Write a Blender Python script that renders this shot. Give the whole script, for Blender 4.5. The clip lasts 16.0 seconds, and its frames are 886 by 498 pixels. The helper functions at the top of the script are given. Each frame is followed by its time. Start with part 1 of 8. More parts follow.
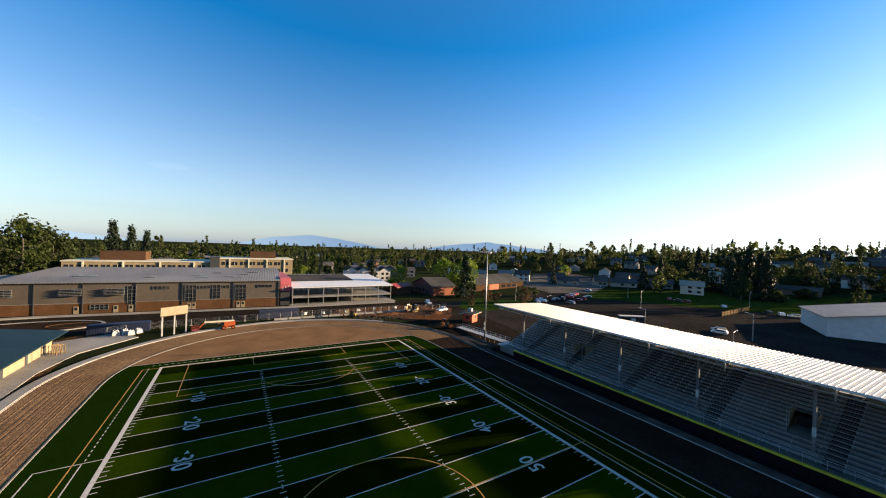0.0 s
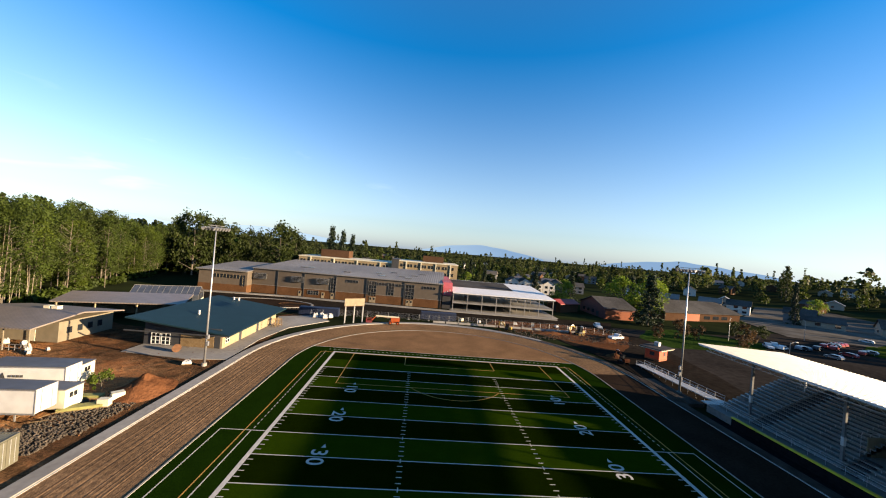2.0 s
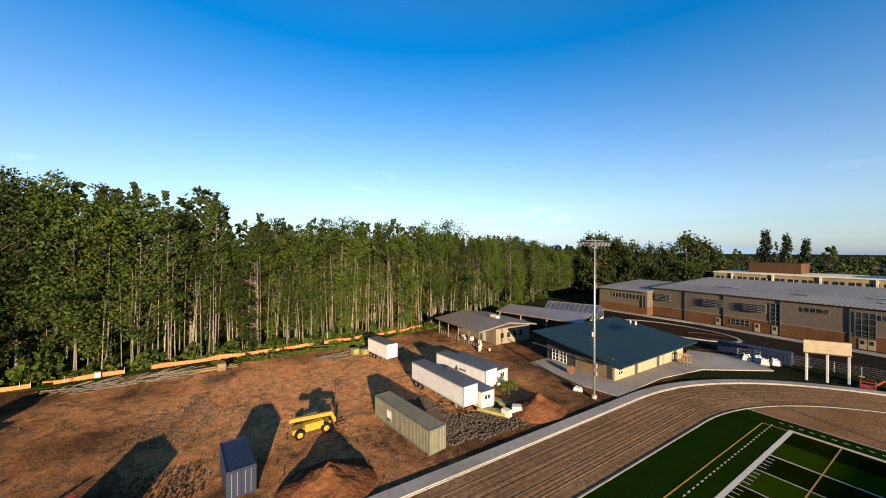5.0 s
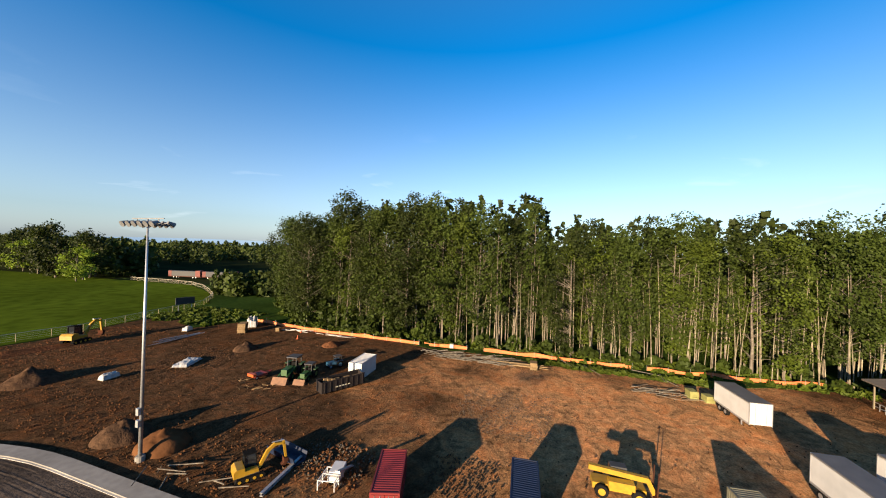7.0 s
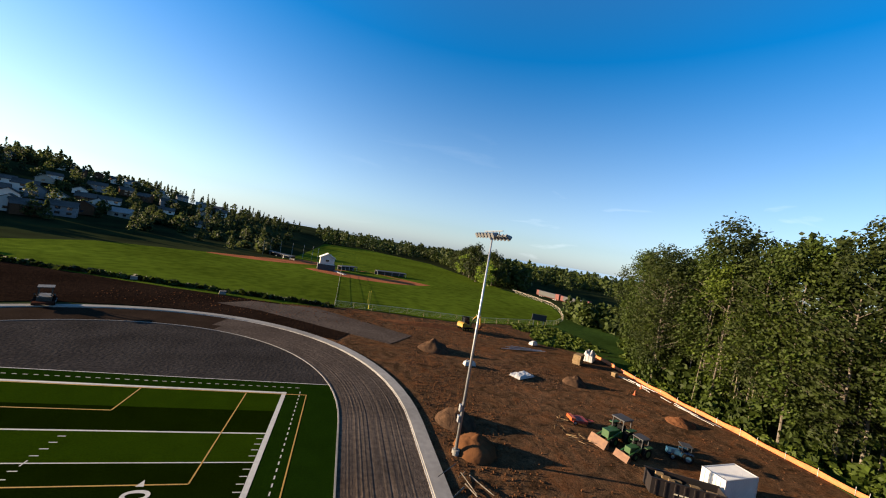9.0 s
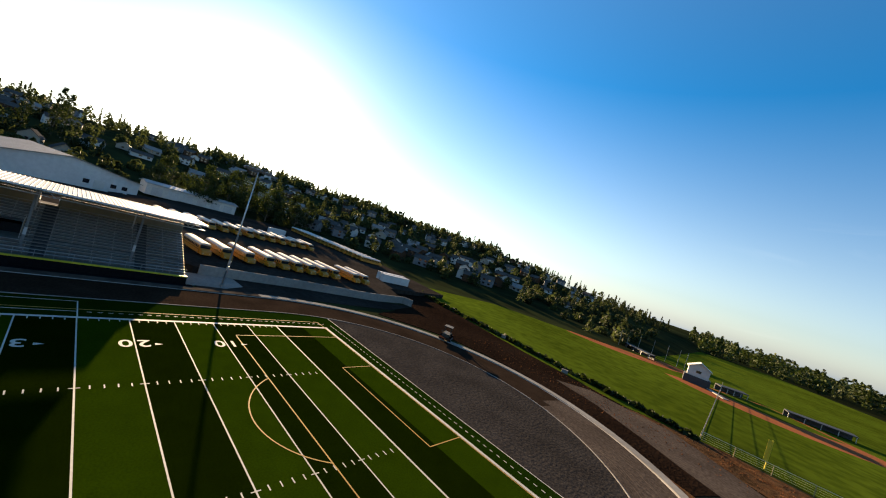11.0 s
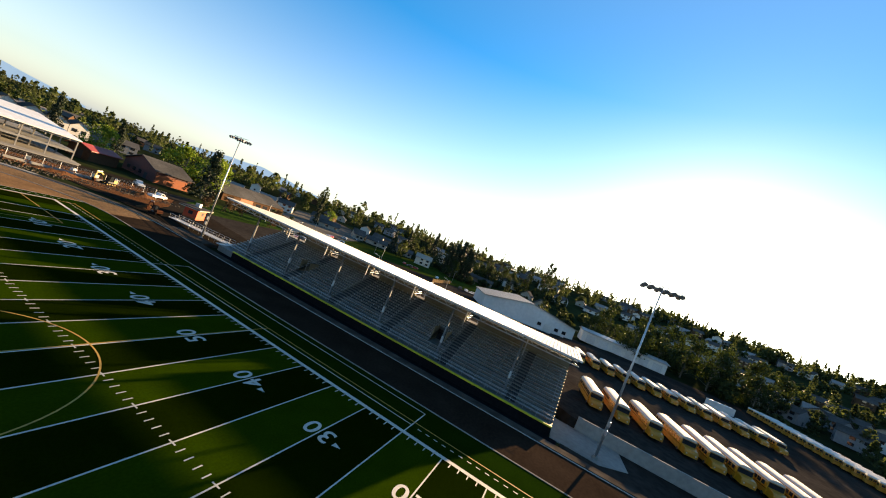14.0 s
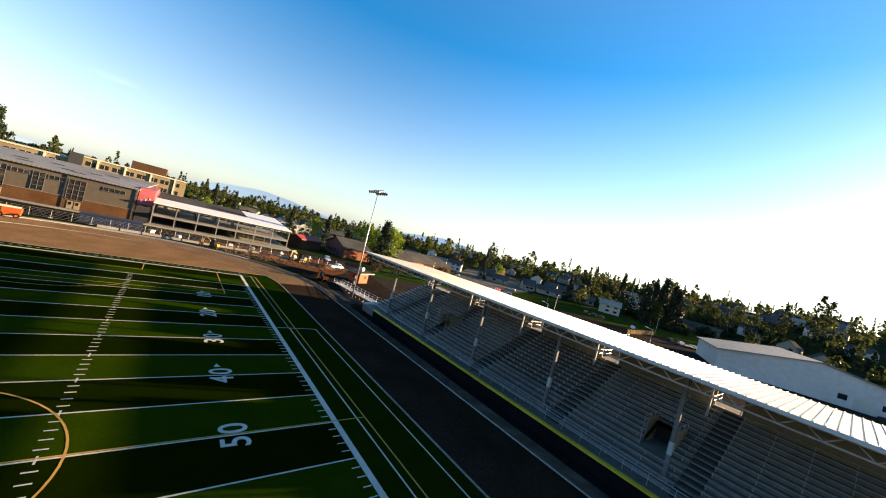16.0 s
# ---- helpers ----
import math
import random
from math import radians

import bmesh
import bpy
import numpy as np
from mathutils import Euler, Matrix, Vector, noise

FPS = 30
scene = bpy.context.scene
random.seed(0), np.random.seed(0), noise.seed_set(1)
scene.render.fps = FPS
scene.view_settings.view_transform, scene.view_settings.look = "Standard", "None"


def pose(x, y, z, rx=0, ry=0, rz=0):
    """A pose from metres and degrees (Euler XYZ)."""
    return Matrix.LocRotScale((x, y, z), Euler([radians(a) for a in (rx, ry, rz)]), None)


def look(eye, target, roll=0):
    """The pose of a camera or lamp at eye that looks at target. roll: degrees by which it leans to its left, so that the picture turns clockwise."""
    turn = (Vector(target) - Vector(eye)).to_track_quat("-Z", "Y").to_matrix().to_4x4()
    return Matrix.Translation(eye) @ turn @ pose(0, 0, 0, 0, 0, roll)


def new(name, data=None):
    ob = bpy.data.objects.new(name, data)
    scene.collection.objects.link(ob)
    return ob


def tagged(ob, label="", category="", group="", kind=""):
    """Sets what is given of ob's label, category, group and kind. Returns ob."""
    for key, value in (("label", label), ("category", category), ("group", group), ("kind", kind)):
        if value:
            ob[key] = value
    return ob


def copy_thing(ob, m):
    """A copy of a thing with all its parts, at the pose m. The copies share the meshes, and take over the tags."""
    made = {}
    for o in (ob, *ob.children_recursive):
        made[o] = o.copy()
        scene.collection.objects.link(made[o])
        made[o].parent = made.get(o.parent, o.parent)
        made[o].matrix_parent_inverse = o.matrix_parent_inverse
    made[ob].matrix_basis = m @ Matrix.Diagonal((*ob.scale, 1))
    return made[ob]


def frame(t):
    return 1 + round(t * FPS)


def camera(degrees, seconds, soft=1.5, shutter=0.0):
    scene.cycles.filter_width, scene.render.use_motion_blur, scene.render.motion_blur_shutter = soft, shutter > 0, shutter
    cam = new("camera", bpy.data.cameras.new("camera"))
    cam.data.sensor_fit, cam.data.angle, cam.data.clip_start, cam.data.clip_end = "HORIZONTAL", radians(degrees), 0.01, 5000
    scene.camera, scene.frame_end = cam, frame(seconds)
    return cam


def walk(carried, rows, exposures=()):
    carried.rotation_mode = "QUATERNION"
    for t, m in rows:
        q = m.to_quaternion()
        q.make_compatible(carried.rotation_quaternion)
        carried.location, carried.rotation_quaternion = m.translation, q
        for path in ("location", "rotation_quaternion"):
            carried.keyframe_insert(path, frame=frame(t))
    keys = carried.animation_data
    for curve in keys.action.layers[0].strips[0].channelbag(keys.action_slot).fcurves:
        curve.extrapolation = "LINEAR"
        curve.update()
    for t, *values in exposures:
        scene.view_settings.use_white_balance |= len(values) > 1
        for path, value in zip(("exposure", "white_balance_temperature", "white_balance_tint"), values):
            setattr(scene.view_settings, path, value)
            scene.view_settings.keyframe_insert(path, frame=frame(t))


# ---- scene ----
# Camera: a drone that circles low over the sports field, turning to its left.
cam = camera(104.5, 16.0, soft=1.1)
# seconds, eye x, y, z, heading (degrees left of +y), tilt, lean
FLIGHT = [
    (0.0, -12.77, -28.37, 24.54, -30.98, -0.04, 2.01),
    (0.5, -11.29, -25.89, 24.22, -25.92, 0.05, 3.89),
    (1.0, -9.77, -24.07, 24.11, -18.91, 0.05, 5.30),
    (1.5, -8.60, -22.12, 23.89, -11.42, 0.18, 5.52),
    (2.0, -7.87, -19.91, 23.69, -3.58, 0.23, 5.06),
    (2.5, -7.56, -17.50, 23.60, 4.90, 0.19, 4.21),
    (3.0, -7.49, -15.10, 23.42, 13.74, 0.25, 2.13),
    (3.2, -7.38, -14.20, 23.29, 17.68, 0.28, 1.72),
    (3.6, -7.62, -12.35, 23.12, 25.99, 0.28, 1.17),
    (4.0, -8.21, -10.42, 23.05, 34.69, 0.23, 0.76),
    (4.4, -9.17, -8.56, 23.03, 43.71, 0.16, 0.49),
    (4.8, -10.45, -6.88, 22.98, 52.98, 0.13, 0.35),
    (5.3, -12.50, -5.33, 22.77, 64.83, 0.17, 0.35),
    (5.5, -13.37, -4.77, 22.64, 69.65, 0.21, 0.40),
    (6.0, -15.62, -3.82, 22.61, 82.40, 0.08, 0.52),
    (6.5, -17.98, -3.12, 22.46, 95.59, 0.03, 0.98),
    (7.0, -20.39, -3.03, 22.30, 108.55, 0.09, 1.82),
    (7.5, -22.67, -3.40, 22.38, 121.76, -0.06, 3.37),
    (8.0, -25.03, -4.60, 22.28, 135.41, -0.16, 5.46),
    (8.5, -27.00, -6.08, 21.99, 149.56, -0.04, 7.56),
    (9.0, -28.86, -8.03, 21.66, 164.33, 0.00, 9.77),
    (9.5, -30.01, -9.81, 21.60, 179.46, 0.01, 12.24),
    (10.0, -30.72, -12.37, 21.30, 194.80, -0.05, 14.65),
    (10.2, -30.85, -13.55, 21.19, 200.79, -0.14, 15.45),
    (10.6, -30.53, -16.10, 20.83, 211.93, -0.12, 16.81),
    (11.0, -29.82, -18.91, 20.31, 222.21, 0.16, 17.99),
    (11.4, -28.61, -21.82, 19.76, 231.97, 0.52, 19.13),
    (11.8, -26.83, -24.73, 19.33, 241.60, 0.80, 20.37),
    (12.3, -23.64, -28.05, 19.12, 253.91, 0.79, 22.20),
    (12.5, -22.11, -29.36, 19.13, 259.03, 0.66, 23.04),
    (13.0, -17.73, -31.43, 18.78, 271.23, 0.60, 24.22),
    (13.5, -13.05, -32.43, 18.55, 281.96, 0.24, 23.54),
    (14.0, -8.17, -32.57, 17.96, 291.77, 0.29, 22.05),
    (14.5, -3.37, -31.79, 17.57, 300.10, 0.12, 20.13),
    (15.0, 1.40, -30.28, 17.33, 305.63, -0.22, 16.32),
    (15.5, 6.33, -28.13, 16.67, 314.60, -0.19, 15.26),
    (16.0, 11.01, -24.94, 15.96, 321.50, -0.26, 14.32),
]


def flight_pose(x, y, z, head, tilt, lean):
    h, e = radians(head), radians(tilt)
    way = Vector((-math.sin(h) * math.cos(e), math.cos(h) * math.cos(e), math.sin(e)))
    return look((x, y, z), Vector((x, y, z)) + way * 50, lean)


walk(cam, [(row[0], flight_pose(*row[1:])) for row in FLIGHT], exposures=[(0.0, 1.95, 6800, 10), (3.0, 2.05, 6650, 10), (5.5, 1.7, 6500, 10), (8.5, 1.9, 6500, 10), (10.0, 1.9, 6900, 10), (12.5, 2.35, 8300, 10), (16.0, 2.42, 7900, 10)])

# ---- light: a low evening sun behind the grandstand ----
SUN_EL, SUN_AZ = 10.2, -15.5            # degrees; azimuth from +x, counter-clockwise
world = bpy.data.worlds.new("evening_sky")
scene.world = world
world.use_nodes = True
wn, wl = world.node_tree.nodes, world.node_tree.links
sky = wn.new("ShaderNodeTexSky")
sky.sky_type, sky.sun_disc = "NISHITA", False
sky.sun_elevation, sky.sun_rotation = radians(SUN_EL), radians(90 - SUN_AZ)
sky.air_density, sky.dust_density, sky.ozone_density, sky.altitude = 1.0, 0.3, 3.5, 50
background = wn["Background"]
background.inputs[1].default_value = 0.071
tc_ = wn.new("ShaderNodeTexCoord")
mp_ = wn.new("ShaderNodeMapping")
mp_.inputs["Scale"].default_value = (2.2, 5.0, 16.0)
mp_.inputs["Rotation"].default_value = (0.12, 0.0, 0.4)
wl.new(tc_.outputs["Generated"], mp_.inputs["Vector"])
cloud = wn.new("ShaderNodeTexNoise")                     # thin wisps of cloud low in the east
cloud.inputs["Scale"].default_value, cloud.inputs["Detail"].default_value, cloud.inputs["Distortion"].default_value = 1.3, 7, 0.6
wl.new(mp_.outputs[0], cloud.inputs["Vector"])
sep_ = wn.new("ShaderNodeSeparateXYZ")
wl.new(tc_.outputs["Generated"], sep_.inputs[0])
thin = wn.new("ShaderNodeMapRange")
thin.inputs[1].default_value, thin.inputs[2].default_value, thin.inputs[4].default_value = 0.63, 0.86, 0.45
wl.new(cloud.outputs[0], thin.inputs[0])
rise = wn.new("ShaderNodeMapRange")
rise.inputs[1].default_value, rise.inputs[2].default_value, rise.inputs[3].default_value, rise.inputs[4].default_value = 0.1, 0.34, 1.0, 0.0
wl.new(sep_.outputs[2], rise.inputs[0])
side = wn.new("ShaderNodeMapRange")
side.inputs[1].default_value, side.inputs[2].default_value = 0.1, -0.5
wl.new(sep_.outputs[0], side.inputs[0])
m1_, m2_ = wn.new("ShaderNodeMath"), wn.new("ShaderNodeMath")
m1_.operation = m2_.operation = "MULTIPLY"
wl.new(thin.outputs[0], m1_.inputs[0])
wl.new(rise.outputs[0], m1_.inputs[1])
wl.new(m1_.outputs[0], m2_.inputs[0])
wl.new(side.outputs[0], m2_.inputs[1])
wisp = wn.new("ShaderNodeMix")
wisp.data_type = "RGBA"
wisp.inputs[7].default_value = (5.2, 5.6, 6.0, 1)
wl.new(m2_.outputs[0], wisp.inputs[0])
tone_ = wn.new("ShaderNodeHueSaturation")
tone_.inputs["Hue"].default_value = 0.501
up_ = wn.new("ShaderNodeMath")                           # hazy pale horizon under a clear deep blue
up_.operation, up_.use_clamp = "MAXIMUM", True
up_.inputs[1].default_value = 0.0
wl.new(sep_.outputs[2], up_.inputs[0])
pw_ = wn.new("ShaderNodeMath")
pw_.operation = "POWER"
pw_.inputs[1].default_value = 0.4
wl.new(up_.outputs[0], pw_.inputs[0])
clear = wn.new("ShaderNodeMapRange")
clear.inputs[1].default_value, clear.inputs[2].default_value, clear.inputs[3].default_value, clear.inputs[4].default_value = 0.0, 1.0, 0.02, 1.7
wl.new(pw_.outputs[0], clear.inputs[0])
over = wn.new("ShaderNodeMapRange")                      # overhead the blue keeps its natural strength
over.inputs[1].default_value, over.inputs[2].default_value, over.inputs[3].default_value, over.inputs[4].default_value = 0.5, 1.0, 0.0, -0.75
wl.new(sep_.outputs[2], over.inputs[0])
sat_ = wn.new("ShaderNodeMath")
wl.new(clear.outputs[0], sat_.inputs[0])
wl.new(over.outputs[0], sat_.inputs[1])
wl.new(sat_.outputs[0], tone_.inputs["Saturation"])
wl.new(sky.outputs[0], tone_.inputs["Color"])
haze = wn.new("ShaderNodeMix")                           # cool haze low down
haze.data_type = "RGBA"
haze.inputs[6].default_value, haze.inputs[7].default_value = (0.58, 0.7, 0.83, 1), (1.18, 1.18, 1.18, 1)
wl.new(pw_.outputs[0], haze.inputs[0])
air = wn.new("ShaderNodeMix")
air.data_type, air.blend_type = "RGBA", "MULTIPLY"
air.inputs[0].default_value = 1.0
wl.new(tone_.outputs[0], air.inputs[6])
wl.new(haze.outputs[2], air.inputs[7])
wl.new(air.outputs[2], wisp.inputs[6])
wl.new(wisp.outputs[2], background.inputs[0])
sun_data = bpy.data.lights.new("sun", "SUN")
sun_data.energy, sun_data.angle, sun_data.color = 5.0, radians(0.6), (1.0, 0.76, 0.50)
sun = new("sun", sun_data)
sd = Vector((math.cos(radians(SUN_AZ)) * math.cos(radians(SUN_EL)), math.sin(radians(SUN_AZ)) * math.cos(radians(SUN_EL)), math.sin(radians(SUN_EL))))
sun.matrix_basis = look(sd * 300, (0, 0, 0))


# ---- materials ----
def material(name, base, second=None, scale=4.0, rough=0.8, metal=0.0, bump=0.0, bump_scale=None, stain=0.25, coord="Object", spec=0.5, vary=0.0):
    """Two-scale procedural surface: a fine grain between two colours, broad stains, and a bump."""
    m = bpy.data.materials.new(name)
    m.use_nodes = True
    n, l = m.node_tree.nodes, m.node_tree.links
    bsdf = n["Principled BSDF"]
    bsdf.inputs["Roughness"].default_value, bsdf.inputs["Metallic"].default_value = rough, metal
    bsdf.inputs["Specular IOR Level"].default_value = spec if rough < 0.85 else 0.0
    second = second or tuple(c * 0.7 for c in base)
    tc = n.new("ShaderNodeTexCoord")
    fine = n.new("ShaderNodeTexNoise")
    fine.inputs["Scale"].default_value, fine.inputs["Detail"].default_value = scale, 6
    broad = n.new("ShaderNodeTexNoise")
    broad.inputs["Scale"].default_value, broad.inputs["Detail"].default_value = scale * 0.07, 4
    for tex in (fine, broad):
        l.new(tc.outputs[coord], tex.inputs["Vector"])
    mix = n.new("ShaderNodeMix")
    mix.data_type = "RGBA"
    mix.inputs[6].default_value, mix.inputs[7].default_value = (*second, 1), (*base, 1)
    ramp = n.new("ShaderNodeMapRange")
    ramp.inputs[1].default_value, ramp.inputs[2].default_value = 0.35, 0.65
    l.new(fine.outputs[0], ramp.inputs[0])
    l.new(ramp.outputs[0], mix.inputs[0])
    mul = n.new("ShaderNodeMix")
    mul.data_type, mul.blend_type = "RGBA", "MULTIPLY"
    mul.inputs[0].default_value = 1.0
    tone = n.new("ShaderNodeMapRange")
    tone.inputs[1].default_value, tone.inputs[2].default_value = 0.3, 0.7
    tone.inputs[3].default_value, tone.inputs[4].default_value = 1 - stain, 1 + stain * 0.4
    l.new(broad.outputs[0], tone.inputs[0])
    grey = n.new("ShaderNodeCombineColor")
    for i in range(3):
        l.new(tone.outputs[0], grey.inputs[i])
    l.new(mix.outputs[2], mul.inputs[6])
    l.new(grey.outputs[0], mul.inputs[7])
    out = mul.outputs[2]
    if vary:
        info = n.new("ShaderNodeObjectInfo")
        isl = n.new("ShaderNodeNewGeometry")
        add = n.new("ShaderNodeMath")
        add.operation = "ADD"
        l.new(info.outputs["Random"], add.inputs[0])
        l.new(isl.outputs["Random Per Island"], add.inputs[1])
        vr = n.new("ShaderNodeMapRange")
        vr.inputs[2].default_value = 2.0
        vr.inputs[3].default_value, vr.inputs[4].default_value = 1 - vary, 1 + vary
        l.new(add.outputs[0], vr.inputs[0])
        hsv = n.new("ShaderNodeHueSaturation")
        l.new(vr.outputs[0], hsv.inputs["Value"])
        l.new(out, hsv.inputs["Color"])
        out = hsv.outputs[0]
    l.new(out, bsdf.inputs["Base Color"])
    if bump:
        bt = n.new("ShaderNodeTexNoise")
        bt.inputs["Scale"].default_value, bt.inputs["Detail"].default_value = bump_scale or scale, 5
        l.new(tc.outputs[coord], bt.inputs["Vector"])
        bp = n.new("ShaderNodeBump")
        bp.inputs["Strength"].default_value, bp.inputs["Distance"].default_value = 1.0, bump
        l.new(bt.outputs[0], bp.inputs["Height"])
        l.new(bp.outputs[0], bsdf.inputs["Normal"])
    return m


def leaf_material(name, base, second, scale=0.25, glow=0.35):
    """Foliage: leaf-to-leaf variation, broad light and dark boughs, thin leaves that let light through."""
    m = material(name, base, second, scale=scale, rough=0.65, stain=0.35, vary=0.35, coord="Object", spec=0.2)
    n, l = m.node_tree.nodes, m.node_tree.links
    bsdf = n["Principled BSDF"]
    col = bsdf.inputs["Base Color"].links[0].from_socket
    tr = n.new("ShaderNodeBsdfTranslucent")
    l.new(col, tr.inputs[0])
    mx = n.new("ShaderNodeMixShader")
    mx.inputs[0].default_value = glow
    l.new(bsdf.outputs[0], mx.inputs[1])
    l.new(tr.outputs[0], mx.inputs[2])
    l.new(mx.outputs[0], n["Material Output"].inputs[0])
    return m


def stripes(m, width, axis=1, dark=0.6, offset=0.0):
    """Bands across one axis of the object, laid over the material's own colour."""
    n, l = m.node_tree.nodes, m.node_tree.links
    bsdf = n["Principled BSDF"]
    col = bsdf.inputs["Base Color"].links[0].from_socket
    tc = n.new("ShaderNodeTexCoord")
    sep = n.new("ShaderNodeSeparateXYZ")
    l.new(tc.outputs["Object"], sep.inputs[0])
    prev = sep.outputs[axis]
    for op, v in (("ADD", offset), ("DIVIDE", 2 * width), ("FRACT", None), ("GREATER_THAN", 0.5)):
        node = n.new("ShaderNodeMath")
        node.operation = op
        l.new(prev, node.inputs[0])
        if v is not None:
            node.inputs[1].default_value = v
        prev = node.outputs[0]
    mr = n.new("ShaderNodeMapRange")
    mr.inputs[3].default_value, mr.inputs[4].default_value = 1.0, dark
    l.new(prev, mr.inputs[0])
    hsv = n.new("ShaderNodeHueSaturation")
    l.new(mr.outputs[0], hsv.inputs["Value"])
    l.new(col, hsv.inputs["Color"])
    l.new(hsv.outputs[0], bsdf.inputs["Base Color"])
    return m


M_EARTH = material("far_ground", (0.0242, 0.0314, 0.0121), (0.0145, 0.0181, 0.00848), scale=0.06, rough=0.95, stain=0.5)
M_DIRT = material("bare_earth", (0.121, 0.0556, 0.0254), (0.0665, 0.0302, 0.0145), scale=0.55, rough=0.95, bump=0.12, bump_scale=1.1, stain=0.35)


def yard_material():
    """Dark soil and paler sandy soil, worn into each other, with wheel ruts."""
    m = material("yard_earth", (0.071, 0.044, 0.0255), (0.033, 0.0205, 0.0125), scale=0.6, rough=0.95, stain=0.35)
    n, l = m.node_tree.nodes, m.node_tree.links
    bsdf = n["Principled BSDF"]
    dark = bsdf.inputs["Base Color"].links[0].from_socket
    tc = n.new("ShaderNodeTexCoord")
    mp = n.new("ShaderNodeMapping")
    mp.inputs["Location"].default_value, mp.inputs["Scale"].default_value = (-2.57, 0.27, 0), (-1 / 28, -1 / 37, 0)
    l.new(tc.outputs["Object"], mp.inputs["Vector"])
    far = n.new("ShaderNodeVectorMath")
    far.operation = "LENGTH"
    l.new(mp.outputs[0], far.inputs[0])
    patch = n.new("ShaderNodeTexNoise")
    patch.inputs["Scale"].default_value, patch.inputs["Detail"].default_value = 0.07, 7
    l.new(tc.outputs["Object"], patch.inputs["Vector"])
    sm = n.new("ShaderNodeMath")
    sm.operation, sm.inputs[1].default_value = "MULTIPLY_ADD", 2.4
    l.new(patch.outputs[0], sm.inputs[0])
    l.new(far.outputs["Value"], sm.inputs[2])
    fac = n.new("ShaderNodeMapRange")
    fac.inputs[1].default_value, fac.inputs[2].default_value, fac.inputs[3].default_value, fac.inputs[4].default_value = 1.65, 2.45, 1.0, 0.08
    l.new(sm.outputs[0], fac.inputs[0])
    grain = n.new("ShaderNodeTexNoise")
    grain.inputs["Scale"].default_value, grain.inputs["Detail"].default_value = 0.9, 8
    l.new(tc.outputs["Object"], grain.inputs["Vector"])
    sand = n.new("ShaderNodeMix")
    sand.data_type = "RGBA"
    sand.inputs[6].default_value, sand.inputs[7].default_value = (0.275, 0.143, 0.065, 1), (0.485, 0.264, 0.12, 1)
    gr = n.new("ShaderNodeMapRange")
    gr.inputs[1].default_value, gr.inputs[2].default_value = 0.32, 0.68
    l.new(grain.outputs[0], gr.inputs[0])
    l.new(gr.outputs[0], sand.inputs[0])
    mix = n.new("ShaderNodeMix")
    mix.data_type = "RGBA"
    l.new(fac.outputs[0], mix.inputs[0])
    l.new(dark, mix.inputs[6])
    l.new(sand.outputs[2], mix.inputs[7])
    l.new(mix.outputs[2], bsdf.inputs["Base Color"])
    speck = n.new("ShaderNodeTexNoise")                   # small clods and stones
    speck.inputs["Scale"].default_value, speck.inputs["Detail"].default_value, speck.inputs["Roughness"].default_value = 4.5, 9, 0.7
    l.new(tc.outputs["Object"], speck.inputs["Vector"])
    sp = n.new("ShaderNodeMapRange")
    sp.inputs[1].default_value, sp.inputs[2].default_value, sp.inputs[3].default_value, sp.inputs[4].default_value = 0.36, 0.64, 0.55, 1.3
    l.new(speck.outputs[0], sp.inputs[0])
    churn = n.new("ShaderNodeTexNoise")                   # churned red clay and grey grit
    churn.inputs["Scale"].default_value, churn.inputs["Detail"].default_value, churn.inputs["Roughness"].default_value, churn.inputs["Distortion"].default_value = 0.22, 11, 0.72, 1.4
    l.new(tc.outputs["Object"], churn.inputs["Vector"])
    cr = n.new("ShaderNodeMapRange")
    cr.inputs[1].default_value, cr.inputs[2].default_value = 0.46, 0.62
    l.new(churn.outputs[0], cr.inputs[0])
    clay = n.new("ShaderNodeMix")
    clay.data_type, clay.blend_type = "RGBA", "MULTIPLY"
    clay.inputs[7].default_value = (1.2, 0.93, 0.77, 1)
    l.new(cr.outputs[0], clay.inputs[0])
    l.new(mix.outputs[2], clay.inputs[6])
    grit = n.new("ShaderNodeMapRange")
    grit.inputs[1].default_value, grit.inputs[2].default_value, grit.inputs[3].default_value, grit.inputs[4].default_value = 0.38, 0.5, 0.5, 1.0
    l.new(churn.outputs[0], grit.inputs[0])
    hs0 = n.new("ShaderNodeHueSaturation")
    l.new(grit.outputs[0], hs0.inputs["Value"])
    l.new(clay.outputs[2], hs0.inputs["Color"])
    hs = n.new("ShaderNodeHueSaturation")
    l.new(sp.outputs[0], hs.inputs["Value"])
    l.new(hs0.outputs[0], hs.inputs["Color"])
    l.new(hs.outputs[0], bsdf.inputs["Base Color"])
    ruts = n.new("ShaderNodeTexWave")
    ruts.inputs["Scale"].default_value, ruts.inputs["Distortion"].default_value, ruts.inputs["Detail"].default_value, ruts.inputs["Detail Scale"].default_value = 0.12, 9.0, 5.0, 0.6
    l.new(tc.outputs["Object"], ruts.inputs["Vector"])
    lump = n.new("ShaderNodeTexNoise")
    lump.inputs["Scale"].default_value, lump.inputs["Detail"].default_value, lump.inputs["Roughness"].default_value = 1.1, 12, 0.75
    l.new(tc.outputs["Object"], lump.inputs["Vector"])
    ad = n.new("ShaderNodeMath")
    ad.operation, ad.inputs[1].default_value = "MULTIPLY_ADD", 0.08
    l.new(ruts.outputs[1], ad.inputs[0])
    l.new(lump.outputs[0], ad.inputs[2])
    bp = n.new("ShaderNodeBump")
    bp.inputs["Distance"].default_value = 0.3
    l.new(ad.outputs[0], bp.inputs["Height"])
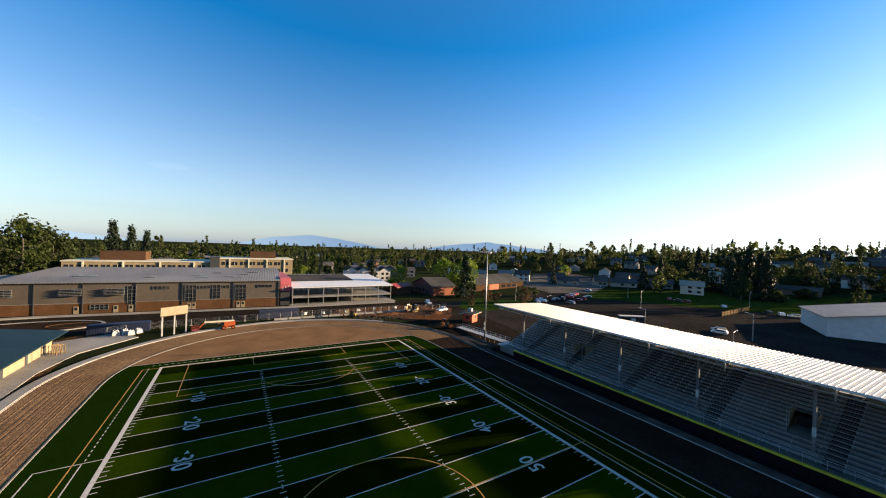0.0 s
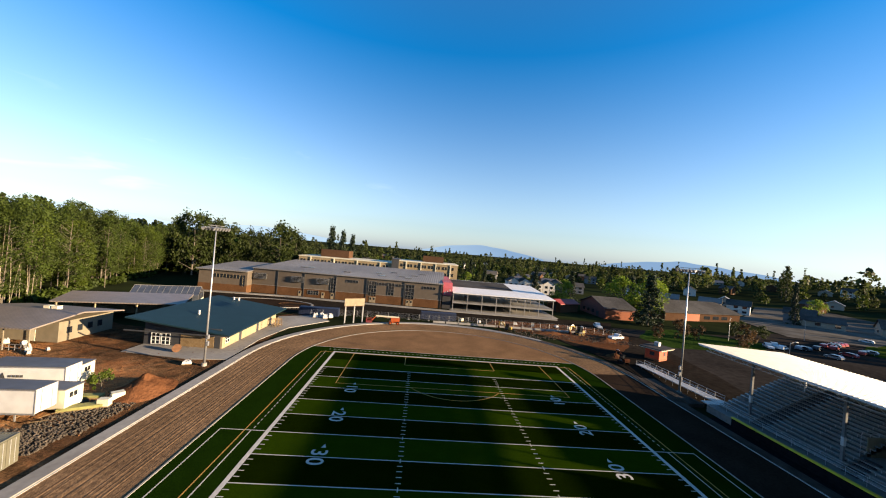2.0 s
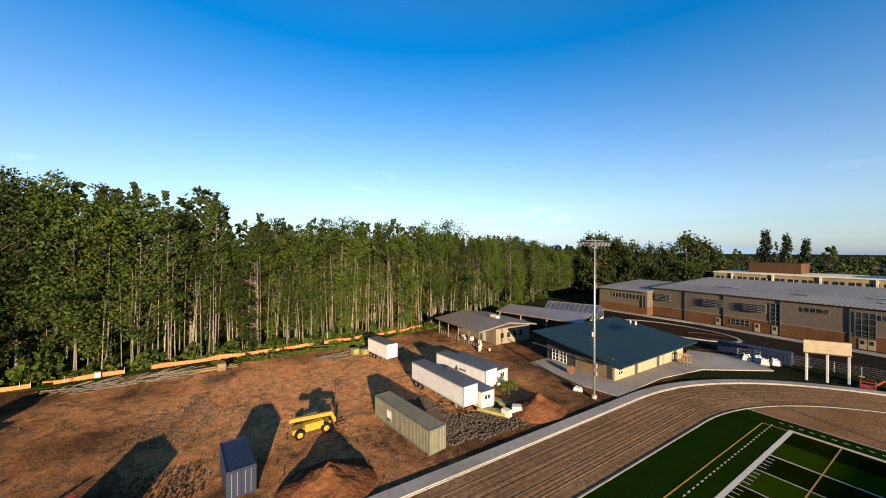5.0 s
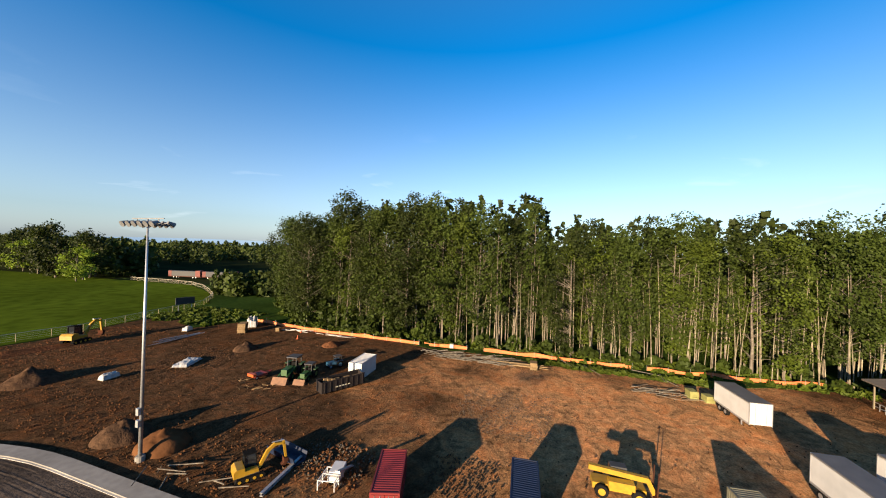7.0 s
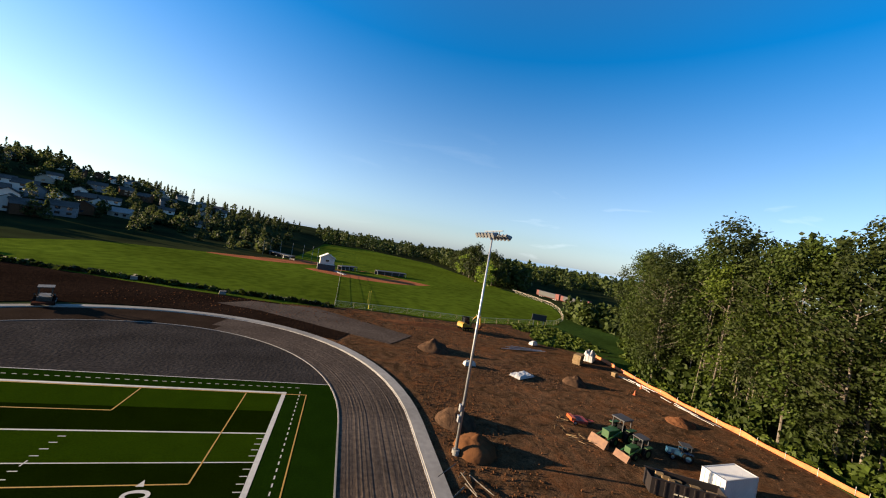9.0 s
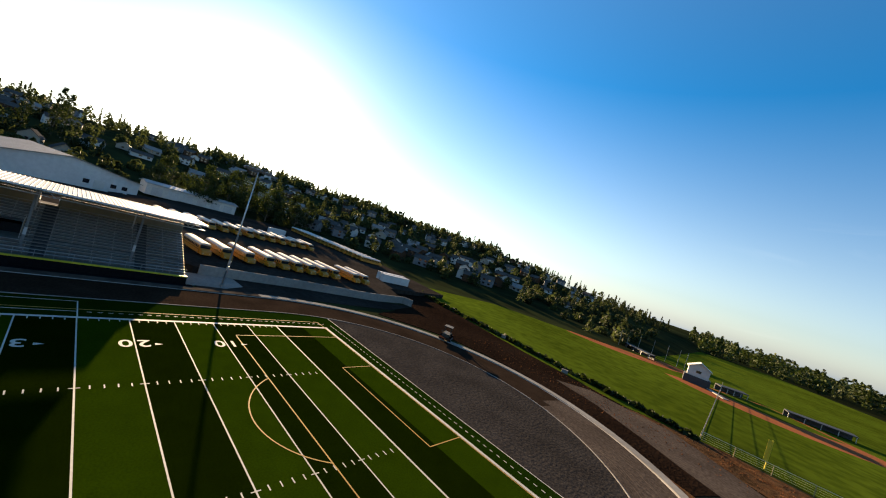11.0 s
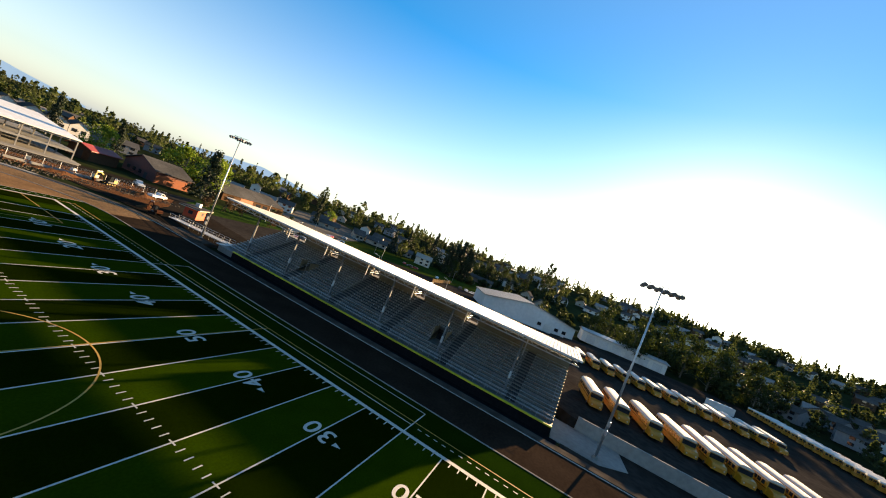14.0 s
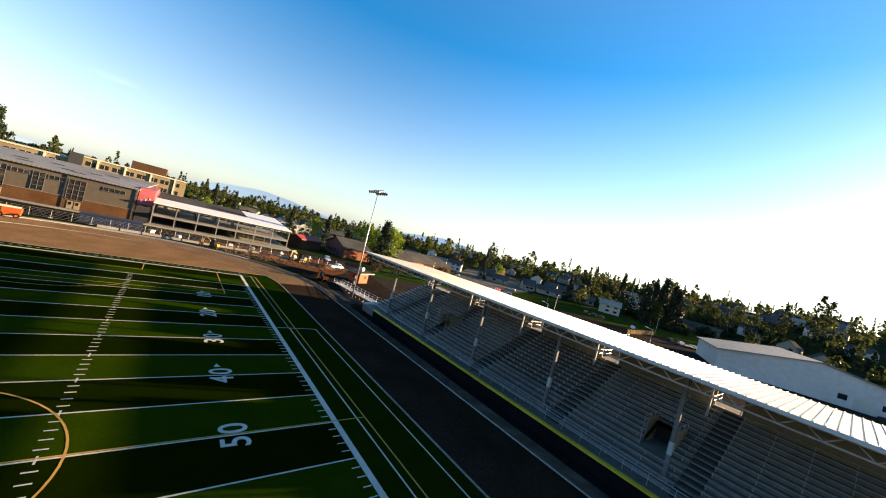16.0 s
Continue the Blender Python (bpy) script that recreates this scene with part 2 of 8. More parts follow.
    l.new(bp.outputs[0], bsdf.inputs["Normal"])
    return m


M_YARD = yard_material()
M_REDDIRT = material("red_earth", (0.136, 0.059, 0.0272), (0.0907, 0.0386, 0.0181), scale=1.2, rough=0.95, bump=0.2, bump_scale=2.5, stain=0.3)
M_TRACKDARK = material("dark_gravel", (0.085, 0.05, 0.03), (0.042, 0.026, 0.017), scale=1.2, rough=0.95, bump=0.12, bump_scale=5, stain=0.3)
M_TRACK = material("track_gravel", (0.215, 0.13, 0.068), (0.12, 0.073, 0.04), scale=2.0, rough=0.95, bump=0.05, bump_scale=6, stain=0.3)


def lane_material():
    """Track gravel: brown at the school end, darker and greyer at the other."""
    m = M_TRACK
    n, l = m.node_tree.nodes, m.node_tree.links
    bsdf = n["Principled BSDF"]
    paler = bsdf.inputs["Base Color"].links[0].from_socket
    tc = n.new("ShaderNodeTexCoord")
    sep = n.new("ShaderNodeSeparateXYZ")
    l.new(tc.outputs["Object"], sep.inputs[0])
    ns = n.new("ShaderNodeTexNoise")
    ns.inputs["Scale"].default_value, ns.inputs["Detail"].default_value = 0.12, 6
    l.new(tc.outputs["Object"], ns.inputs["Vector"])
    ad = n.new("ShaderNodeMath")
    ad.operation, ad.inputs[1].default_value = "MULTIPLY_ADD", 30.0
    l.new(ns.outputs[0], ad.inputs[0])
    l.new(sep.outputs[1], ad.inputs[2])
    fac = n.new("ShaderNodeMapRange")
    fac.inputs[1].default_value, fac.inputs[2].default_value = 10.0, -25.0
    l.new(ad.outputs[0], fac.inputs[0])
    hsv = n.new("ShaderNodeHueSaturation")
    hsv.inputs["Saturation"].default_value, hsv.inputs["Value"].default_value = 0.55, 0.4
    l.new(paler, hsv.inputs["Color"])
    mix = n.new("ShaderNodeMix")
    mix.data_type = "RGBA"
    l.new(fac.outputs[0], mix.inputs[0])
    l.new(paler, mix.inputs[6])
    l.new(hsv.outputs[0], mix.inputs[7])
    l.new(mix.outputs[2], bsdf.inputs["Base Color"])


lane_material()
M_DZONE = material("dzone_gravel", (0.205, 0.118, 0.058), (0.145, 0.08, 0.04), scale=3.0, rough=0.95, bump=0.06, bump_scale=3, stain=0.25)
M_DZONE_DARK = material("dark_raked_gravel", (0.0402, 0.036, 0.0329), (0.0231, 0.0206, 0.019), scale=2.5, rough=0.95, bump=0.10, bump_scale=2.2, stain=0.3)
M_ASPHALT = material("asphalt", (0.03, 0.0205, 0.0145), (0.02, 0.0137, 0.0097), scale=3.0, rough=0.85, bump=0.01, bump_scale=20, stain=0.3)
M_CONCRETE = material("concrete", (0.254, 0.242, 0.218), (0.212, 0.2, 0.181), scale=1.5, rough=0.9, bump=0.01, stain=0.25)
# stained concrete, darkened in colour for the shade beside the stand
M_KERBSHADE = material("shaded_kerb", (0.085, 0.072, 0.06), (0.045, 0.038, 0.032), scale=0.5, rough=0.9, bump=0.02, stain=0.45)
M_TURF = stripes(material("turf", (0.0165, 0.033, 0.0012), (0.0118, 0.0245, 0.001), scale=6.0, rough=0.9, bump=0.02, bump_scale=30, stain=0.15, spec=0.0), 4.572, 1, 0.3, 0.0)
M_TURF_EDGE = material("turf_border", (0.00742, 0.0198, 0.00124), (0.00494, 0.0141, 0.00124), scale=6.0, rough=1.0, bump=0.02, bump_scale=30, stain=0.15, spec=0.0)
M_GRASS = material("mown_grass", (0.068, 0.098, 0.0092), (0.04, 0.062, 0.006), scale=0.25, rough=0.95, bump=0.04, bump_scale=8, stain=0.35, spec=0.0)
# darker copy of the grass, tree shade mixed into its colour
M_LAWN = material("shaded_lawn", (0.04, 0.06, 0.0095), (0.022, 0.035, 0.0065), scale=0.2, rough=0.95, bump=0.1, bump_scale=3, stain=0.5, spec=0.0)
M_ROUGHGRASS = material("rough_grass", (0.0297, 0.055, 0.0106), (0.0191, 0.036, 0.00764), scale=0.8, rough=0.95, bump=0.2, bump_scale=2, stain=0.4, spec=0.0)
M_LINE = material("white_line", (0.45, 0.425, 0.375), (0.37, 0.35, 0.31), scale=3, rough=0.8, stain=0.15)
M_YELLOWLINE = material("yellow_line", (0.391, 0.214, 0.0315), (0.315, 0.17, 0.0252), scale=3, rough=0.8, stain=0.15)
M_HOUSEPALE = material("pale_edging", (0.42, 0.403, 0.37), (0.336, 0.319, 0.294), scale=3, rough=0.85, stain=0.25)
M_GALV = material("galvanised_steel", (0.437, 0.445, 0.454), (0.353, 0.361, 0.37), scale=3, rough=0.45, metal=0.7, stain=0.2)
M_WHITEMETAL = material("white_metal", (0.514, 0.514, 0.5), (0.443, 0.443, 0.435), scale=0.7, rough=0.45, stain=0.2)
M_ROOFWHITE = material("white_roof_sheet", (0.3, 0.298, 0.29), (0.25, 0.248, 0.242), scale=0.8, rough=0.5, stain=0.15)
M_ALU = material("aluminium_bench", (0.37, 0.367, 0.36), (0.29, 0.287, 0.283), scale=2, rough=0.5, metal=0.3, stain=0.2)
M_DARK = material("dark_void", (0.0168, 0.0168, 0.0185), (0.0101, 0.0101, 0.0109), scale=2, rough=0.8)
M_BLACKWALL = material("black_panel", (0.0109, 0.0109, 0.0121), (0.00726, 0.00726, 0.00848), scale=2, rough=0.9)
M_YELLOWTRIM = material("yellow_trim", (0.63, 0.487, 0.0252), (0.521, 0.386, 0.0168), scale=2, rough=0.6)
M_GLASS = material("window_glass", (0.0168, 0.021, 0.0252), (0.0126, 0.0151, 0.0185), scale=0.5, rough=0.08, stain=0.1, spec=0.8)
M_TAN = material("tan_siding", (0.0968, 0.0753, 0.0532), (0.0816, 0.0629, 0.0445), scale=0.8, rough=0.75, stain=0.2)
M_TANLIGHT = material("light_tan_siding", (0.278, 0.218, 0.133), (0.242, 0.187, 0.115), scale=0.8, rough=0.8, stain=0.2)
M_BRICKWALL = material("brown_brick", (0.125, 0.0626, 0.03), (0.0918, 0.0463, 0.0229), scale=3.5, rough=0.9, bump=0.02, stain=0.25)
M_YELLOWBRICK = material("buff_brick", (0.27, 0.212, 0.13), (0.225, 0.176, 0.108), scale=1.2, rough=0.85, stain=0.2)
M_METALROOF = stripes(material("grey_metal_roof", (0.24, 0.225, 0.205), (0.19, 0.178, 0.162), scale=0.6, rough=0.62, stain=0.3, spec=0.25), 0.45, 0, 0.62)
M_TEALROOF = stripes(material("teal_metal_roof", (0.0085, 0.028, 0.036), (0.0066, 0.022, 0.0285), scale=0.6, rough=0.6, stain=0.25, spec=0.2), 0.2, 1, 0.75)
M_BROWNROOF = stripes(material("brown_metal_roof", (0.206, 0.173, 0.149), (0.164, 0.139, 0.118), scale=0.6, rough=0.45, stain=0.25), 0.3, 0, 0.7)
M_BARK = material("bark", (0.181, 0.163, 0.133), (0.0966, 0.0786, 0.0605), scale=2.0, rough=0.9, stain=0.4)
M_LEAF = leaf_material("leaves_mid", (0.053, 0.08, 0.0095), (0.027, 0.042, 0.006))
M_LEAFDARK = leaf_material("leaves_dark", (0.034, 0.048, 0.00644), (0.0176, 0.0269, 0.00469))
M_LEAFLIGHT = leaf_material("leaves_spring", (0.186, 0.262, 0.0207), (0.11, 0.165, 0.0138))
M_LEAFRUST = leaf_material("leaves_rust", (0.0899, 0.0517, 0.0172), (0.0551, 0.031, 0.0138))
M_NEEDLE = leaf_material("needles", (0.0193, 0.0344, 0.0138), (0.011, 0.0207, 0.00899), glow=0.15)
M_FARWOOD = leaf_material("far_woods", (0.0578, 0.0724, 0.0193), (0.0308, 0.0405, 0.0126), scale=0.03, glow=0.5)
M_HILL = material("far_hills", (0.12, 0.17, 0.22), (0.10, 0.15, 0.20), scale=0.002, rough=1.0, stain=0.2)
M_HILL.node_tree.nodes["Principled BSDF"].inputs["Emission Color"].default_value = (0.30, 0.47, 0.72, 1)   # emission and blue base painted in for distance haze
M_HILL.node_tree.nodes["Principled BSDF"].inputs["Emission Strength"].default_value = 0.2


# ---- building helpers ----
def part(name, bm, mat, parent=None, label="", smooth=False):
    me = bpy.data.meshes.new(name)
    bm.to_mesh(me)
    bm.free()
    me.materials.append(mat)
    if smooth:
        for p in me.polygons:
            p.use_smooth = True
    ob = new(name, me)
    if parent is not None:
        ob.parent = parent
    if label:
        ob["label"] = label
    return ob


def thing(name, label, category, m=None, group="", kind=""):
    ob = new(name)
    ob.empty_display_size = 0.3
    tagged(ob, label, category, group, kind)
    if m is not None:
        ob.matrix_basis = m
    return ob


def box(bm, x0, x1, y0, y1, z0, z1, m=None):
    vs = [bm.verts.new((x, y, z)) for z in (z0, z1) for y in (y0, y1) for x in (x0, x1)]
    for f in ((0, 2, 3, 1), (4, 5, 7, 6), (0, 1, 5, 4), (2, 6, 7, 3), (0, 4, 6, 2), (1, 3, 7, 5)):
        bm.faces.new([vs[i] for i in f])
    if m is not None:
        bmesh.ops.transform(bm, matrix=m, verts=vs)
    return vs


def cyl(bm, a, b, r0, r1=None, n=8, caps=True):
    """A tapered round bar from a to b."""
    a, b = Vector(a), Vector(b)
    r1 = r0 if r1 is None else r1
    d = (b - a).normalized()
    u = d.orthogonal().normalized()
    w = d.cross(u)
    ra = [bm.verts.new(a + (u * math.cos(2 * math.pi * i / n) + w * math.sin(2 * math.pi * i / n)) * r0) for i in range(n)]
    rb = [bm.verts.new(b + (u * math.cos(2 * math.pi * i / n) + w * math.sin(2 * math.pi * i / n)) * r1) for i in range(n)]
    for i in range(n):
        bm.faces.new((ra[i], ra[(i + 1) % n], rb[(i + 1) % n], rb[i]))
    if caps:
        bm.faces.new(ra[::-1])
        bm.faces.new(rb)


def bar(bm, a, b, w=0.1, h=None):
    """A square bar from a to b."""
    a, b = Vector(a), Vector(b)
    h = h or w
    d = (b - a).normalized()
    side = d.cross(Vector((0, 0, 1)))
    side = side.normalized() if side.length > 1e-3 else Vector((1, 0, 0))
    up = side.cross(d)
    vs = [bm.verts.new(p + side * sx * w / 2 + up * sy * h / 2) for p in (a, b) for sx, sy in ((-1, -1), (1, -1), (1, 1), (-1, 1))]
    for f in ((0, 1, 2, 3), (7, 6, 5, 4), (0, 4, 5, 1), (1, 5, 6, 2), (2, 6, 7, 3), (3, 7, 4, 0)):
        bm.faces.new([vs[i] for i in f])


def sheet(bm, outline, z):
    """A flat polygon at height z, triangulated."""
    vs = [bm.verts.new((x, y, z)) for x, y in outline]
    f = bm.faces.new(vs)
    if f.normal.z < 0:
        f.normal_flip()
    bmesh.ops.triangulate(bm, faces=[f])


def slab(bm, outline, z0, z1):
    """A flat polygon with thickness."""
    area = sum(a[0] * b[1] - b[0] * a[1] for a, b in zip(outline, outline[1:] + outline[:1]))
    if area < 0:
        outline = outline[::-1]
    top = [bm.verts.new((x, y, z1)) for x, y in outline]
    low = [bm.verts.new((x, y, z0)) for x, y in outline]
    k = len(outline)
    f = bm.faces.new(top)
    g = bm.faces.new(low[::-1])
    for i in range(k):
        bm.faces.new((low[i], low[(i + 1) % k], top[(i + 1) % k], top[i]))
    bmesh.ops.triangulate(bm, faces=[f, g])


def prism(bm, pts, x0, x1, axis="x"):
    """A closed outline in the other two axes, drawn out along one axis."""
    mk = (lambda a, p: (a, p[0], p[1])) if axis == "x" else (lambda a, p: (p[0], a, p[1]))
    A = [bm.verts.new(mk(x0, p)) for p in pts]
    B = [bm.verts.new(mk(x1, p)) for p in pts]
    k = len(pts)
    for i in range(k):
        bm.faces.new((A[i], A[(i + 1) % k], B[(i + 1) % k], B[i]))
    bm.faces.new(A[::-1])
    bm.faces.new(B)
    bmesh.ops.recalc_face_normals(bm, faces=bm.faces[:])


def wobble(outline, step=3.0, amp=0.6, seed=0):
    """An outline cut into short steps with an uneven edge."""
    out = []
    for (x0, y0), (x1, y1) in zip(outline, outline[1:] + outline[:1]):
        k = max(1, int(math.hypot(x1 - x0, y1 - y0) / step))
        for i in range(k):
            x, y = x0 + (x1 - x0) * i / k, y0 + (y1 - y0) * i / k
            v = noise.noise_vector(Vector((x * 0.15, y * 0.15, seed * 7.3)))
            out.append((x + v.x * amp, y + v.y * amp))
    return out


def stadium(r, half=48.5, n=40, cx=0.0):
    """A running-track outline: two straights and two half circles."""
    pts = []
    for i in range(n + 1):
        a = math.pi * i / n
        pts.append((cx + r * math.cos(a), half + r * math.sin(a)))
    for i in range(n + 1):
        a = math.pi + math.pi * i / n
        pts.append((cx + r * math.cos(a), -half + r * math.sin(a)))
    return pts


def ring(bm, inner, outer, z, depth=0.0):
    """The flat band between two outlines with the same number of points; with depth it has sides."""
    k = len(inner)
    a = [bm.verts.new((x, y, z)) for x, y in inner]
    b = [bm.verts.new((x, y, z)) for x, y in outer]
    for i in range(k):
        j = (i + 1) % k
        bm.faces.new((a[i], b[i], b[j], a[j]))
    if depth:
        a2 = [bm.verts.new((x, y, z - depth)) for x, y in inner]
        b2 = [bm.verts.new((x, y, z - depth)) for x, y in outer]
        for i in range(k):
            j = (i + 1) % k
            bm.faces.new((a[j], a2[j], a2[i], a[i]))
            bm.faces.new((b[i], b2[i], b2[j], b[j]))


def setting(name, bm, mat, label, category):
    return tagged(part(name, bm, mat), label, category, kind="structure")


# ---- the ground and what lies flat on it ----
def hill_height(x, y):
    r = math.hypot(x, y)
    az = math.degrees(math.atan2(-x, y))
    keys = ((-180, 4), (-172, 12), (-164, 22), (-156, 33), (-147, 39), (-137, 39), (-128, 45), (-120, 41), (-108, 43), (-92, 38), (-84, 33), (-74, 26), (-59, 18), (-49, 12), (-40, 8), (-25, 0), (180, 0))
    for (a0, h0), (a1, h1) in zip(keys, keys[1:]):
        if a0 <= az <= a1:
            amp = h0 + (h1 - h0) * (az - a0) / (a1 - a0)
            break
    else:
        amp = 0
    s = min(max((r - 190) / 420, 0), 1)
    return amp * s * s * (3 - 2 * s)


def build_ground():
    bm = bmesh.new()
    radii = [0, 60, 120, 160, 190] + list(range(200, 440, 10)) + [460, 480, 510, 540, 570, 600, 640, 680, 800, 1000, 1400, 2200, 3400, 4600]
    seg = 144
    rings = []
    centre = bm.verts.new((0, 0, -0.1))
    for r in radii[1:]:
        rings.append([bm.verts.new((r * math.cos(2 * math.pi * i / seg), r * math.sin(2 * math.pi * i / seg),
                                    hill_height(r * math.cos(2 * math.pi * i / seg), r * math.sin(2 * math.pi * i / seg)) - 0.1)) for i in range(seg)])
    for i in range(seg):
        bm.faces.new((centre, rings[0][i], rings[0][(i + 1) % seg]))
        for a, b in zip(rings, rings[1:]):
            bm.faces.new((a[i], b[i], b[(i + 1) % seg], a[(i + 1) % seg]))
    ob = setting("ground", bm, M_EARTH, "dark patchy ground reaching to the horizon, rising into a hill", "ground")
    for p in ob.data.polygons:
        p.use_smooth = True


build_ground()


def build_flats():
    bm = bmesh.new()
    sheet(bm, wobble([(-41, 92), (-39, -50), (-35, -65), (-28, -77), (-15, -85.5), (0, -88), (0, -97), (-8, -108), (-20, -112), (-62, -108), (-98, -116), (-104, -80), (-98, -40), (-98, 20), (-102, 60), (-80, 66), (-60, 62), (-46, 92)], 3, 1.6, 1), -0.05)
    setting("dirt_yard", bm, M_YARD, "bare brown dirt of a building yard, rutted by wheels", "dirt yard")
    bm = bmesh.new()
    prev = None
    for k in range(57):                                  # raked furrows along the lanes
        r = 31.4 + 8.5 * k / 56
        zz = 0.0 if k in (0, 56) else 0.035 * noise.noise(Vector((k * 3.7, 0, 5)))
        row = []
        for x, y in stadium(r, n=60):
            rake = 0.04 if (x > 27 and -52 < y < 54) or (y < -49 and x > -9) else 1.0
            row.append(bm.verts.new((x, y, rake * (zz + (0.02 * noise.noise(Vector((x * 0.6, y * 0.6, k))) if 0 < k < 56 else 0)))))
        if prev:
            for i in range(len(row)):
                bm.faces.new((prev[i], row[i], row[(i + 1) % len(row)], prev[(i + 1) % len(row)]))
        prev = row
    ob = setting("running_track", bm, M_TRACK, "unfinished running track of raked gravel and dark asphalt round the field", "track")
    ob.data.materials.append(M_ASPHALT)
    for f in ob.data.polygons:                           # the stand side is already paved
        c = f.center
        if (c.x > 28 and -50 < c.y < 52) or (c.y <= -50 and c.x > -8):
            f.material_index = 1
    for sgn in (1, -1):
        bm = bmesh.new()
        sheet(bm, [(31.4 * math.cos(a), sgn * (48.5 + 31.4 * math.sin(a))) for a in [math.asin(9.6 / 31.4) + (math.pi - 2 * math.asin(9.6 / 31.4)) * i / 30 for i in range(31)]], 0.0)
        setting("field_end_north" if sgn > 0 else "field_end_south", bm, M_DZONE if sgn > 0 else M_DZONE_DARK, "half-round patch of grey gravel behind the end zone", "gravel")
    bm = bmesh.new()
    kx = 31.4 * math.cos(math.asin(9.6 / 31.4))
    sheet(bm, [(31.4, 48.5)] + [(31.4 * math.cos(a), 48.5 + 31.4 * math.sin(a)) for a in (0.1, 0.2, 0.31)] + [(-31.4 * math.cos(a), 48.5 + 31.4 * math.sin(a)) for a in (0.31, 0.2, 0.1)] + [(-31.4, 48.5), (-31.4, -48.5)]
          + [(-31.4 * math.cos(a), -48.5 - 31.4 * math.sin(a)) for a in (0.1, 0.2, 0.31)] + [(31.4 * math.cos(a), -48.5 - 31.4 * math.sin(a)) for a in (0.31, 0.2, 0.1)] + [(31.4, -48.5)], 0.006)
    setting("turf_border", bm, M_TURF_EDGE, "dark green artificial turf border round the football field", "artificial turf")
    bm = bmesh.new()
    ring(bm, stadium(31.25), stadium(31.42), 0.07, 0.12)
    setting("inner_kerb", bm, M_CONCRETE, "narrow white concrete kerb between turf and track", "kerb")
    bm = bmesh.new()
    ring(bm, stadium(39.72), stadium(39.9), 0.05, 0.1)
    setting("track_edging", bm, M_HOUSEPALE, "thin white edging strip along the kerb", "edging")
    bm = bmesh.new()
    ring(bm, stadium(39.9), stadium(41.5), 0.16, 0.3)
    ob = setting("outer_kerb", bm, M_CONCRETE, "broad pale concrete kerb round the outside of the track", "kerb")
    ob.data.materials.append(M_KERBSHADE)
    for f in ob.data.polygons:                           # stand-side shade is put into the kerb colour
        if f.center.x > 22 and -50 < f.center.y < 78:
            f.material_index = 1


build_flats()


def build_turf():
    bm = bmesh.new()
    sheet(bm, [(-24.4, -54.9), (24.4, -54.9), (24.4, 54.9), (-24.4, 54.9)], 0.012)
    turf = setting("football_field", bm, M_TURF, "striped green artificial turf football field with white yard lines", "football field")
    Z = 0.02

    def line(x0, x1, y0, y1, mat=M_LINE, name="yard_line", z=Z):
        b = bmesh.new()
        box(b, x0, x1, y0, y1, z - 0.004, z)
        part(name, b, mat, turf)
    for i in range(-10, 11):
        y = i * 4.572
        if abs(i) == 10:
            line(-24.3, 24.3, y - 0.1, y + 0.1)
        else:
            line(-24.3, 24.3, y - 0.06, y + 0.06)
    for s in (1, -1):
        line(s * 24.44 - 0.24, s * 24.44 + 0.24, -55.2, 55.2, name="sideline", z=Z + 0.005)
        line(-24.7, 24.7, s * 54.95 - 0.2, s * 54.95 + 0.2, name="end_line", z=Z + 0.004)
    b = bmesh.new()
    for s in (-1, 1):
        for k in range(-49, 50):
            y = k * 0.9144
            if k % 5:
                box(b, s * 8.13 - 0.3, s * 8.13 + 0.3, y - 0.05, y + 0.05, Z - 0.004, Z)
                box(b, s * 23.85 - 0.3, s * 23.85 + 0.3, y - 0.05, y + 0.05, Z - 0.004, Z)
            elif k % 10 in (0, 5):
                box(b, s * 8.13 - 0.05, s * 8.13 + 0.05, y - 0.35, y + 0.35, Z - 0.003, Z + 0.003)
    tagged(part("hash_mark", b, M_LINE, turf, "rows of short white hash marks"), kind="stuff")
    # dashed restraining lines, coaching boxes
    b = bmesh.new()
    for s in (-1, 1):
        k = -55.5
        while k < 55.5:
            if abs(k) > 23.2:
                box(b, s * 26.3 - 0.06, s * 26.3 + 0.06, k, k + 0.45, Z - 0.004, Z)
            k += 0.95
        k = -26
        while k < 26:
            box(b, k, k + 0.45, s * 56.6 - 0.06, s * 56.6 + 0.06, Z - 0.004, Z)
            k += 0.95
    tagged(part("dashed_line", b, M_LINE, turf, "dashed white line round the field"), kind="stuff")
    for s in (-1, 1):
        line(s * 26.4 - 0.06, s * 26.4 + 0.06, -22.9, 22.9, name="box_line")
        line(s * 30.0 - 0.06, s * 30.0 + 0.06, -22.9, 22.9, name="box_line")
        for e in (-22.9, 22.9):
            line(min(s * 24.6, s * 30.06), max(s * 24.6, s * 30.06), e - 0.06, e + 0.06, name="box_line")
        line(-30.0, 30.0, s * 58.05 - 0.06, s * 58.05 + 0.06, name="border_line")
    # football goal marks and soccer lines
    yl = [(-27.2, 27.2, 54.55, 54.68), (-27.2, 27.2, -54.68, -54.55)]
    for s in (-1, 1):
        yl.append((s * 27.15 - 0.06, s * 27.15 + 0.06, -54.6, 54.6))
        for e in (-1, 1):
            ya, yb = sorted((e * 54.6, e * 38.5))
            yl.append((s * 20.16 - 0.06, s * 20.16 + 0.06, ya, yb))
            ya, yb = sorted((e * 54.6, e * 49.4))
            yl.append((s * 9.16 - 0.06, s * 9.16 + 0.06, ya, yb))
    for e in (-1, 1):
        yl.append((-20.16, 20.16, e * 38.5 - 0.06, e * 38.5 + 0.06))
        yl.append((-9.16, 9.16, e * 49.4 - 0.06, e * 49.4 + 0.06))
    yl.append((-27.2, 27.2, 0.09, 0.2))
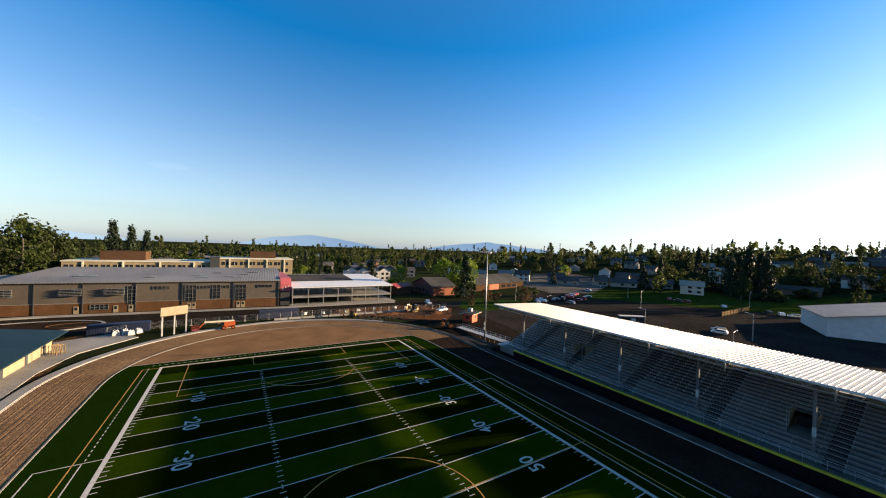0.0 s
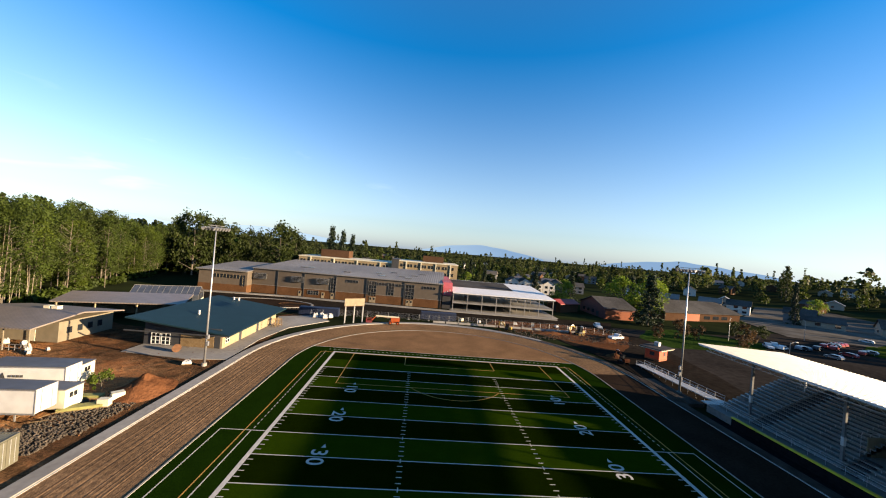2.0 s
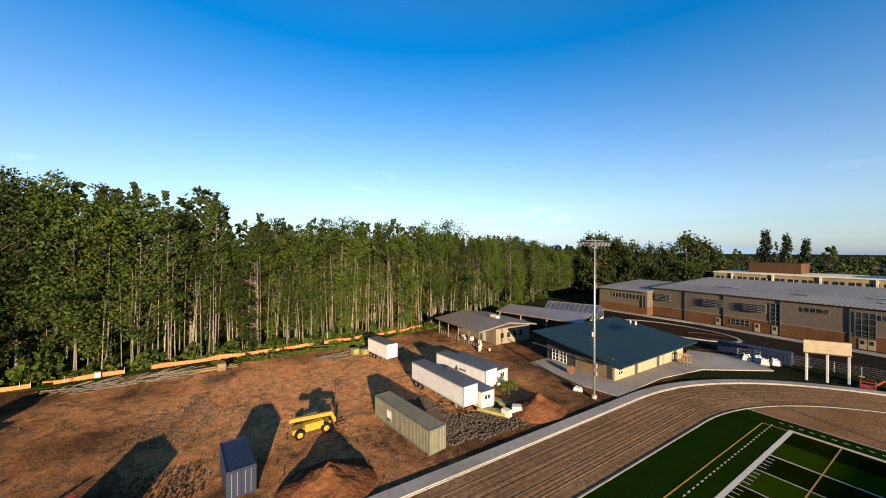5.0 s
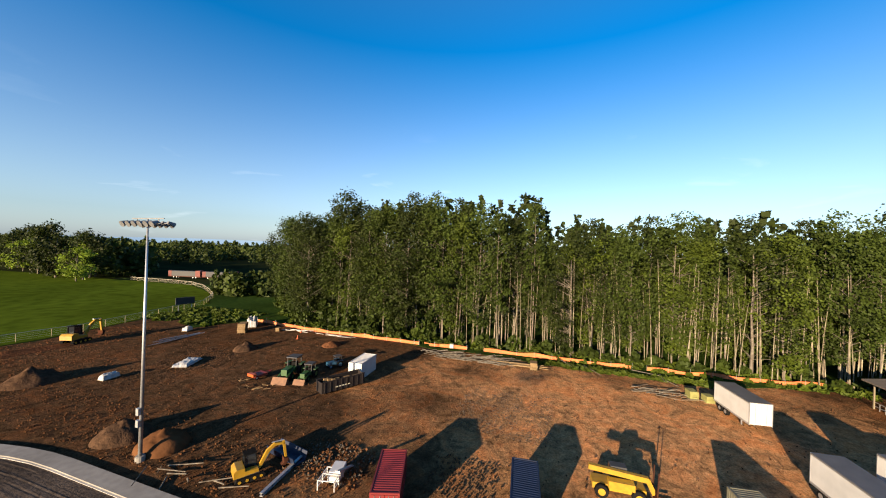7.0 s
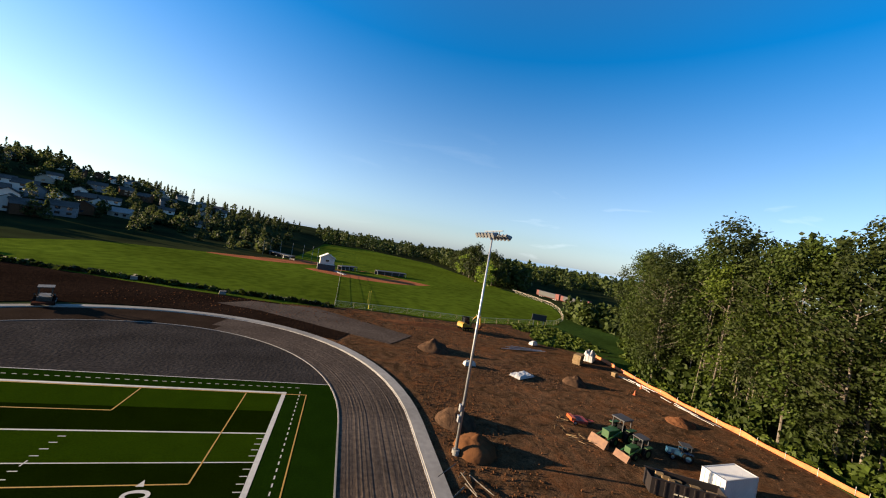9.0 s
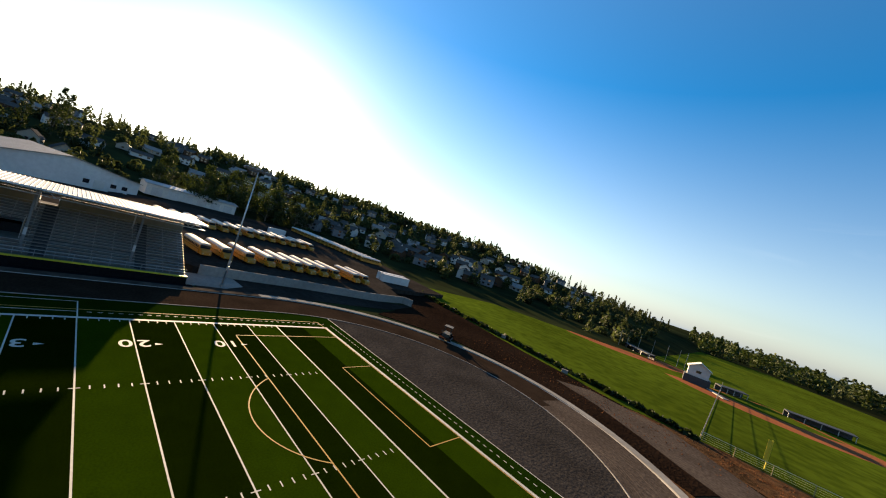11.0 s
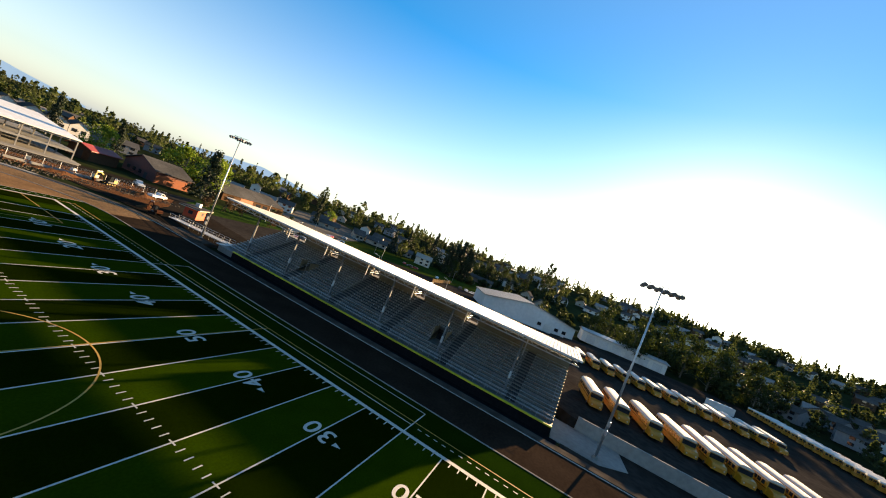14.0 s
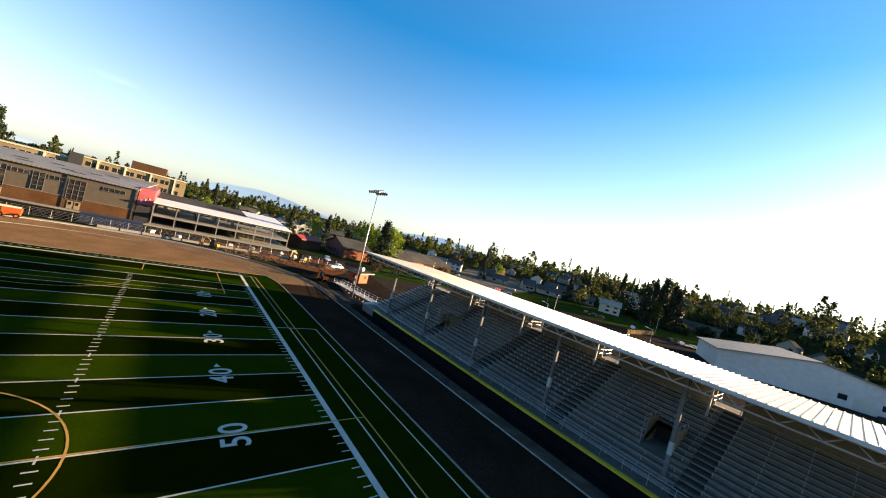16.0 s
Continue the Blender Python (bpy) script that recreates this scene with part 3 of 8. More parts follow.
    for q in yl:
        line(*q, mat=M_YELLOWLINE, name="soccer_line", z=Z + 0.008)

    def arc(cx, cy, r, a0, a1, n):
        b = bmesh.new()
        prev = None
        for i in range(n + 1):
            a = radians(a0 + (a1 - a0) * i / n)
            p = [b.verts.new((cx + rr * math.cos(a), cy + rr * math.sin(a), Z + 0.007)) for rr in (r - 0.06, r + 0.06)]
            if prev:
                b.faces.new((prev[0], prev[1], p[1], p[0]))
            prev = p
        part("soccer_circle", b, M_YELLOWLINE, turf)
    arc(0, 0, 9.15, 0, 360, 72)
    arc(0, -43.6, 9.15, 34, 146, 30)
    arc(0, 43.6, 9.15, -146, -34, 30)
    # yard numbers, to be read from the sidelines, with arrows to the nearer goal
    for k in range(-4, 5):
        text = str(50 - abs(k) * 10)
        for s in (-1, 1):
            cu = bpy.data.curves.new("yard_number", "FONT")
            cu.body, cu.align_x, cu.align_y, cu.size = text, "CENTER", "CENTER", 2.55
            cu.space_character, cu.offset = 1.25, 0.03
            tmp = bpy.data.objects.new("tmp", cu)
            me = bpy.data.meshes.new_from_object(tmp)
            bpy.data.objects.remove(tmp)
            me.materials.append(M_LINE)
            ob = new("yard_number", me)
            ob.parent = turf
            ob.matrix_basis = pose(s * 17.3, k * 9.144, Z + 0.01, 0, 0, 90 * s)
            if k:
                b = bmesh.new()
                e = 1 if k > 0 else -1
                y0 = k * 9.144 + e * 1.75
                f = b.faces.new([b.verts.new(v) for v in ((s * 17.0 - 0.28, y0, Z + 0.01), (s * 17.0 + 0.28, y0, Z + 0.01), (s * 17.0, y0 + e * 0.75, Z + 0.01))])
                f.normal_update()
                if f.normal.z < 0:
                    f.normal_flip()
                part("arrow", b, M_LINE, turf)


build_turf()


# ---- grandstand ----
def build_grandstand():
    g = thing("grandstand", "long roofed grandstand with grey benches, tan back wall and white roof", "grandstand")
    Y0, Y1 = -36.4, 36.4
    X0, Z0, ROWS, RUN, RISE = 45.3, 1.15, 17, 0.73, 0.35
    pits = [(-16.0, -13.6), (17.2, 19.6)]                # stair wells that come up through the rows
    PR = range(5, 10)

    def runs(i, stops):
        """Stretches of a row, cut at the stair wells."""
        out = []
        for a, b in stops:
            if i in PR:
                for p, q in pits:
                    if a < p and q < b:
                        out.append((a, p))
                        a = q
            out.append((a, b))
        return out
    bm = bmesh.new()                                     # stepped concrete and steel deck
    box(bm, 43.6, X0, Y0, Y1, 0.0, Z0)
    part("walkway", bm, M_STANDDECK, g, "grey front walkway")
    for i in range(ROWS):
        for a, b in runs(i, [(Y0, Y1)]):
            bm = bmesh.new()
            box(bm, X0 + i * RUN, X0 + (i + 1) * RUN, a, b, max(0, Z0 + (i - 2) * RISE), Z0 + i * RISE)
            part("tread", bm, M_STANDDECK, g)
    XB, ZB = X0 + ROWS * RUN, Z0 + ROWS * RISE
    XP, XQ, ZP = X0 + 5 * RUN, X0 + 10 * RUN, Z0 + 4 * RISE
    for a, b in pits:
        bm = bmesh.new()
        box(bm, XP, XQ + 0.3, a, b, ZP - 0.3, ZP)
        part("landing", bm, M_CONCRETE, g)
        bm = bmesh.new()
        box(bm, XP + 0.9, XQ, a - 0.08, a, ZP, ZP + 2.5)
        part("stairwell_wall", bm, M_TANLIGHT, g, "light tan boarded wall")
        bm = bmesh.new()
        box(bm, XP + 0.9, XQ, b, b + 0.08, ZP, ZP + 2.5)
        part("stairwell_wall", bm, M_TANLIGHT, g, "light tan boarded wall")
        bm = bmesh.new()
        # flat dark panel; the shade inside the doorway is its colour
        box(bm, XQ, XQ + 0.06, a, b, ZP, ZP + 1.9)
        part("doorway", bm, M_DARK, g, "dark panel standing in for the doorway's shade")
        bm = bmesh.new()
        for y in (a - 0.04, b + 0.04):
            for k in range(4):
                x = XP + k * (XQ - XP) / 3
                cyl(bm, (x, y, ZP), (x, y, ZP + 2.9), 0.03, n=5)
            for z in (1.9, 2.4, 2.88):
                cyl(bm, (XP, y, ZP + z), (XQ, y, ZP + z), 0.025, n=5)
        for z in (1.9, 2.4, 2.88):
            cyl(bm, (XQ, a, ZP + z), (XQ, b, ZP + z), 0.025, n=5)
        part("stairwell_rail", bm, M_GALV, g)
    bm = bmesh.new()
    box(bm, 43.4, 43.6, Y0, 31.5, 0, 1.25)
    part("front_wall", bm, M_BLACKWALL, g, "black front wall")
    bm = bmesh.new()
    box(bm, 43.28, 43.72, Y0, 31.5, 1.25, 1.45)
    part("wall_cap", bm, M_YELLOWTRIM, g, "yellow cap along the front wall")
    # benches, broken by the aisles; the middle section still waits for its seats
    aisles = [-30.0, -18.2, -6.3, 6.0, 18.2, 29.5]
    edges = [Y0 + 0.3] + [v for a in aisles for v in (a - 0.8, a + 0.8)] + [Y1 - 0.3]
    for i in range(ROWS):
        if i == 4:
            continue
        x, z = X0 + i * RUN, Z0 + i * RISE
        for a, b in runs(i, list(zip(edges[::2], edges[1::2]))):
            if i > 4 and -6 < a < 0:
                bm = bmesh.new()
                box(bm, x + 0.02, x + RUN - 0.04, a, b, z, z + 0.012)
                part("bare_tread", bm, M_DARKTREAD, g, "dark bare tread without seats")
                bm = bmesh.new()
                k = a + 0.4
                while k < b - 0.2:
                    box(bm, x + 0.42, x + 0.5, k, k + 0.08, z + 0.012, z + 0.34)
                    box(bm, x + 0.34, x + 0.62, k, k + 0.08, z + 0.34, z + 0.38)
                    k += 1.2
                tagged(part("seat_bracket", bm, M_ALU, g), kind="stuff")
                continue
            bm = bmesh.new()
            box(bm, x + 0.30, x + 0.66, a, b, z + 0.38, z + 0.43)
            k = a + 0.5
            while k < b:
                box(bm, x + 0.49, x + 0.55, k, k + 0.06, z, z + 0.38)
                k += 2.4
            part("bench", bm, M_ALU, g)
    for a in aisles:                                     # dark intermediate steps in the aisles
        for i in range(ROWS):
            if a == 18.2 and i in PR:
                continue
            x, z = X0 + i * RUN, Z0 + i * RISE
            bm = bmesh.new()
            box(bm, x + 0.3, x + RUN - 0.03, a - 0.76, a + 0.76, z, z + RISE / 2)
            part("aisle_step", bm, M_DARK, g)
    # back wall with doorways at the aisles, side walls of the upper rows
    doors = [(5.2, 7.2), (-18.8, -16.6), (-6.6, -4.4), (17.4, 19.4), (28.0, 34.5)]
    edges = sorted(v for d in doors for v in d)
    panels = [(a, b, 0, 8.75) for a, b in zip([Y0] + edges[1::2], edges[::2] + [Y1])] + [(a, b, 0, ZB) for a, b in doors]
    panels += [(Y0, -9.0, 9.4, 10.7), (-9.0, Y1, 10.0, 10.7)]     # the wall is open below the roof
    for a, b, z0, z1 in panels:
        bm = bmesh.new()
        box(bm, XB, XB + 0.2, a, b, z0, z1)
        part("back_wall", bm, M_TANWALL, g, "tan metal back wall panel")
    for a, b in doors:
        bm = bmesh.new()
        box(bm, XB + 0.2, XB + 2.6, a - 0.3, b + 0.3, ZB - 0.3, ZB - 0.02)
        part("stair_landing", bm, M_CONCRETE, g)
        bm = bmesh.new()
        for y in (a, b):
            cyl(bm, (XB - 0.9, y, ZB), (XB - 0.9, y, ZB + 1.05), 0.03, n=5)
            cyl(bm, (XB + 2.5, y, ZB - 0.1), (XB + 2.5, y, ZB + 1.05), 0.03, n=5)
            for z in (0.55, 1.02):
                cyl(bm, (XB - 0.9, y, ZB + z), (XB + 2.5, y, ZB + z), 0.025, n=5)
        part("door_rail", bm, M_GALV, g)
    bm = bmesh.new()
    for y in (Y0 - 0.1, Y1 + 0.02):
        for i in range(ROWS):
            box(bm, X0 + i * RUN, X0 + (i + 1) * RUN, y, y + 0.08, 0, Z0 + i * RISE)
    part("end_panel", bm, M_TANWALL, g)
    # columns and truss under the roof edge
    cols = [-28.6 + 12.1 * k for k in range(6)]
    for y in cols:
        bm = bmesh.new()
        box(bm, 46.65, 46.95, y - 0.15, y + 0.15, Z0 + 0.8, 10.6)
        box(bm, 46.5, 47.1, y - 0.3, y + 0.3, Z0 + 0.4, Z0 + 0.85)
        part("column", bm, M_STEELGREY2, g, "grey steel column")
        bm = bmesh.new()
        # pale band paints a patch of sunlight onto the column
        box(bm, 46.63, 46.97, y - 0.17, y + 0.17, Z0 + 2.6, Z0 + 3.7)
        part("column_sleeve", bm, M_WHITEMETAL, g, "pale band standing in for sunlight on the column")
        bm = bmesh.new()
        box(bm, 55.9, 56.1, y - 0.1, y + 0.1, ZB - 1.2, 10.7)
        part("back_column", bm, M_GALV, g)
    for xt in (43.0, 47.0):
        bm = bmesh.new()
        for z in (10.35, 11.15):
            box(bm, xt - 0.06, xt + 0.06, Y0 - 0.3, Y1 + 0.3, z - 0.06, z + 0.06)
        y, up = Y0, True
        while y < Y1 - 0.1:
            a, b = (10.35, 11.15) if up else (11.15, 10.35)
            bar(bm, (xt, y, a), (xt, y + 1.0, b), 0.07)
            up, y = not up, y + 1.0
        part("truss", bm, M_GALV, g, "galvanised lattice truss")
    for k in range(13):
        y = Y0 + 0.2 + k * (Y1 - Y0 - 0.4) / 12
        bm = bmesh.new()
        prism(bm, [(42.0, 11.05), (42.0, 11.3), (57.6, 10.72), (57.6, 10.47)], y - 0.07, y + 0.07, "y")
        part("rafter", bm, M_GALV, g)
    top, y = [], Y0 - 0.4                                # ribbed sheet roof, one folded outline
    while y < Y1 + 0.4:
        top += [(y, 11.42), (y + 0.36, 11.42), (y + 0.39, 11.49), (y + 0.46, 11.49)]
        y += 0.5
    top.append((y, 11.42))
    bm = bmesh.new()
    rows = [[bm.verts.new((x, p, q + dz - fall)) for p, q in top] for x, fall in ((41.7, 0.0), (57.9, 0.6)) for dz in (0.0, -0.06)]
    for k in range(len(top) - 1):
        bm.faces.new((rows[0][k], rows[0][k + 1], rows[2][k + 1], rows[2][k]))
        bm.faces.new((rows[1][k + 1], rows[1][k], rows[3][k], rows[3][k + 1]))
        bm.faces.new((rows[0][k + 1], rows[0][k], rows[1][k], rows[1][k + 1]))
        bm.faces.new((rows[2][k], rows[2][k + 1], rows[3][k + 1], rows[3][k]))
    part("roof", bm, M_ROOFWHITE, g, "white ribbed sheet roof")
    bm = bmesh.new()
    box(bm, 41.62, 41.7, Y0 - 0.4, Y1 + 0.4, 11.2, 11.46)
    part("fascia", bm, M_WHITEMETAL, g)
    bm = bmesh.new()                                     # front hand rail
    for y in range(-36, 37, 2):
        cyl(bm, (44.9, y, Z0 - 0.02), (44.9, y, Z0 + 1.05), 0.025, n=5)
    for z in (0.55, 1.05):
        cyl(bm, (44.9, Y0, Z0 + z), (44.9, Y1, Z0 + z), 0.025, n=5)
    part("hand_rail", bm, M_GALV, g)


M_STEELGREY2 = material("grey_painted_steel", (0.168, 0.172, 0.176), (0.126, 0.13, 0.134), scale=2, rough=0.5, metal=0.3, stain=0.25)
M_DARKTREAD = material("dark_tread", (0.01617, 0.01661, 0.01755), (0.01155, 0.01155, 0.01249), scale=2.0, rough=0.7, stain=0.3)
M_STANDDECK = material("stand_deck", (0.15, 0.143, 0.134), (0.108, 0.103, 0.097), scale=2.0, rough=0.7, stain=0.3)
M_TANWALL = material("tan_wall_sheet", (0.218, 0.176, 0.109), (0.176, 0.143, 0.0882), scale=1.0, rough=0.7, stain=0.2)
build_grandstand()
bm = bmesh.new()
slab(bm, [(41.55, -37.5), (43.38, -37.5), (43.38, 34), (41.55, 34)], -0.1, 0.012)
setting("stand_apron", bm, M_BLACKWALL, "black strip below the front wall of the stand", "apron")
bm = bmesh.new()
slab(bm, [(43.5, -36.6), (52.4, -36.6), (51.8, -46.5), (46, -47), (43.2, -43)], -0.1, 0.05)
setting("end_landing", bm, M_CONCRETE, "pale concrete landing at the end of the stand", "slab")


# ---- floodlight masts ----
def build_mast():
    g = thing("floodlight_mast", "tall tapered galvanised floodlight mast with a rack of lamps", "floodlight mast", group="floodlights round the field")
    bm = bmesh.new()
    cyl(bm, (0, 0, 0.3), (0, 0, 24.4), 0.19, 0.085, 12)
    part("pole", bm, M_GALV, g, smooth=True)
    bm = bmesh.new()
    cyl(bm, (0, 0, -0.3), (0, 0, 0.45), 0.42, 0.42, 14)
    cyl(bm, (0, 0, 0.45), (0, 0, 0.5), 0.36, 0.36, 14)
    part("base", bm, M_CONCRETE, g)
    for z in (3.5, 4.7):
        bm = bmesh.new()
        box(bm, 0.17, 0.42, -0.19, 0.19, z, z + 0.7)
        part("control_box", bm, M_GALV, g)
    bm = bmesh.new()
    for x, z in ((-0.45, 24.05), (0.45, 24.05), (0.0, 24.5)):
        bar(bm, (x, -2.4, z), (x, 2.4, z), 0.09)
    for y in (-1.6, 0, 1.6):
        bar(bm, (-0.5, y, 24.05), (0.5, y, 24.05), 0.07)
        bar(bm, (0, y, 24.05), (0, y, 24.5), 0.07)
    part("crossarm", bm, M_STEELGREY2, g)
    for row, x in enumerate((-0.75, 0.75)):
        for k in range(6):
            y = -2.2 + k * 0.88
            bm = bmesh.new()
            cyl(bm, (x * 0.6, y, 24.15), (x * 1.35, y, 23.85), 0.14, 0.33, 10)
            part("lamp", bm, M_STEELGREY2, g)
    return g


mast = build_mast()
mast.matrix_basis = pose(-43.8, -42.5, 0)
for x, y, r in ((-43.8, 42.4, 0), (44.3, 43.6, 180), (44.6, -42.6, 180)):
    copy_thing(mast, pose(x, y, 0, 0, 0, r))


# ---- trees ----
def tree_mesh(height, crown_r, crown_base, cards, card, seed, shape="broad", trunk_r=0.22):
    """Bark and leaf meshes of one tree: a tapered trunk with limbs, and a crown of many small leaf clumps with gaps."""
    rnd = random.Random(seed)
    bark = bmesh.new()
    lean = Vector((rnd.uniform(-0.4, 0.4), rnd.uniform(-0.4, 0.4), 0))
    p, r = Vector((0, 0, -0.3)), trunk_r
    top = height * (0.93 if shape != "broad" else 0.8)
    for k in range(4):
        q = Vector((lean.x * (k + 1) / 4 + rnd.uniform(-.15, .15), lean.y * (k + 1) / 4 + rnd.uniform(-.15, .15), top * (k + 1) / 4))
        cyl(bark, p, q, r, r * 0.72, 6, False)
        p, r = q, r * 0.72
    clumps = []
    n = max(10, int(cards / 26))
    lobes = [(rnd.uniform(0, 2 * math.pi), (k + rnd.random()) / 9, rnd.uniform(0.35, 0.8)) for k in range(9)] if shape == "broad" else []
    for i in range(n):
        u = (i + rnd.random()) / n
        if lobes:                                        # boughs: swelling masses with gaps between them
            la, lu, lw = lobes[rnd.randrange(len(lobes))]
            u = min(1.0, max(0.0, rnd.gauss(lu, 0.075)))
        z = crown_base + (height - crown_base) * u
        if shape == "cone":
            rad = crown_r * (1 - u) * 0.95 + 0.15
        elif shape == "column":
            rad = crown_r * (0.55 + 0.5 * math.sin(math.pi * min(1, u * 1.05))) * (1 if u < .85 else .6)
        else:
            rad = crown_r * math.sqrt(max(0.05, 1 - (2 * u - 0.95) ** 2 / 1.25))
        a = rnd.uniform(0, 2 * math.pi)
        d = rad * (rnd.random() ** 0.5 if shape != "cone" else rnd.uniform(0.35, 1.0))
        c = Vector((lean.x * u + d * math.cos(a), lean.y * u + d * math.sin(a), z - (0.25 * d if shape == "cone" else 0)))
        if lobes:
            reach = rad * (0.35 + 0.75 * rnd.random() ** 0.6)
            spread = rnd.gauss(0, 0.75)
            c = Vector((lean.x * u + reach * math.cos(la + spread), lean.y * u + reach * math.sin(la + spread), z + rnd.gauss(0, 0.3)))
        clumps.append((c, crown_r * (0.30 if shape != "cone" else 0.22) * rnd.uniform(0.6, 1.35)))
        if i % 3 == 0 and z < top:
            cyl(bark, (lean.x * u, lean.y * u, max(crown_base * 0.8, z - d * 0.7)), c, trunk_r * 0.22, 0.02, 4, False)
    verts, faces = [], []
    per = max(6, cards // n)
    for c, cr in clumps:
        for _ in range(per):
            v = Vector((rnd.gauss(0, 1), rnd.gauss(0, 1), rnd.gauss(0, 0.8))).normalized() * cr * rnd.random() ** 0.4
            q = c + v
            nrm = (v.normalized() * 0.6 + Vector((rnd.uniform(-1, 1), rnd.uniform(-1, 1), rnd.uniform(-0.4, 1)))).normalized()
            s = card * rnd.uniform(0.6, 1.3)
            u1 = nrm.orthogonal().normalized() * s * 0.5
            w1 = nrm.cross(u1).normalized() * s * 0.5
            k = len(verts)
            verts += [tuple(q - u1 * 1.1), tuple(q - w1 * 0.7), tuple(q + u1 * 1.1), tuple(q + w1 * 0.7)]
            faces.append((k, k + 1, k + 2, k + 3))
    leaf = bpy.data.meshes.new("crown")
    leaf.from_pydata(verts, [], faces)
    return bark, leaf


def build_tree(label, leafmat, *args, name="tree", category="tree", group="", **kw):
    g = thing(name, label, category, group=group)
    bark, leaf = tree_mesh(*args, **kw)
    part("trunk", bark, M_BARK, g)
    leaf.materials.append(leafmat)
    ob = new("crown", leaf)
    ob.parent = g
    return g


# ---- far woods: one mass of leaf clumps on the plain and the hill ----
def far_woods(name, label, mat, spots, seed, per=60):
    """spots: x, y, height, radius of single far trees."""
    rs = np.random.RandomState(seed)
    V, F = [], []
    for x, y, h, r, cone in spots:
        z0 = hill_height(x, y) - 0.3
        u = rs.rand(per)
        if cone:
            rad = r * (1 - u) + 0.2
        else:
            rad = r * np.sqrt(np.clip(1 - (2 * u - 0.9) ** 2, 0.05, 1))
        a = rs.rand(per) * 2 * np.pi
        d = rad * np.sqrt(rs.rand(per))
        c = np.stack([x + d * np.cos(a), y + d * np.sin(a), z0 + h * (0.08 + 0.92 * u)], 1)
        s = (r * 0.30 + 0.25) * math.sqrt(60 / per) * (0.6 + 0.8 * rs.rand(per))
        t1 = rs.randn(per, 3)
        t1 /= np.linalg.norm(t1, axis=1)[:, None]
        t2 = np.cross(t1, rs.randn(per, 3))
        t2 /= np.linalg.norm(t2, axis=1)[:, None]
        base = sum(len(v) for v in V)
        V.append(np.concatenate([c - t1 * s[:, None], c - t2 * s[:, None] * .8, c + t1 * s[:, None], c + t2 * s[:, None] * .8]))
        i = np.arange(per)
        F.append(np.stack([base + i, base + per + i, base + 2 * per + i, base + 3 * per + i], 1))
    V, F = np.concatenate(V), np.concatenate(F)
    me = bpy.data.meshes.new(name)
    me.from_pydata(V.tolist(), [], F.tolist())
    me.materials.append(mat)
    return tagged(new(name, me), label, "woods", kind="stuff")


def polar(az, r):
    a = radians(az)
    return -r * math.sin(a), r * math.cos(a)


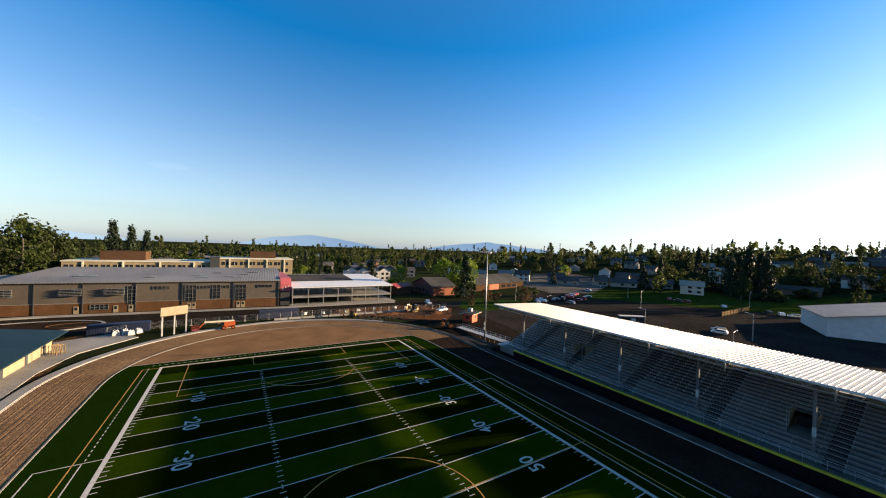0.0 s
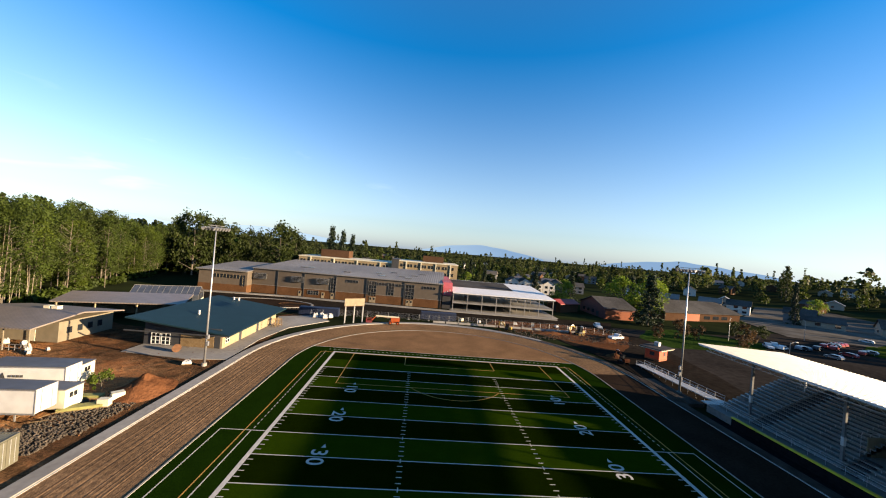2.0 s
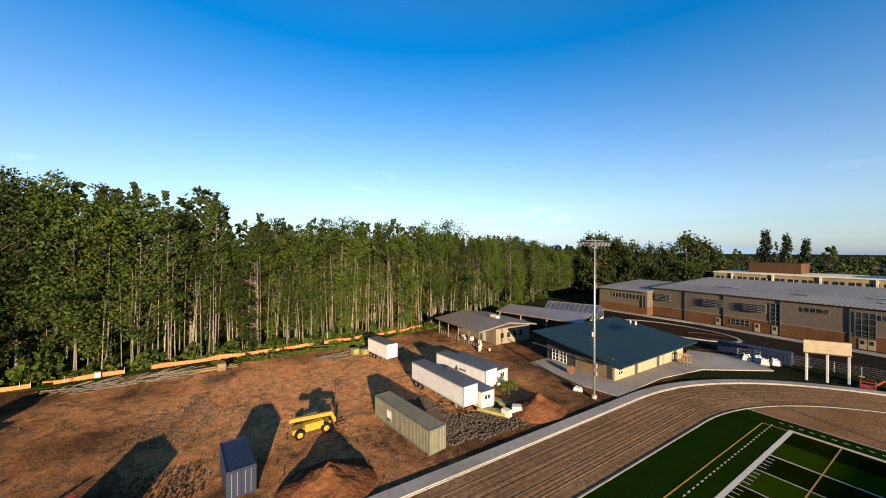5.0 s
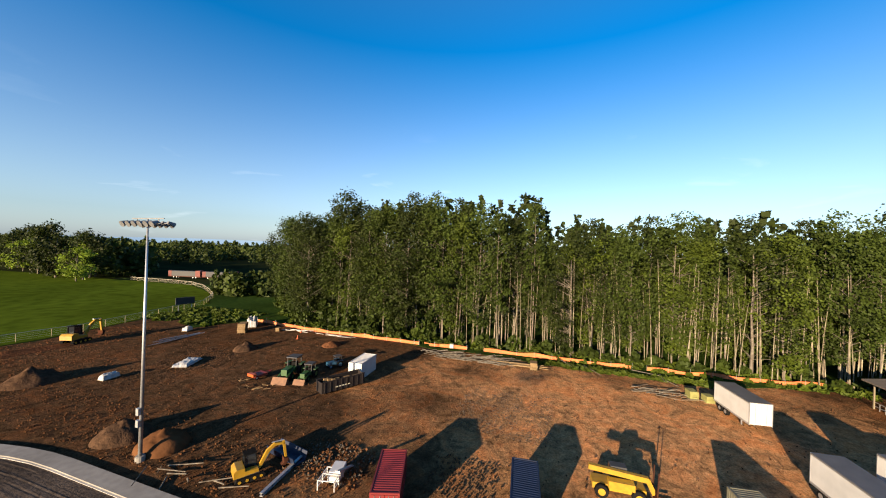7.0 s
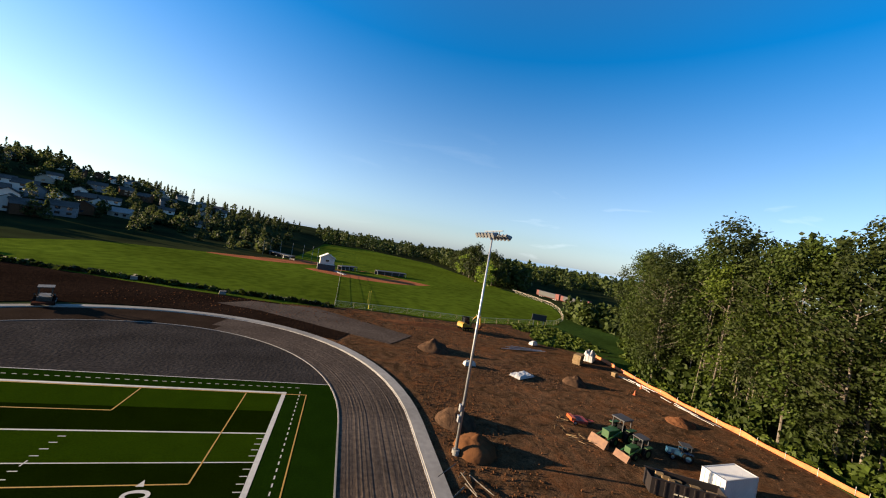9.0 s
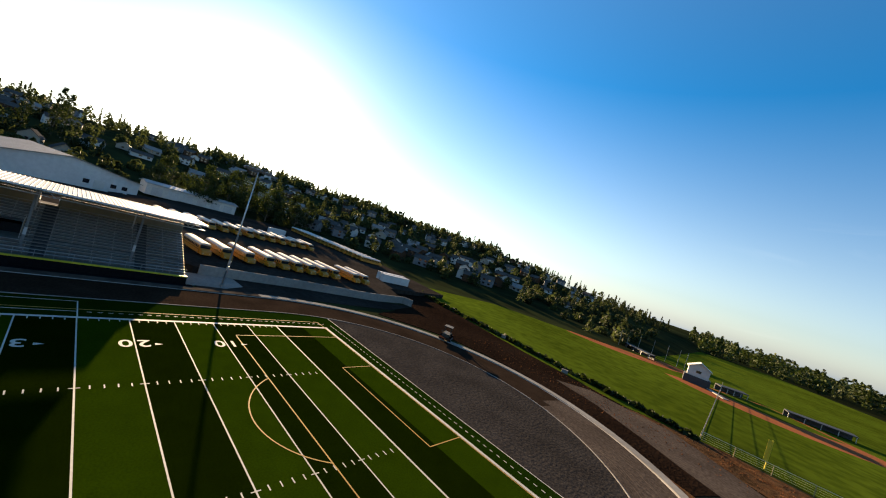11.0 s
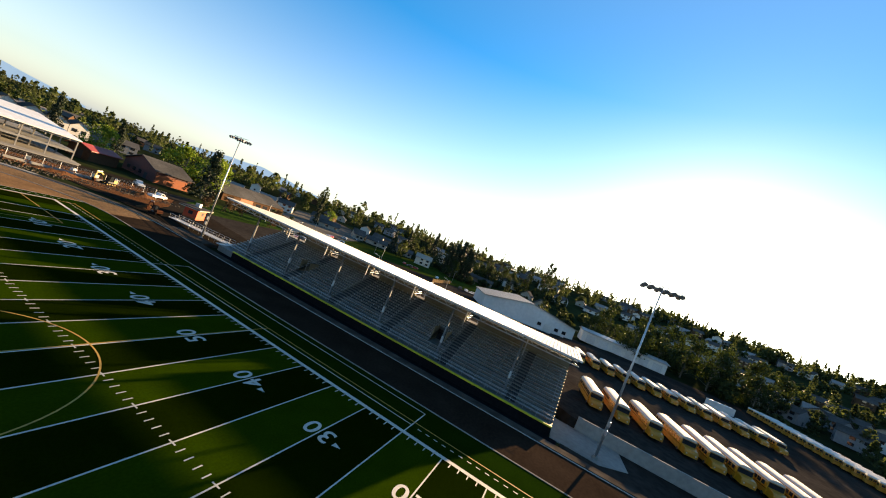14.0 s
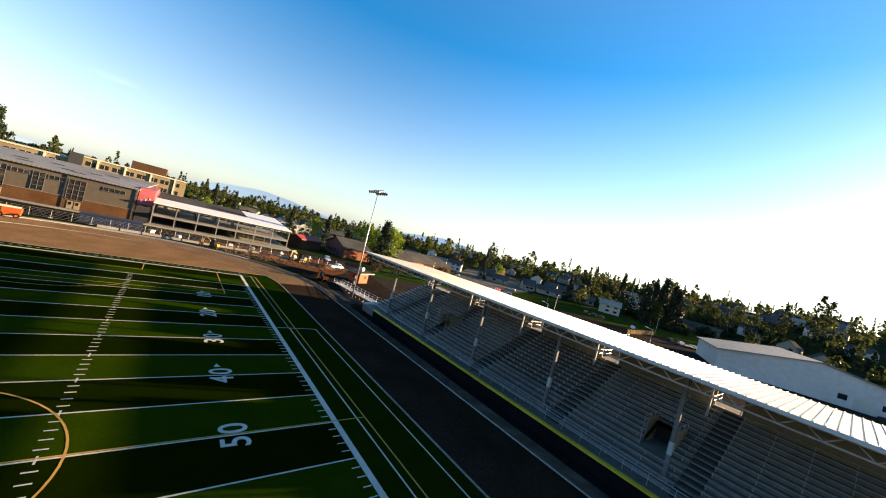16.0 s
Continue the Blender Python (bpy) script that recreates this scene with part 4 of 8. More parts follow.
def scatter_forest():
    rnd = random.Random(5)
    kinds = [
        build_tree("tall slender alder with pale trunk and high green crown", M_LEAF, 24, 3.7, 4.5, 4200, 0.38, 11, "broad", 0.15, group="alder wood"),
        build_tree("tall slender alder with pale trunk and dark green crown", M_LEAFDARK, 25, 3.9, 4.0, 4200, 0.39, 12, "broad", 0.17, group="alder wood"),
        build_tree("slim young alder with pale bare trunk and sparse crown", M_LEAF, 22, 2.3, 6.0, 2000, 0.36, 13, "column", 0.11, group="alder wood"),
        build_tree("broad cottonwood with dense dark green crown", M_LEAFDARK, 28, 4.8, 4.0, 5600, 0.41, 14, "broad", 0.26, group="alder wood"),
        build_tree("leafy sunlit alder in fresh green", M_LEAFLIGHTER, 21, 3.4, 2.5, 3900, 0.36, 15, "broad", 0.14, group="alder wood"),
    ]
    first = [True] * len(kinds)

    def put(k, x, y, s, sz):
        m = pose(x, y, -0.1, 0, 0, rnd.uniform(0, 360)) @ Matrix.Diagonal((s, s, sz, 1))
        if first[k]:
            kinds[k].matrix_basis = m
            first[k] = False
        else:
            copy_thing(kinds[k], pose(0, 0, 0)).matrix_basis = m
    def edge(y):                                          # the wood's front
        return -99.5 - 0.33 * max(0, y - 50) + (-16 if y < -72 else 0) * min(1, (-72 - y) / 20)
    def scale_at(y):                                      # taller at the near end
        if y < -6:
            return 1.18 if y < -70 else (1.42 if y > -62 else 1.3)
        return 1.2 if y < 60 else (1.1 if y < 125 else 0.98)
    bushes = []
    y = -96.0
    while y < 222:
        for depth in (0.0, 3.6, 8.0):
            if rnd.random() < 0.12:
                continue
            x = edge(y) - depth - rnd.uniform(0, 3.0)
            yy = y + rnd.uniform(-1.6, 1.6)
            s = scale_at(yy) * rnd.uniform(0.88, 1.1)
            tall = yy < -6 and depth > 3
            k = rnd.choices(range(5), ((4, 4, 2, 4, 3) if yy < -30 else (3.5, 1.5, 4.5, 2.5 if tall else 1.0, 3)))[0] if depth < 12 else rnd.choices(range(5), (4, 4, 1, 5 if tall else 1, 2))[0]
            put(k, x, yy, s, s * (0.85 if k == 3 else 1.0))
        for _ in range(3 if y < -30 else 1):
            bushes.append((edge(y) + rnd.uniform(-2.5, 1.0), y + rnd.uniform(-1, 1), 9 * rnd.uniform(0.2, 0.9 if y < -30 else 0.4), 2.4 * rnd.uniform(0.4, 0.9), False))
        y += 4.0
    back = []
    y = -96.0
    while y < 222:                                        # the wood's dense back rows
        for depth in (12, 17, 22, 28):
            x = edge(y) - depth - rnd.uniform(0, 4)
            back.append((x, y + rnd.uniform(-2, 2), 27 * scale_at(y) * rnd.uniform(0.85, 1.02), rnd.uniform(2.6, 3.8), False))
        y += 4.0
    stems, twigs = bmesh.new(), []                        # slim bare stems along the front
    y = -60.0
    while y < 78:
        for _ in range(2 if y > -24 else 1):
            x, yy = edge(y) - rnd.uniform(-0.8, 7.0), y + rnd.uniform(-1.2, 1.2)
            h, lx, ly = rnd.uniform(13, 22), rnd.uniform(-1.0, 1.2), rnd.uniform(-1.6, 1.6)
            r = rnd.uniform(0.045, 0.1)
            cyl(stems, (x, yy, -0.2), (x + lx * 0.4, yy + ly * 0.4, h * 0.5), r, r * 0.75, 5, False)
            cyl(stems, (x + lx * 0.4, yy + ly * 0.4, h * 0.5), (x + lx, yy + ly, h), r * 0.75, r * 0.3, 5, False)
        y += 1.2
    tufts = [(edge(q) + rnd.uniform(-3, 3.6), q, rnd.uniform(0.25, 0.8), rnd.uniform(0.4, 0.8), False) for q in [rnd.uniform(-90, 48) for _ in range(420)]]
    tufts += [(rnd.uniform(-93.6, -91.5), rnd.uniform(-8, 24), rnd.uniform(0.12, 0.35), rnd.uniform(0.4, 0.8), False) for _ in range(110)]
    tufts += [(rnd.uniform(-106, -86), rnd.uniform(-116, -90), rnd.uniform(0.15, 0.6), rnd.uniform(0.4, 0.9), False) for _ in range(240)]
    far_woods("edge_bushes", "leafy bushes and saplings along the wood's edge", M_LEAF, bushes, 14, 130)
    far_woods("undergrowth", "fresh green undergrowth before the wood", M_LEAFLIGHTER, tufts, 12, 26)
    tagged(part("alder_stems", stems, M_PALEBARK), "thicket of slim pale alder stems along the wood's edge", "stems", kind="stuff")
    far_woods("wood_interior", "dense green interior of the alder wood", M_LEAFDARK, back, 9, 170)


M_PALEBARK = material("pale_bark", (0.25, 0.225, 0.165), (0.12, 0.1, 0.07), scale=1.2, rough=0.9, stain=0.4, vary=0.35)
M_LEAFLIGHTER = leaf_material("leaves_fresh", (0.076, 0.107, 0.0095), (0.042, 0.062, 0.0065))
scatter_forest()


def build_far_woods():
    rnd = random.Random(21)
    hill, plain, south, bright = [], [], [], []
    for _ in range(1500):                                # the hill to the south-west
        az, r = rnd.uniform(-176, -66), rnd.choice((rnd.uniform(235, 420), rnd.uniform(300, 700), rnd.uniform(420, 720)))
        x, y = polar(az, r)
        if x < 170 and y > -140:
            continue
        cone = rnd.random() < (0.5 if r > 520 else 0.25)
        if r < 520 and rnd.random() < 0.45:
            continue
        hill.append((x, y, rnd.choice((4, 5, 6, 8, 10, 13) if r < 520 else (8, 10, 12, 15)) * rnd.uniform(0.85, 1.15) * (1.3 if cone else 1), rnd.uniform(3, 5.5) * (0.7 if cone else 1), cone))
    for _ in range(420):                                 # close wood along the crest
        az, r = rnd.uniform(-150, -104), rnd.uniform(520, 680)
        x, y = polar(az, r)
        cone = rnd.random() < 0.45
        hill.append((x, y, rnd.uniform(10, 19) * (1.2 if cone else 1), rnd.uniform(4, 6.5) * (0.7 if cone else 1), cone))
    for _ in range(2000):                                # town trees on the plain
        az = rnd.uniform(-78, 60)
        r = rnd.choice((rnd.uniform(250, 560), rnd.uniform(400, 900), rnd.uniform(500, 1500)))
        x, y = polar(az, r)
        if abs(x - 10) < 110 and y < 215:
            continue
        if az < -18 and (r < 330 or r < 560 and rnd.random() < 0.62):
            continue
        if x < -120 and r < 240:
            continue
        cone = rnd.random() < 0.2
        if not cone and rnd.random() < 0.4:
            bright.append((x, y, rnd.uniform(7, 12), rnd.uniform(3.2, 5.5), False))
            continue
        big = 1.0 if r < 480 else 1.45
        plain.append((x, y, rnd.choice((6, 8, 9, 11, 13, 17)) * big * rnd.uniform(0.85, 1.15) * (1.2 if cone else 1), big * rnd.uniform(2.5, 5.5) * (0.75 if cone else 1), cone))
    for _ in range(26):                                  # tall conifers that stand above the horizon
        az, r = rnd.uniform(-70, 28), rnd.uniform(380, 700)
        x, y = polar(az, r)
        if abs(x - 10) < 90 and y < 225:
            continue
        plain.append((x, y, rnd.uniform(17, 25), rnd.uniform(3.6, 5.6), True))
    for _ in range(650):                                 # beyond the ball fields
        az = rnd.uniform(128, 182)
        r = rnd.uniform(420, 1100)
        x, y = polar(az, r)
        if x > -150 and y > -520:
            continue
        south.append((x, y, rnd.uniform(15, 26), rnd.uniform(4, 7), rnd.random() < 0.15))
    for _ in range(140):                                 # tree belt along the outfield
        t = rnd.random()
        x, y = -150 - 20 * t + rnd.uniform(-22, 6), -245 - 330 * t
        south.append((x, y, rnd.uniform(13, 24), rnd.uniform(3.5, 6), False))
    for _ in range(60):
        south.append((-128 + rnd.uniform(-25, 0), -118 - rnd.uniform(0, 30), rnd.uniform(4, 11), rnd.uniform(2, 4), False))
    def near(spots, r0, r1):
        return [q for q in spots if r0 <= math.hypot(q[0], q[1]) < r1]
    far_woods("hill_woods", "dark mixed woods and garden trees over the lower hillside", M_FARWOOD, near(hill, 0, 430), 1, 190)
    far_woods("hilltop_woods", "dark mixed woods along the top of the hill", M_FARWOOD, near(hill, 430, 9999), 5, 130)
    far_woods("town_trees", "dark mixed trees among the nearer houses of the plain", M_FARWOOD, near(plain, 0, 480), 2, 220)
    far_woods("distant_trees", "dark carpet of trees far out on the plain", M_FARWOOD, near(plain, 480, 9999), 6, 60)
    far_woods("garden_trees", "bright spring-green garden trees of the town", M_FARWOOD3, bright, 4, 130)
    far_woods("field_woods", "green tree belts beyond the ball fields", M_FARWOOD2, south, 3, 90)


M_FARWOOD3 = leaf_material("garden_leaves", (0.0585, 0.0808, 0.00899), (0.0313, 0.0448, 0.00627), scale=0.02, glow=0.3)
M_FARWOOD2 = leaf_material("belt_woods", (0.0585, 0.0827, 0.0124), (0.031, 0.0469, 0.00827), scale=0.05, glow=0.25)
build_far_woods()


# ---- blue hills on the horizon ----
def build_hills():
    for name, az0, az1, peak, az_peak, dist in (("backdrop_hill_1", -20, 0, 1.72, -9.3, 4400), ("backdrop_hill_2", -50, -28, 1.55, -38, 4450), ("backdrop_hill_3", 30, 62, 1.95, 46, 4300), ("backdrop_hill_4", 120, 165, 0.6, 142, 4350), ("backdrop_hill_5", 12, 36, 1.5, 26, 4250)):
        bm = bmesh.new()
        prev = None
        for i in range(61):
            az = az0 + (az1 - az0) * i / 60
            u = (az - az_peak) / ((az1 - az_peak) if az > az_peak else (az_peak - az0))
            e = peak * (1 - abs(u) ** 1.6) * (0.86 + 0.16 * noise.noise(Vector((az * 0.35, dist, 0)))) - 0.1
            x, y = polar(az, dist)
            lo, hi = bm.verts.new((x, y, -30)), bm.verts.new((x, y, 23 + dist * math.tan(radians(e))))
            back = bm.verts.new((x * 1.02, y * 1.02, -30))
            if prev:
                bm.faces.new((prev[0], lo, hi, prev[1]))
                bm.faces.new((prev[1], hi, back, prev[2]))
            prev = (lo, hi, back)
        setting(name, bm, M_HILL, "blue hill on the horizon, haze painted in as glow", "hill")


build_hills()


# ---- school ----
def wall_frame(ax, ay, bx, by):
    """A pose at A with x along the wall to B; y goes into the building."""
    return pose(ax, ay, 0, 0, 0, math.degrees(math.atan2(by - ay, bx - ax)))


def build_school():
    L = math.hypot(77, 4.8)
    g = thing("school_building", "long tan and brick school building with a low grey metal roof", "school building", wall_frame(-75, 124, 2, 119.2))
    for q in ((0, L, 0, 0.4, 3.4, 10.0), (0, 0.4, 0.4, 40, 0, 10.1), (L - 0.4, L, 0.4, 40, 0, 10.1), (0.4, L - 0.4, 39.6, 40, 0, 12)):
        bm = bmesh.new()
        box(bm, *q)
        part("wall", bm, M_TAN, g, "tan upper wall")
    bm = bmesh.new()
    box(bm, 0, L, -0.06, 0.4, 0, 3.4)
    part("brick_base", bm, M_BRICKWALL, g, "brown brick lower wall")
    bm = bmesh.new()
    for z0, z1, y0, y1 in ((10.05, 12.2, -0.6, 40.5),):
        vs = [bm.verts.new(v) for v in ((-0.4, y0, z0), (L + 0.4, y0, z0), (L + 0.4, y1, z1), (-0.4, y1, z1), (-0.4, y0, z0 - 0.3), (L + 0.4, y0, z0 - 0.3), (L + 0.4, y1, z1 - 0.3), (-0.4, y1, z1 - 0.3))]
        for f in ((0, 1, 2, 3), (7, 6, 5, 4), (4, 5, 1, 0), (5, 6, 2, 1), (6, 7, 3, 2), (7, 4, 0, 3)):
            bm.faces.new([vs[i] for i in f])
    part("roof", bm, M_METALROOF, g, "grey standing-seam metal roof")
    return g, L


SCHOOL, SCHOOL_L = build_school()


def build_clubhouse():
    g = thing("clubhouse", "low field house with teal metal roof and cream end wall", "field house")
    bm = bmesh.new()
    box(bm, -61, -46.4, 51.6, 52.0, 0, 3.2)
    box(bm, -61, -60.6, 52.0, 77, 0, 3.2)
    box(bm, -60.6, -46.4, 76.6, 77, 0, 3.2)
    part("wall", bm, M_DARKSIDING, g, "dark grey wall")
    bm = bmesh.new()
    box(bm, -46.4, -46.0, 51.6, 77, 0, 3.0)
    part("end_wall", bm, M_TANLIGHT, g, "cream wall")
    bm = bmesh.new()
    out = [(-63.5, 49.8), (-43.8, 49.8), (-44.6, 80.5), (-63.5, 80.5)]
    top = [(-63.5, 49.8, 5.6), (-43.8, 49.8, 3.3), (-44.6, 80.5, 3.3), (-63.5, 80.5, 5.6)]
    hi = [bm.verts.new(v) for v in top]
    lo = [bm.verts.new((x, y, z - 0.25)) for x, y, z in top]
    bm.faces.new(hi)
    bm.faces.new(lo[::-1])
    for i in range(4):
        bm.faces.new((lo[i], lo[(i + 1) % 4], hi[(i + 1) % 4], hi[i]))
    part("roof", bm, M_TEALROOF, g, "teal ribbed metal roof")


M_DARKSIDING = material("dark_siding", (0.0302, 0.0314, 0.0351), (0.0242, 0.0254, 0.0284), scale=0.8, rough=0.7, stain=0.2)
build_clubhouse()


# ---- containers and trailers ----
def build_container(label, mat, length, m, name="shipping_container", height=2.6):
    g = thing(name, label, "container", m)
    w = 2.44
    bm = bmesh.new()
    pts, back = [], []                                   # corrugated sides as one zig-zag outline
    k = 0.1
    while k < length - 0.3:
        for dx, dy in ((0.0, 0.05), (0.09, 0.05), (0.14, 0.015), (0.23, 0.015)):
            pts.append((k + dx, dy))
        k += 0.28
    pts.append((length - 0.06, 0.05))
    n = len(pts)
    low = [bm.verts.new((x, y, 0.16)) for x, y in pts] + [bm.verts.new((x, w - y, 0.16)) for x, y in reversed(pts)]
    top = [bm.verts.new((v.co.x, v.co.y, height - 0.03 - (0.03 if (0.02 < v.co.y < w - 0.02) else 0.0))) for v in low]
    for i in range(2 * n):
        bm.faces.new((low[i], low[(i + 1) % (2 * n)], top[(i + 1) % (2 * n)], top[i]))
    for i in range(n - 1):
        bm.faces.new((top[i], top[i + 1], top[2 * n - 2 - i], top[2 * n - 1 - i]))
        bm.faces.new((low[2 * n - 1 - i], low[2 * n - 2 - i], low[i + 1], low[i]))
    part("body", bm, mat, g)
    bm = bmesh.new()
    for x in (0, length - 0.14):
        for y in (0, w - 0.14):
            box(bm, x, x + 0.14, y, y + 0.14, 0, height)
    for y in (0, w - 0.12):
        for z in (0.0, height - 0.14):
            box(bm, 0.14, length - 0.14, y, y + 0.12, z, z + 0.14)
    for x in (0, length - 0.12):
        for z in (0.0, height - 0.14):
            box(bm, x, x + 0.12, 0.14, w - 0.14, z, z + 0.14)
    part("frame", bm, mat, g)
    for y in (0.12, w / 2 + 0.02):
        bm = bmesh.new()
        box(bm, length - 0.02, length + 0.03, y, y + w / 2 - 0.14, 0.16, height - 0.16)
        d = part("door", bm, mat, g)
        bm = bmesh.new()
        for q in (0.3, 0.75):
            cyl(bm, (length + 0.06, y + q, 0.2), (length + 0.06, y + q, height - 0.2), 0.025, n=6)
        part("locking_bar", bm, M_GALV, d)
    return g


def along(ax, ay, bx, by, z=0):
    """Pose at A with x towards B."""
    return pose(ax, ay, z, 0, 0, math.degrees(math.atan2(by - ay, bx - ax)))


M_TANCON = material("tan_container_paint", (0.12, 0.115, 0.08), (0.095, 0.09, 0.062), scale=1.2, rough=0.6, stain=0.3)
M_BLUECON = material("navy_container_paint", (0.00726, 0.0151, 0.0423), (0.00605, 0.0121, 0.0333), scale=1.2, rough=0.55, stain=0.3)
M_REDCON = material("red_container_paint", (0.181, 0.0151, 0.0151), (0.145, 0.0121, 0.0121), scale=1.2, rough=0.55, stain=0.3)
build_container("olive-grey corrugated shipping container on the dirt", M_TANCON, 12.2, along(-56.3, 11.3, -44.4, 13.0), height=2.75)
build_container("navy blue corrugated shipping container on the dirt", M_BLUECON, 6.1, along(-54.0, -6.65, -48.2, -6.1))
build_container("red corrugated shipping container on the dirt", M_REDCON, 6.1, along(-50.6, -18.8, -44.8, -16.8))


# ---- more finishes ----
M_CREAM = material("cream_paint", (0.521, 0.487, 0.37), (0.462, 0.428, 0.319), scale=1.0, rough=0.7, stain=0.2)
M_YELLOWPLANT = material("machine_yellow", (0.354, 0.206, 0.0114), (0.286, 0.16, 0.00858), scale=2, rough=0.5, stain=0.3)
M_ORANGEPLANT = material("machine_orange", (0.417, 0.0806, 0.0134), (0.336, 0.0605, 0.0101), scale=2, rough=0.5, stain=0.3)
M_GREENPLANT = material("machine_green", (0.0202, 0.0739, 0.0134), (0.0134, 0.0538, 0.0101), scale=2, rough=0.5, stain=0.3)
M_BLUEPLANT = material("machine_blue", (0.0202, 0.0806, 0.148), (0.0134, 0.0605, 0.114), scale=2, rough=0.5, stain=0.3)
M_REDPAINT = material("red_paint", (0.254, 0.0302, 0.0181), (0.206, 0.0242, 0.0151), scale=2, rough=0.6, stain=0.25)
M_RUBBER = material("tyre_rubber", (0.0121, 0.0121, 0.0121), (0.00848, 0.00848, 0.00848), scale=4, rough=0.9)
M_RUST = material("rusty_steel", (0.0726, 0.0302, 0.0181), (0.0423, 0.0181, 0.0121), scale=2, rough=0.85, stain=0.4)
M_WOOD = material("sawn_timber", (0.23, 0.163, 0.0907), (0.17, 0.115, 0.0605), scale=3, rough=0.85, stain=0.3, vary=0.2)
M_ORANGENET = material("orange_safety_net", (0.55, 0.15, 0.042), (0.42, 0.11, 0.033), scale=3, rough=0.8, stain=0.3)
M_ROCK = material("grey_stone", (0.102, 0.0848, 0.0665), (0.0605, 0.0496, 0.0387), scale=2, rough=0.95, stain=0.3, vary=0.3)
M_ORANGEWALL = material("orange_wall", (0.269, 0.063, 0.0134), (0.227, 0.0521, 0.0109), scale=1, rough=0.8, stain=0.2)
M_REDWALL = material("red_kiosk_wall", (0.62, 0.065, 0.014), (0.52, 0.052, 0.011), scale=1, rough=0.75, stain=0.2)
M_PINK = material("red_membrane", (0.375, 0.0726, 0.0848), (0.314, 0.0605, 0.0726), scale=0.6, rough=0.7, stain=0.3)
M_GREYROOF = material("grey_shingle", (0.0786, 0.0756, 0.0726), (0.0544, 0.0533, 0.0514), scale=1.5, rough=0.9, stain=0.35)
M_DECKWHITE = material("white_roof_deck", (0.6, 0.6, 0.59), (0.52, 0.52, 0.51), scale=0.8, rough=0.6, stain=0.15)
M_STEELGREY = material("primed_steel", (0.2, 0.195, 0.185), (0.15, 0.146, 0.14), scale=2, rough=0.6, stain=0.25)
M_TARP = material("white_wrap", (0.428, 0.428, 0.416), (0.315, 0.315, 0.308), scale=2, rough=0.6, bump=0.05, bump_scale=3, stain=0.25)
M_BUSYELLOW = material("bus_yellow", (0.45, 0.185, 0.0085), (0.39, 0.155, 0.007), scale=1, rough=0.4, stain=0.2)
M_HOUSEWHITE = material("house_white", (0.5, 0.48, 0.44), (0.43, 0.41, 0.375), scale=1, rough=0.8, stain=0.2)
M_HOUSEBLUE = material("house_blue_grey", (0.15, 0.155, 0.16), (0.12, 0.125, 0.13), scale=1, rough=0.8, stain=0.2)
M_HOUSEBEIGE = material("house_beige", (0.272, 0.242, 0.193), (0.236, 0.206, 0.163), scale=1, rough=0.8, stain=0.2)
M_BALLDIRT = material("ball_field_clay", (0.277, 0.0966, 0.042), (0.21, 0.0714, 0.0336), scale=1.5, rough=0.95, stain=0.2)
M_FRAMEGREY = material("window_frame_grey", (0.181, 0.176, 0.163), (0.151, 0.145, 0.133), scale=2, rough=0.6)
M_LOTGREY = material("lot_asphalt", (0.036, 0.031, 0.0265), (0.0225, 0.0195, 0.0168), scale=0.8, rough=0.9, stain=0.35)
M_GREENHOUSE = material("glasshouse_pane", (0.0544, 0.0605, 0.0726), (0.0363, 0.0423, 0.0514), scale=0.6, rough=0.12, stain=0.2, spec=0.8)


def one(name, mat, parent, fn, label="", smooth=False):
    bm = bmesh.new()
    fn(bm)
    return part(name, bm, mat, parent, label, smooth)


def bx(name, mat, parent, x0, x1, y0, y1, z0, z1, label="", m=None):
    return one(name, mat, parent, lambda b: box(b, x0, x1, y0, y1, z0, z1, m), label)


def wheel(parent, x, y, r, w=0.3, rim=None):
    """A wheel on an axle along y, its centre at height r."""
    def tyre(b):
        cyl(b, (x, y - w / 2, r), (x, y - w / 4, r), r * 0.93, r, 14, True)
        cyl(b, (x, y - w / 4, r), (x, y + w / 4, r), r, r, 14, False)
        cyl(b, (x, y + w / 4, r), (x, y + w / 2, r), r, r * 0.93, 14, True)
    t = one("wheel", M_RUBBER, parent, tyre)
    one("rim", rim or M_GALV, t, lambda b: cyl(b, (x, y - w / 2 - 0.02, r), (x, y + w / 2 + 0.02, r), r * 0.52, r * 0.52, 12))


# ---- school details ----
def school_window(parent, u0, u1, z0, z1, cols, rows, depth=-0.1):
    w = bx("window", M_GLASS, parent, u0, u1, depth, depth + 0.06, z0, z1)
    def fr(b):
        t = 0.06
        for i in range(cols + 1):
            u = u0 + (u1 - u0) * i / cols
            box(b, u - t / 2, u + t / 2, depth - 0.06, depth, z0, z1)
        for j in range(rows + 1):
            z = z0 + (z1 - z0) * j / rows
            box(b, u0, u1, depth - 0.05, depth - 0.005, z - t / 2, z + t / 2)
    one("frame", M_FRAMEGREY, w, fr)


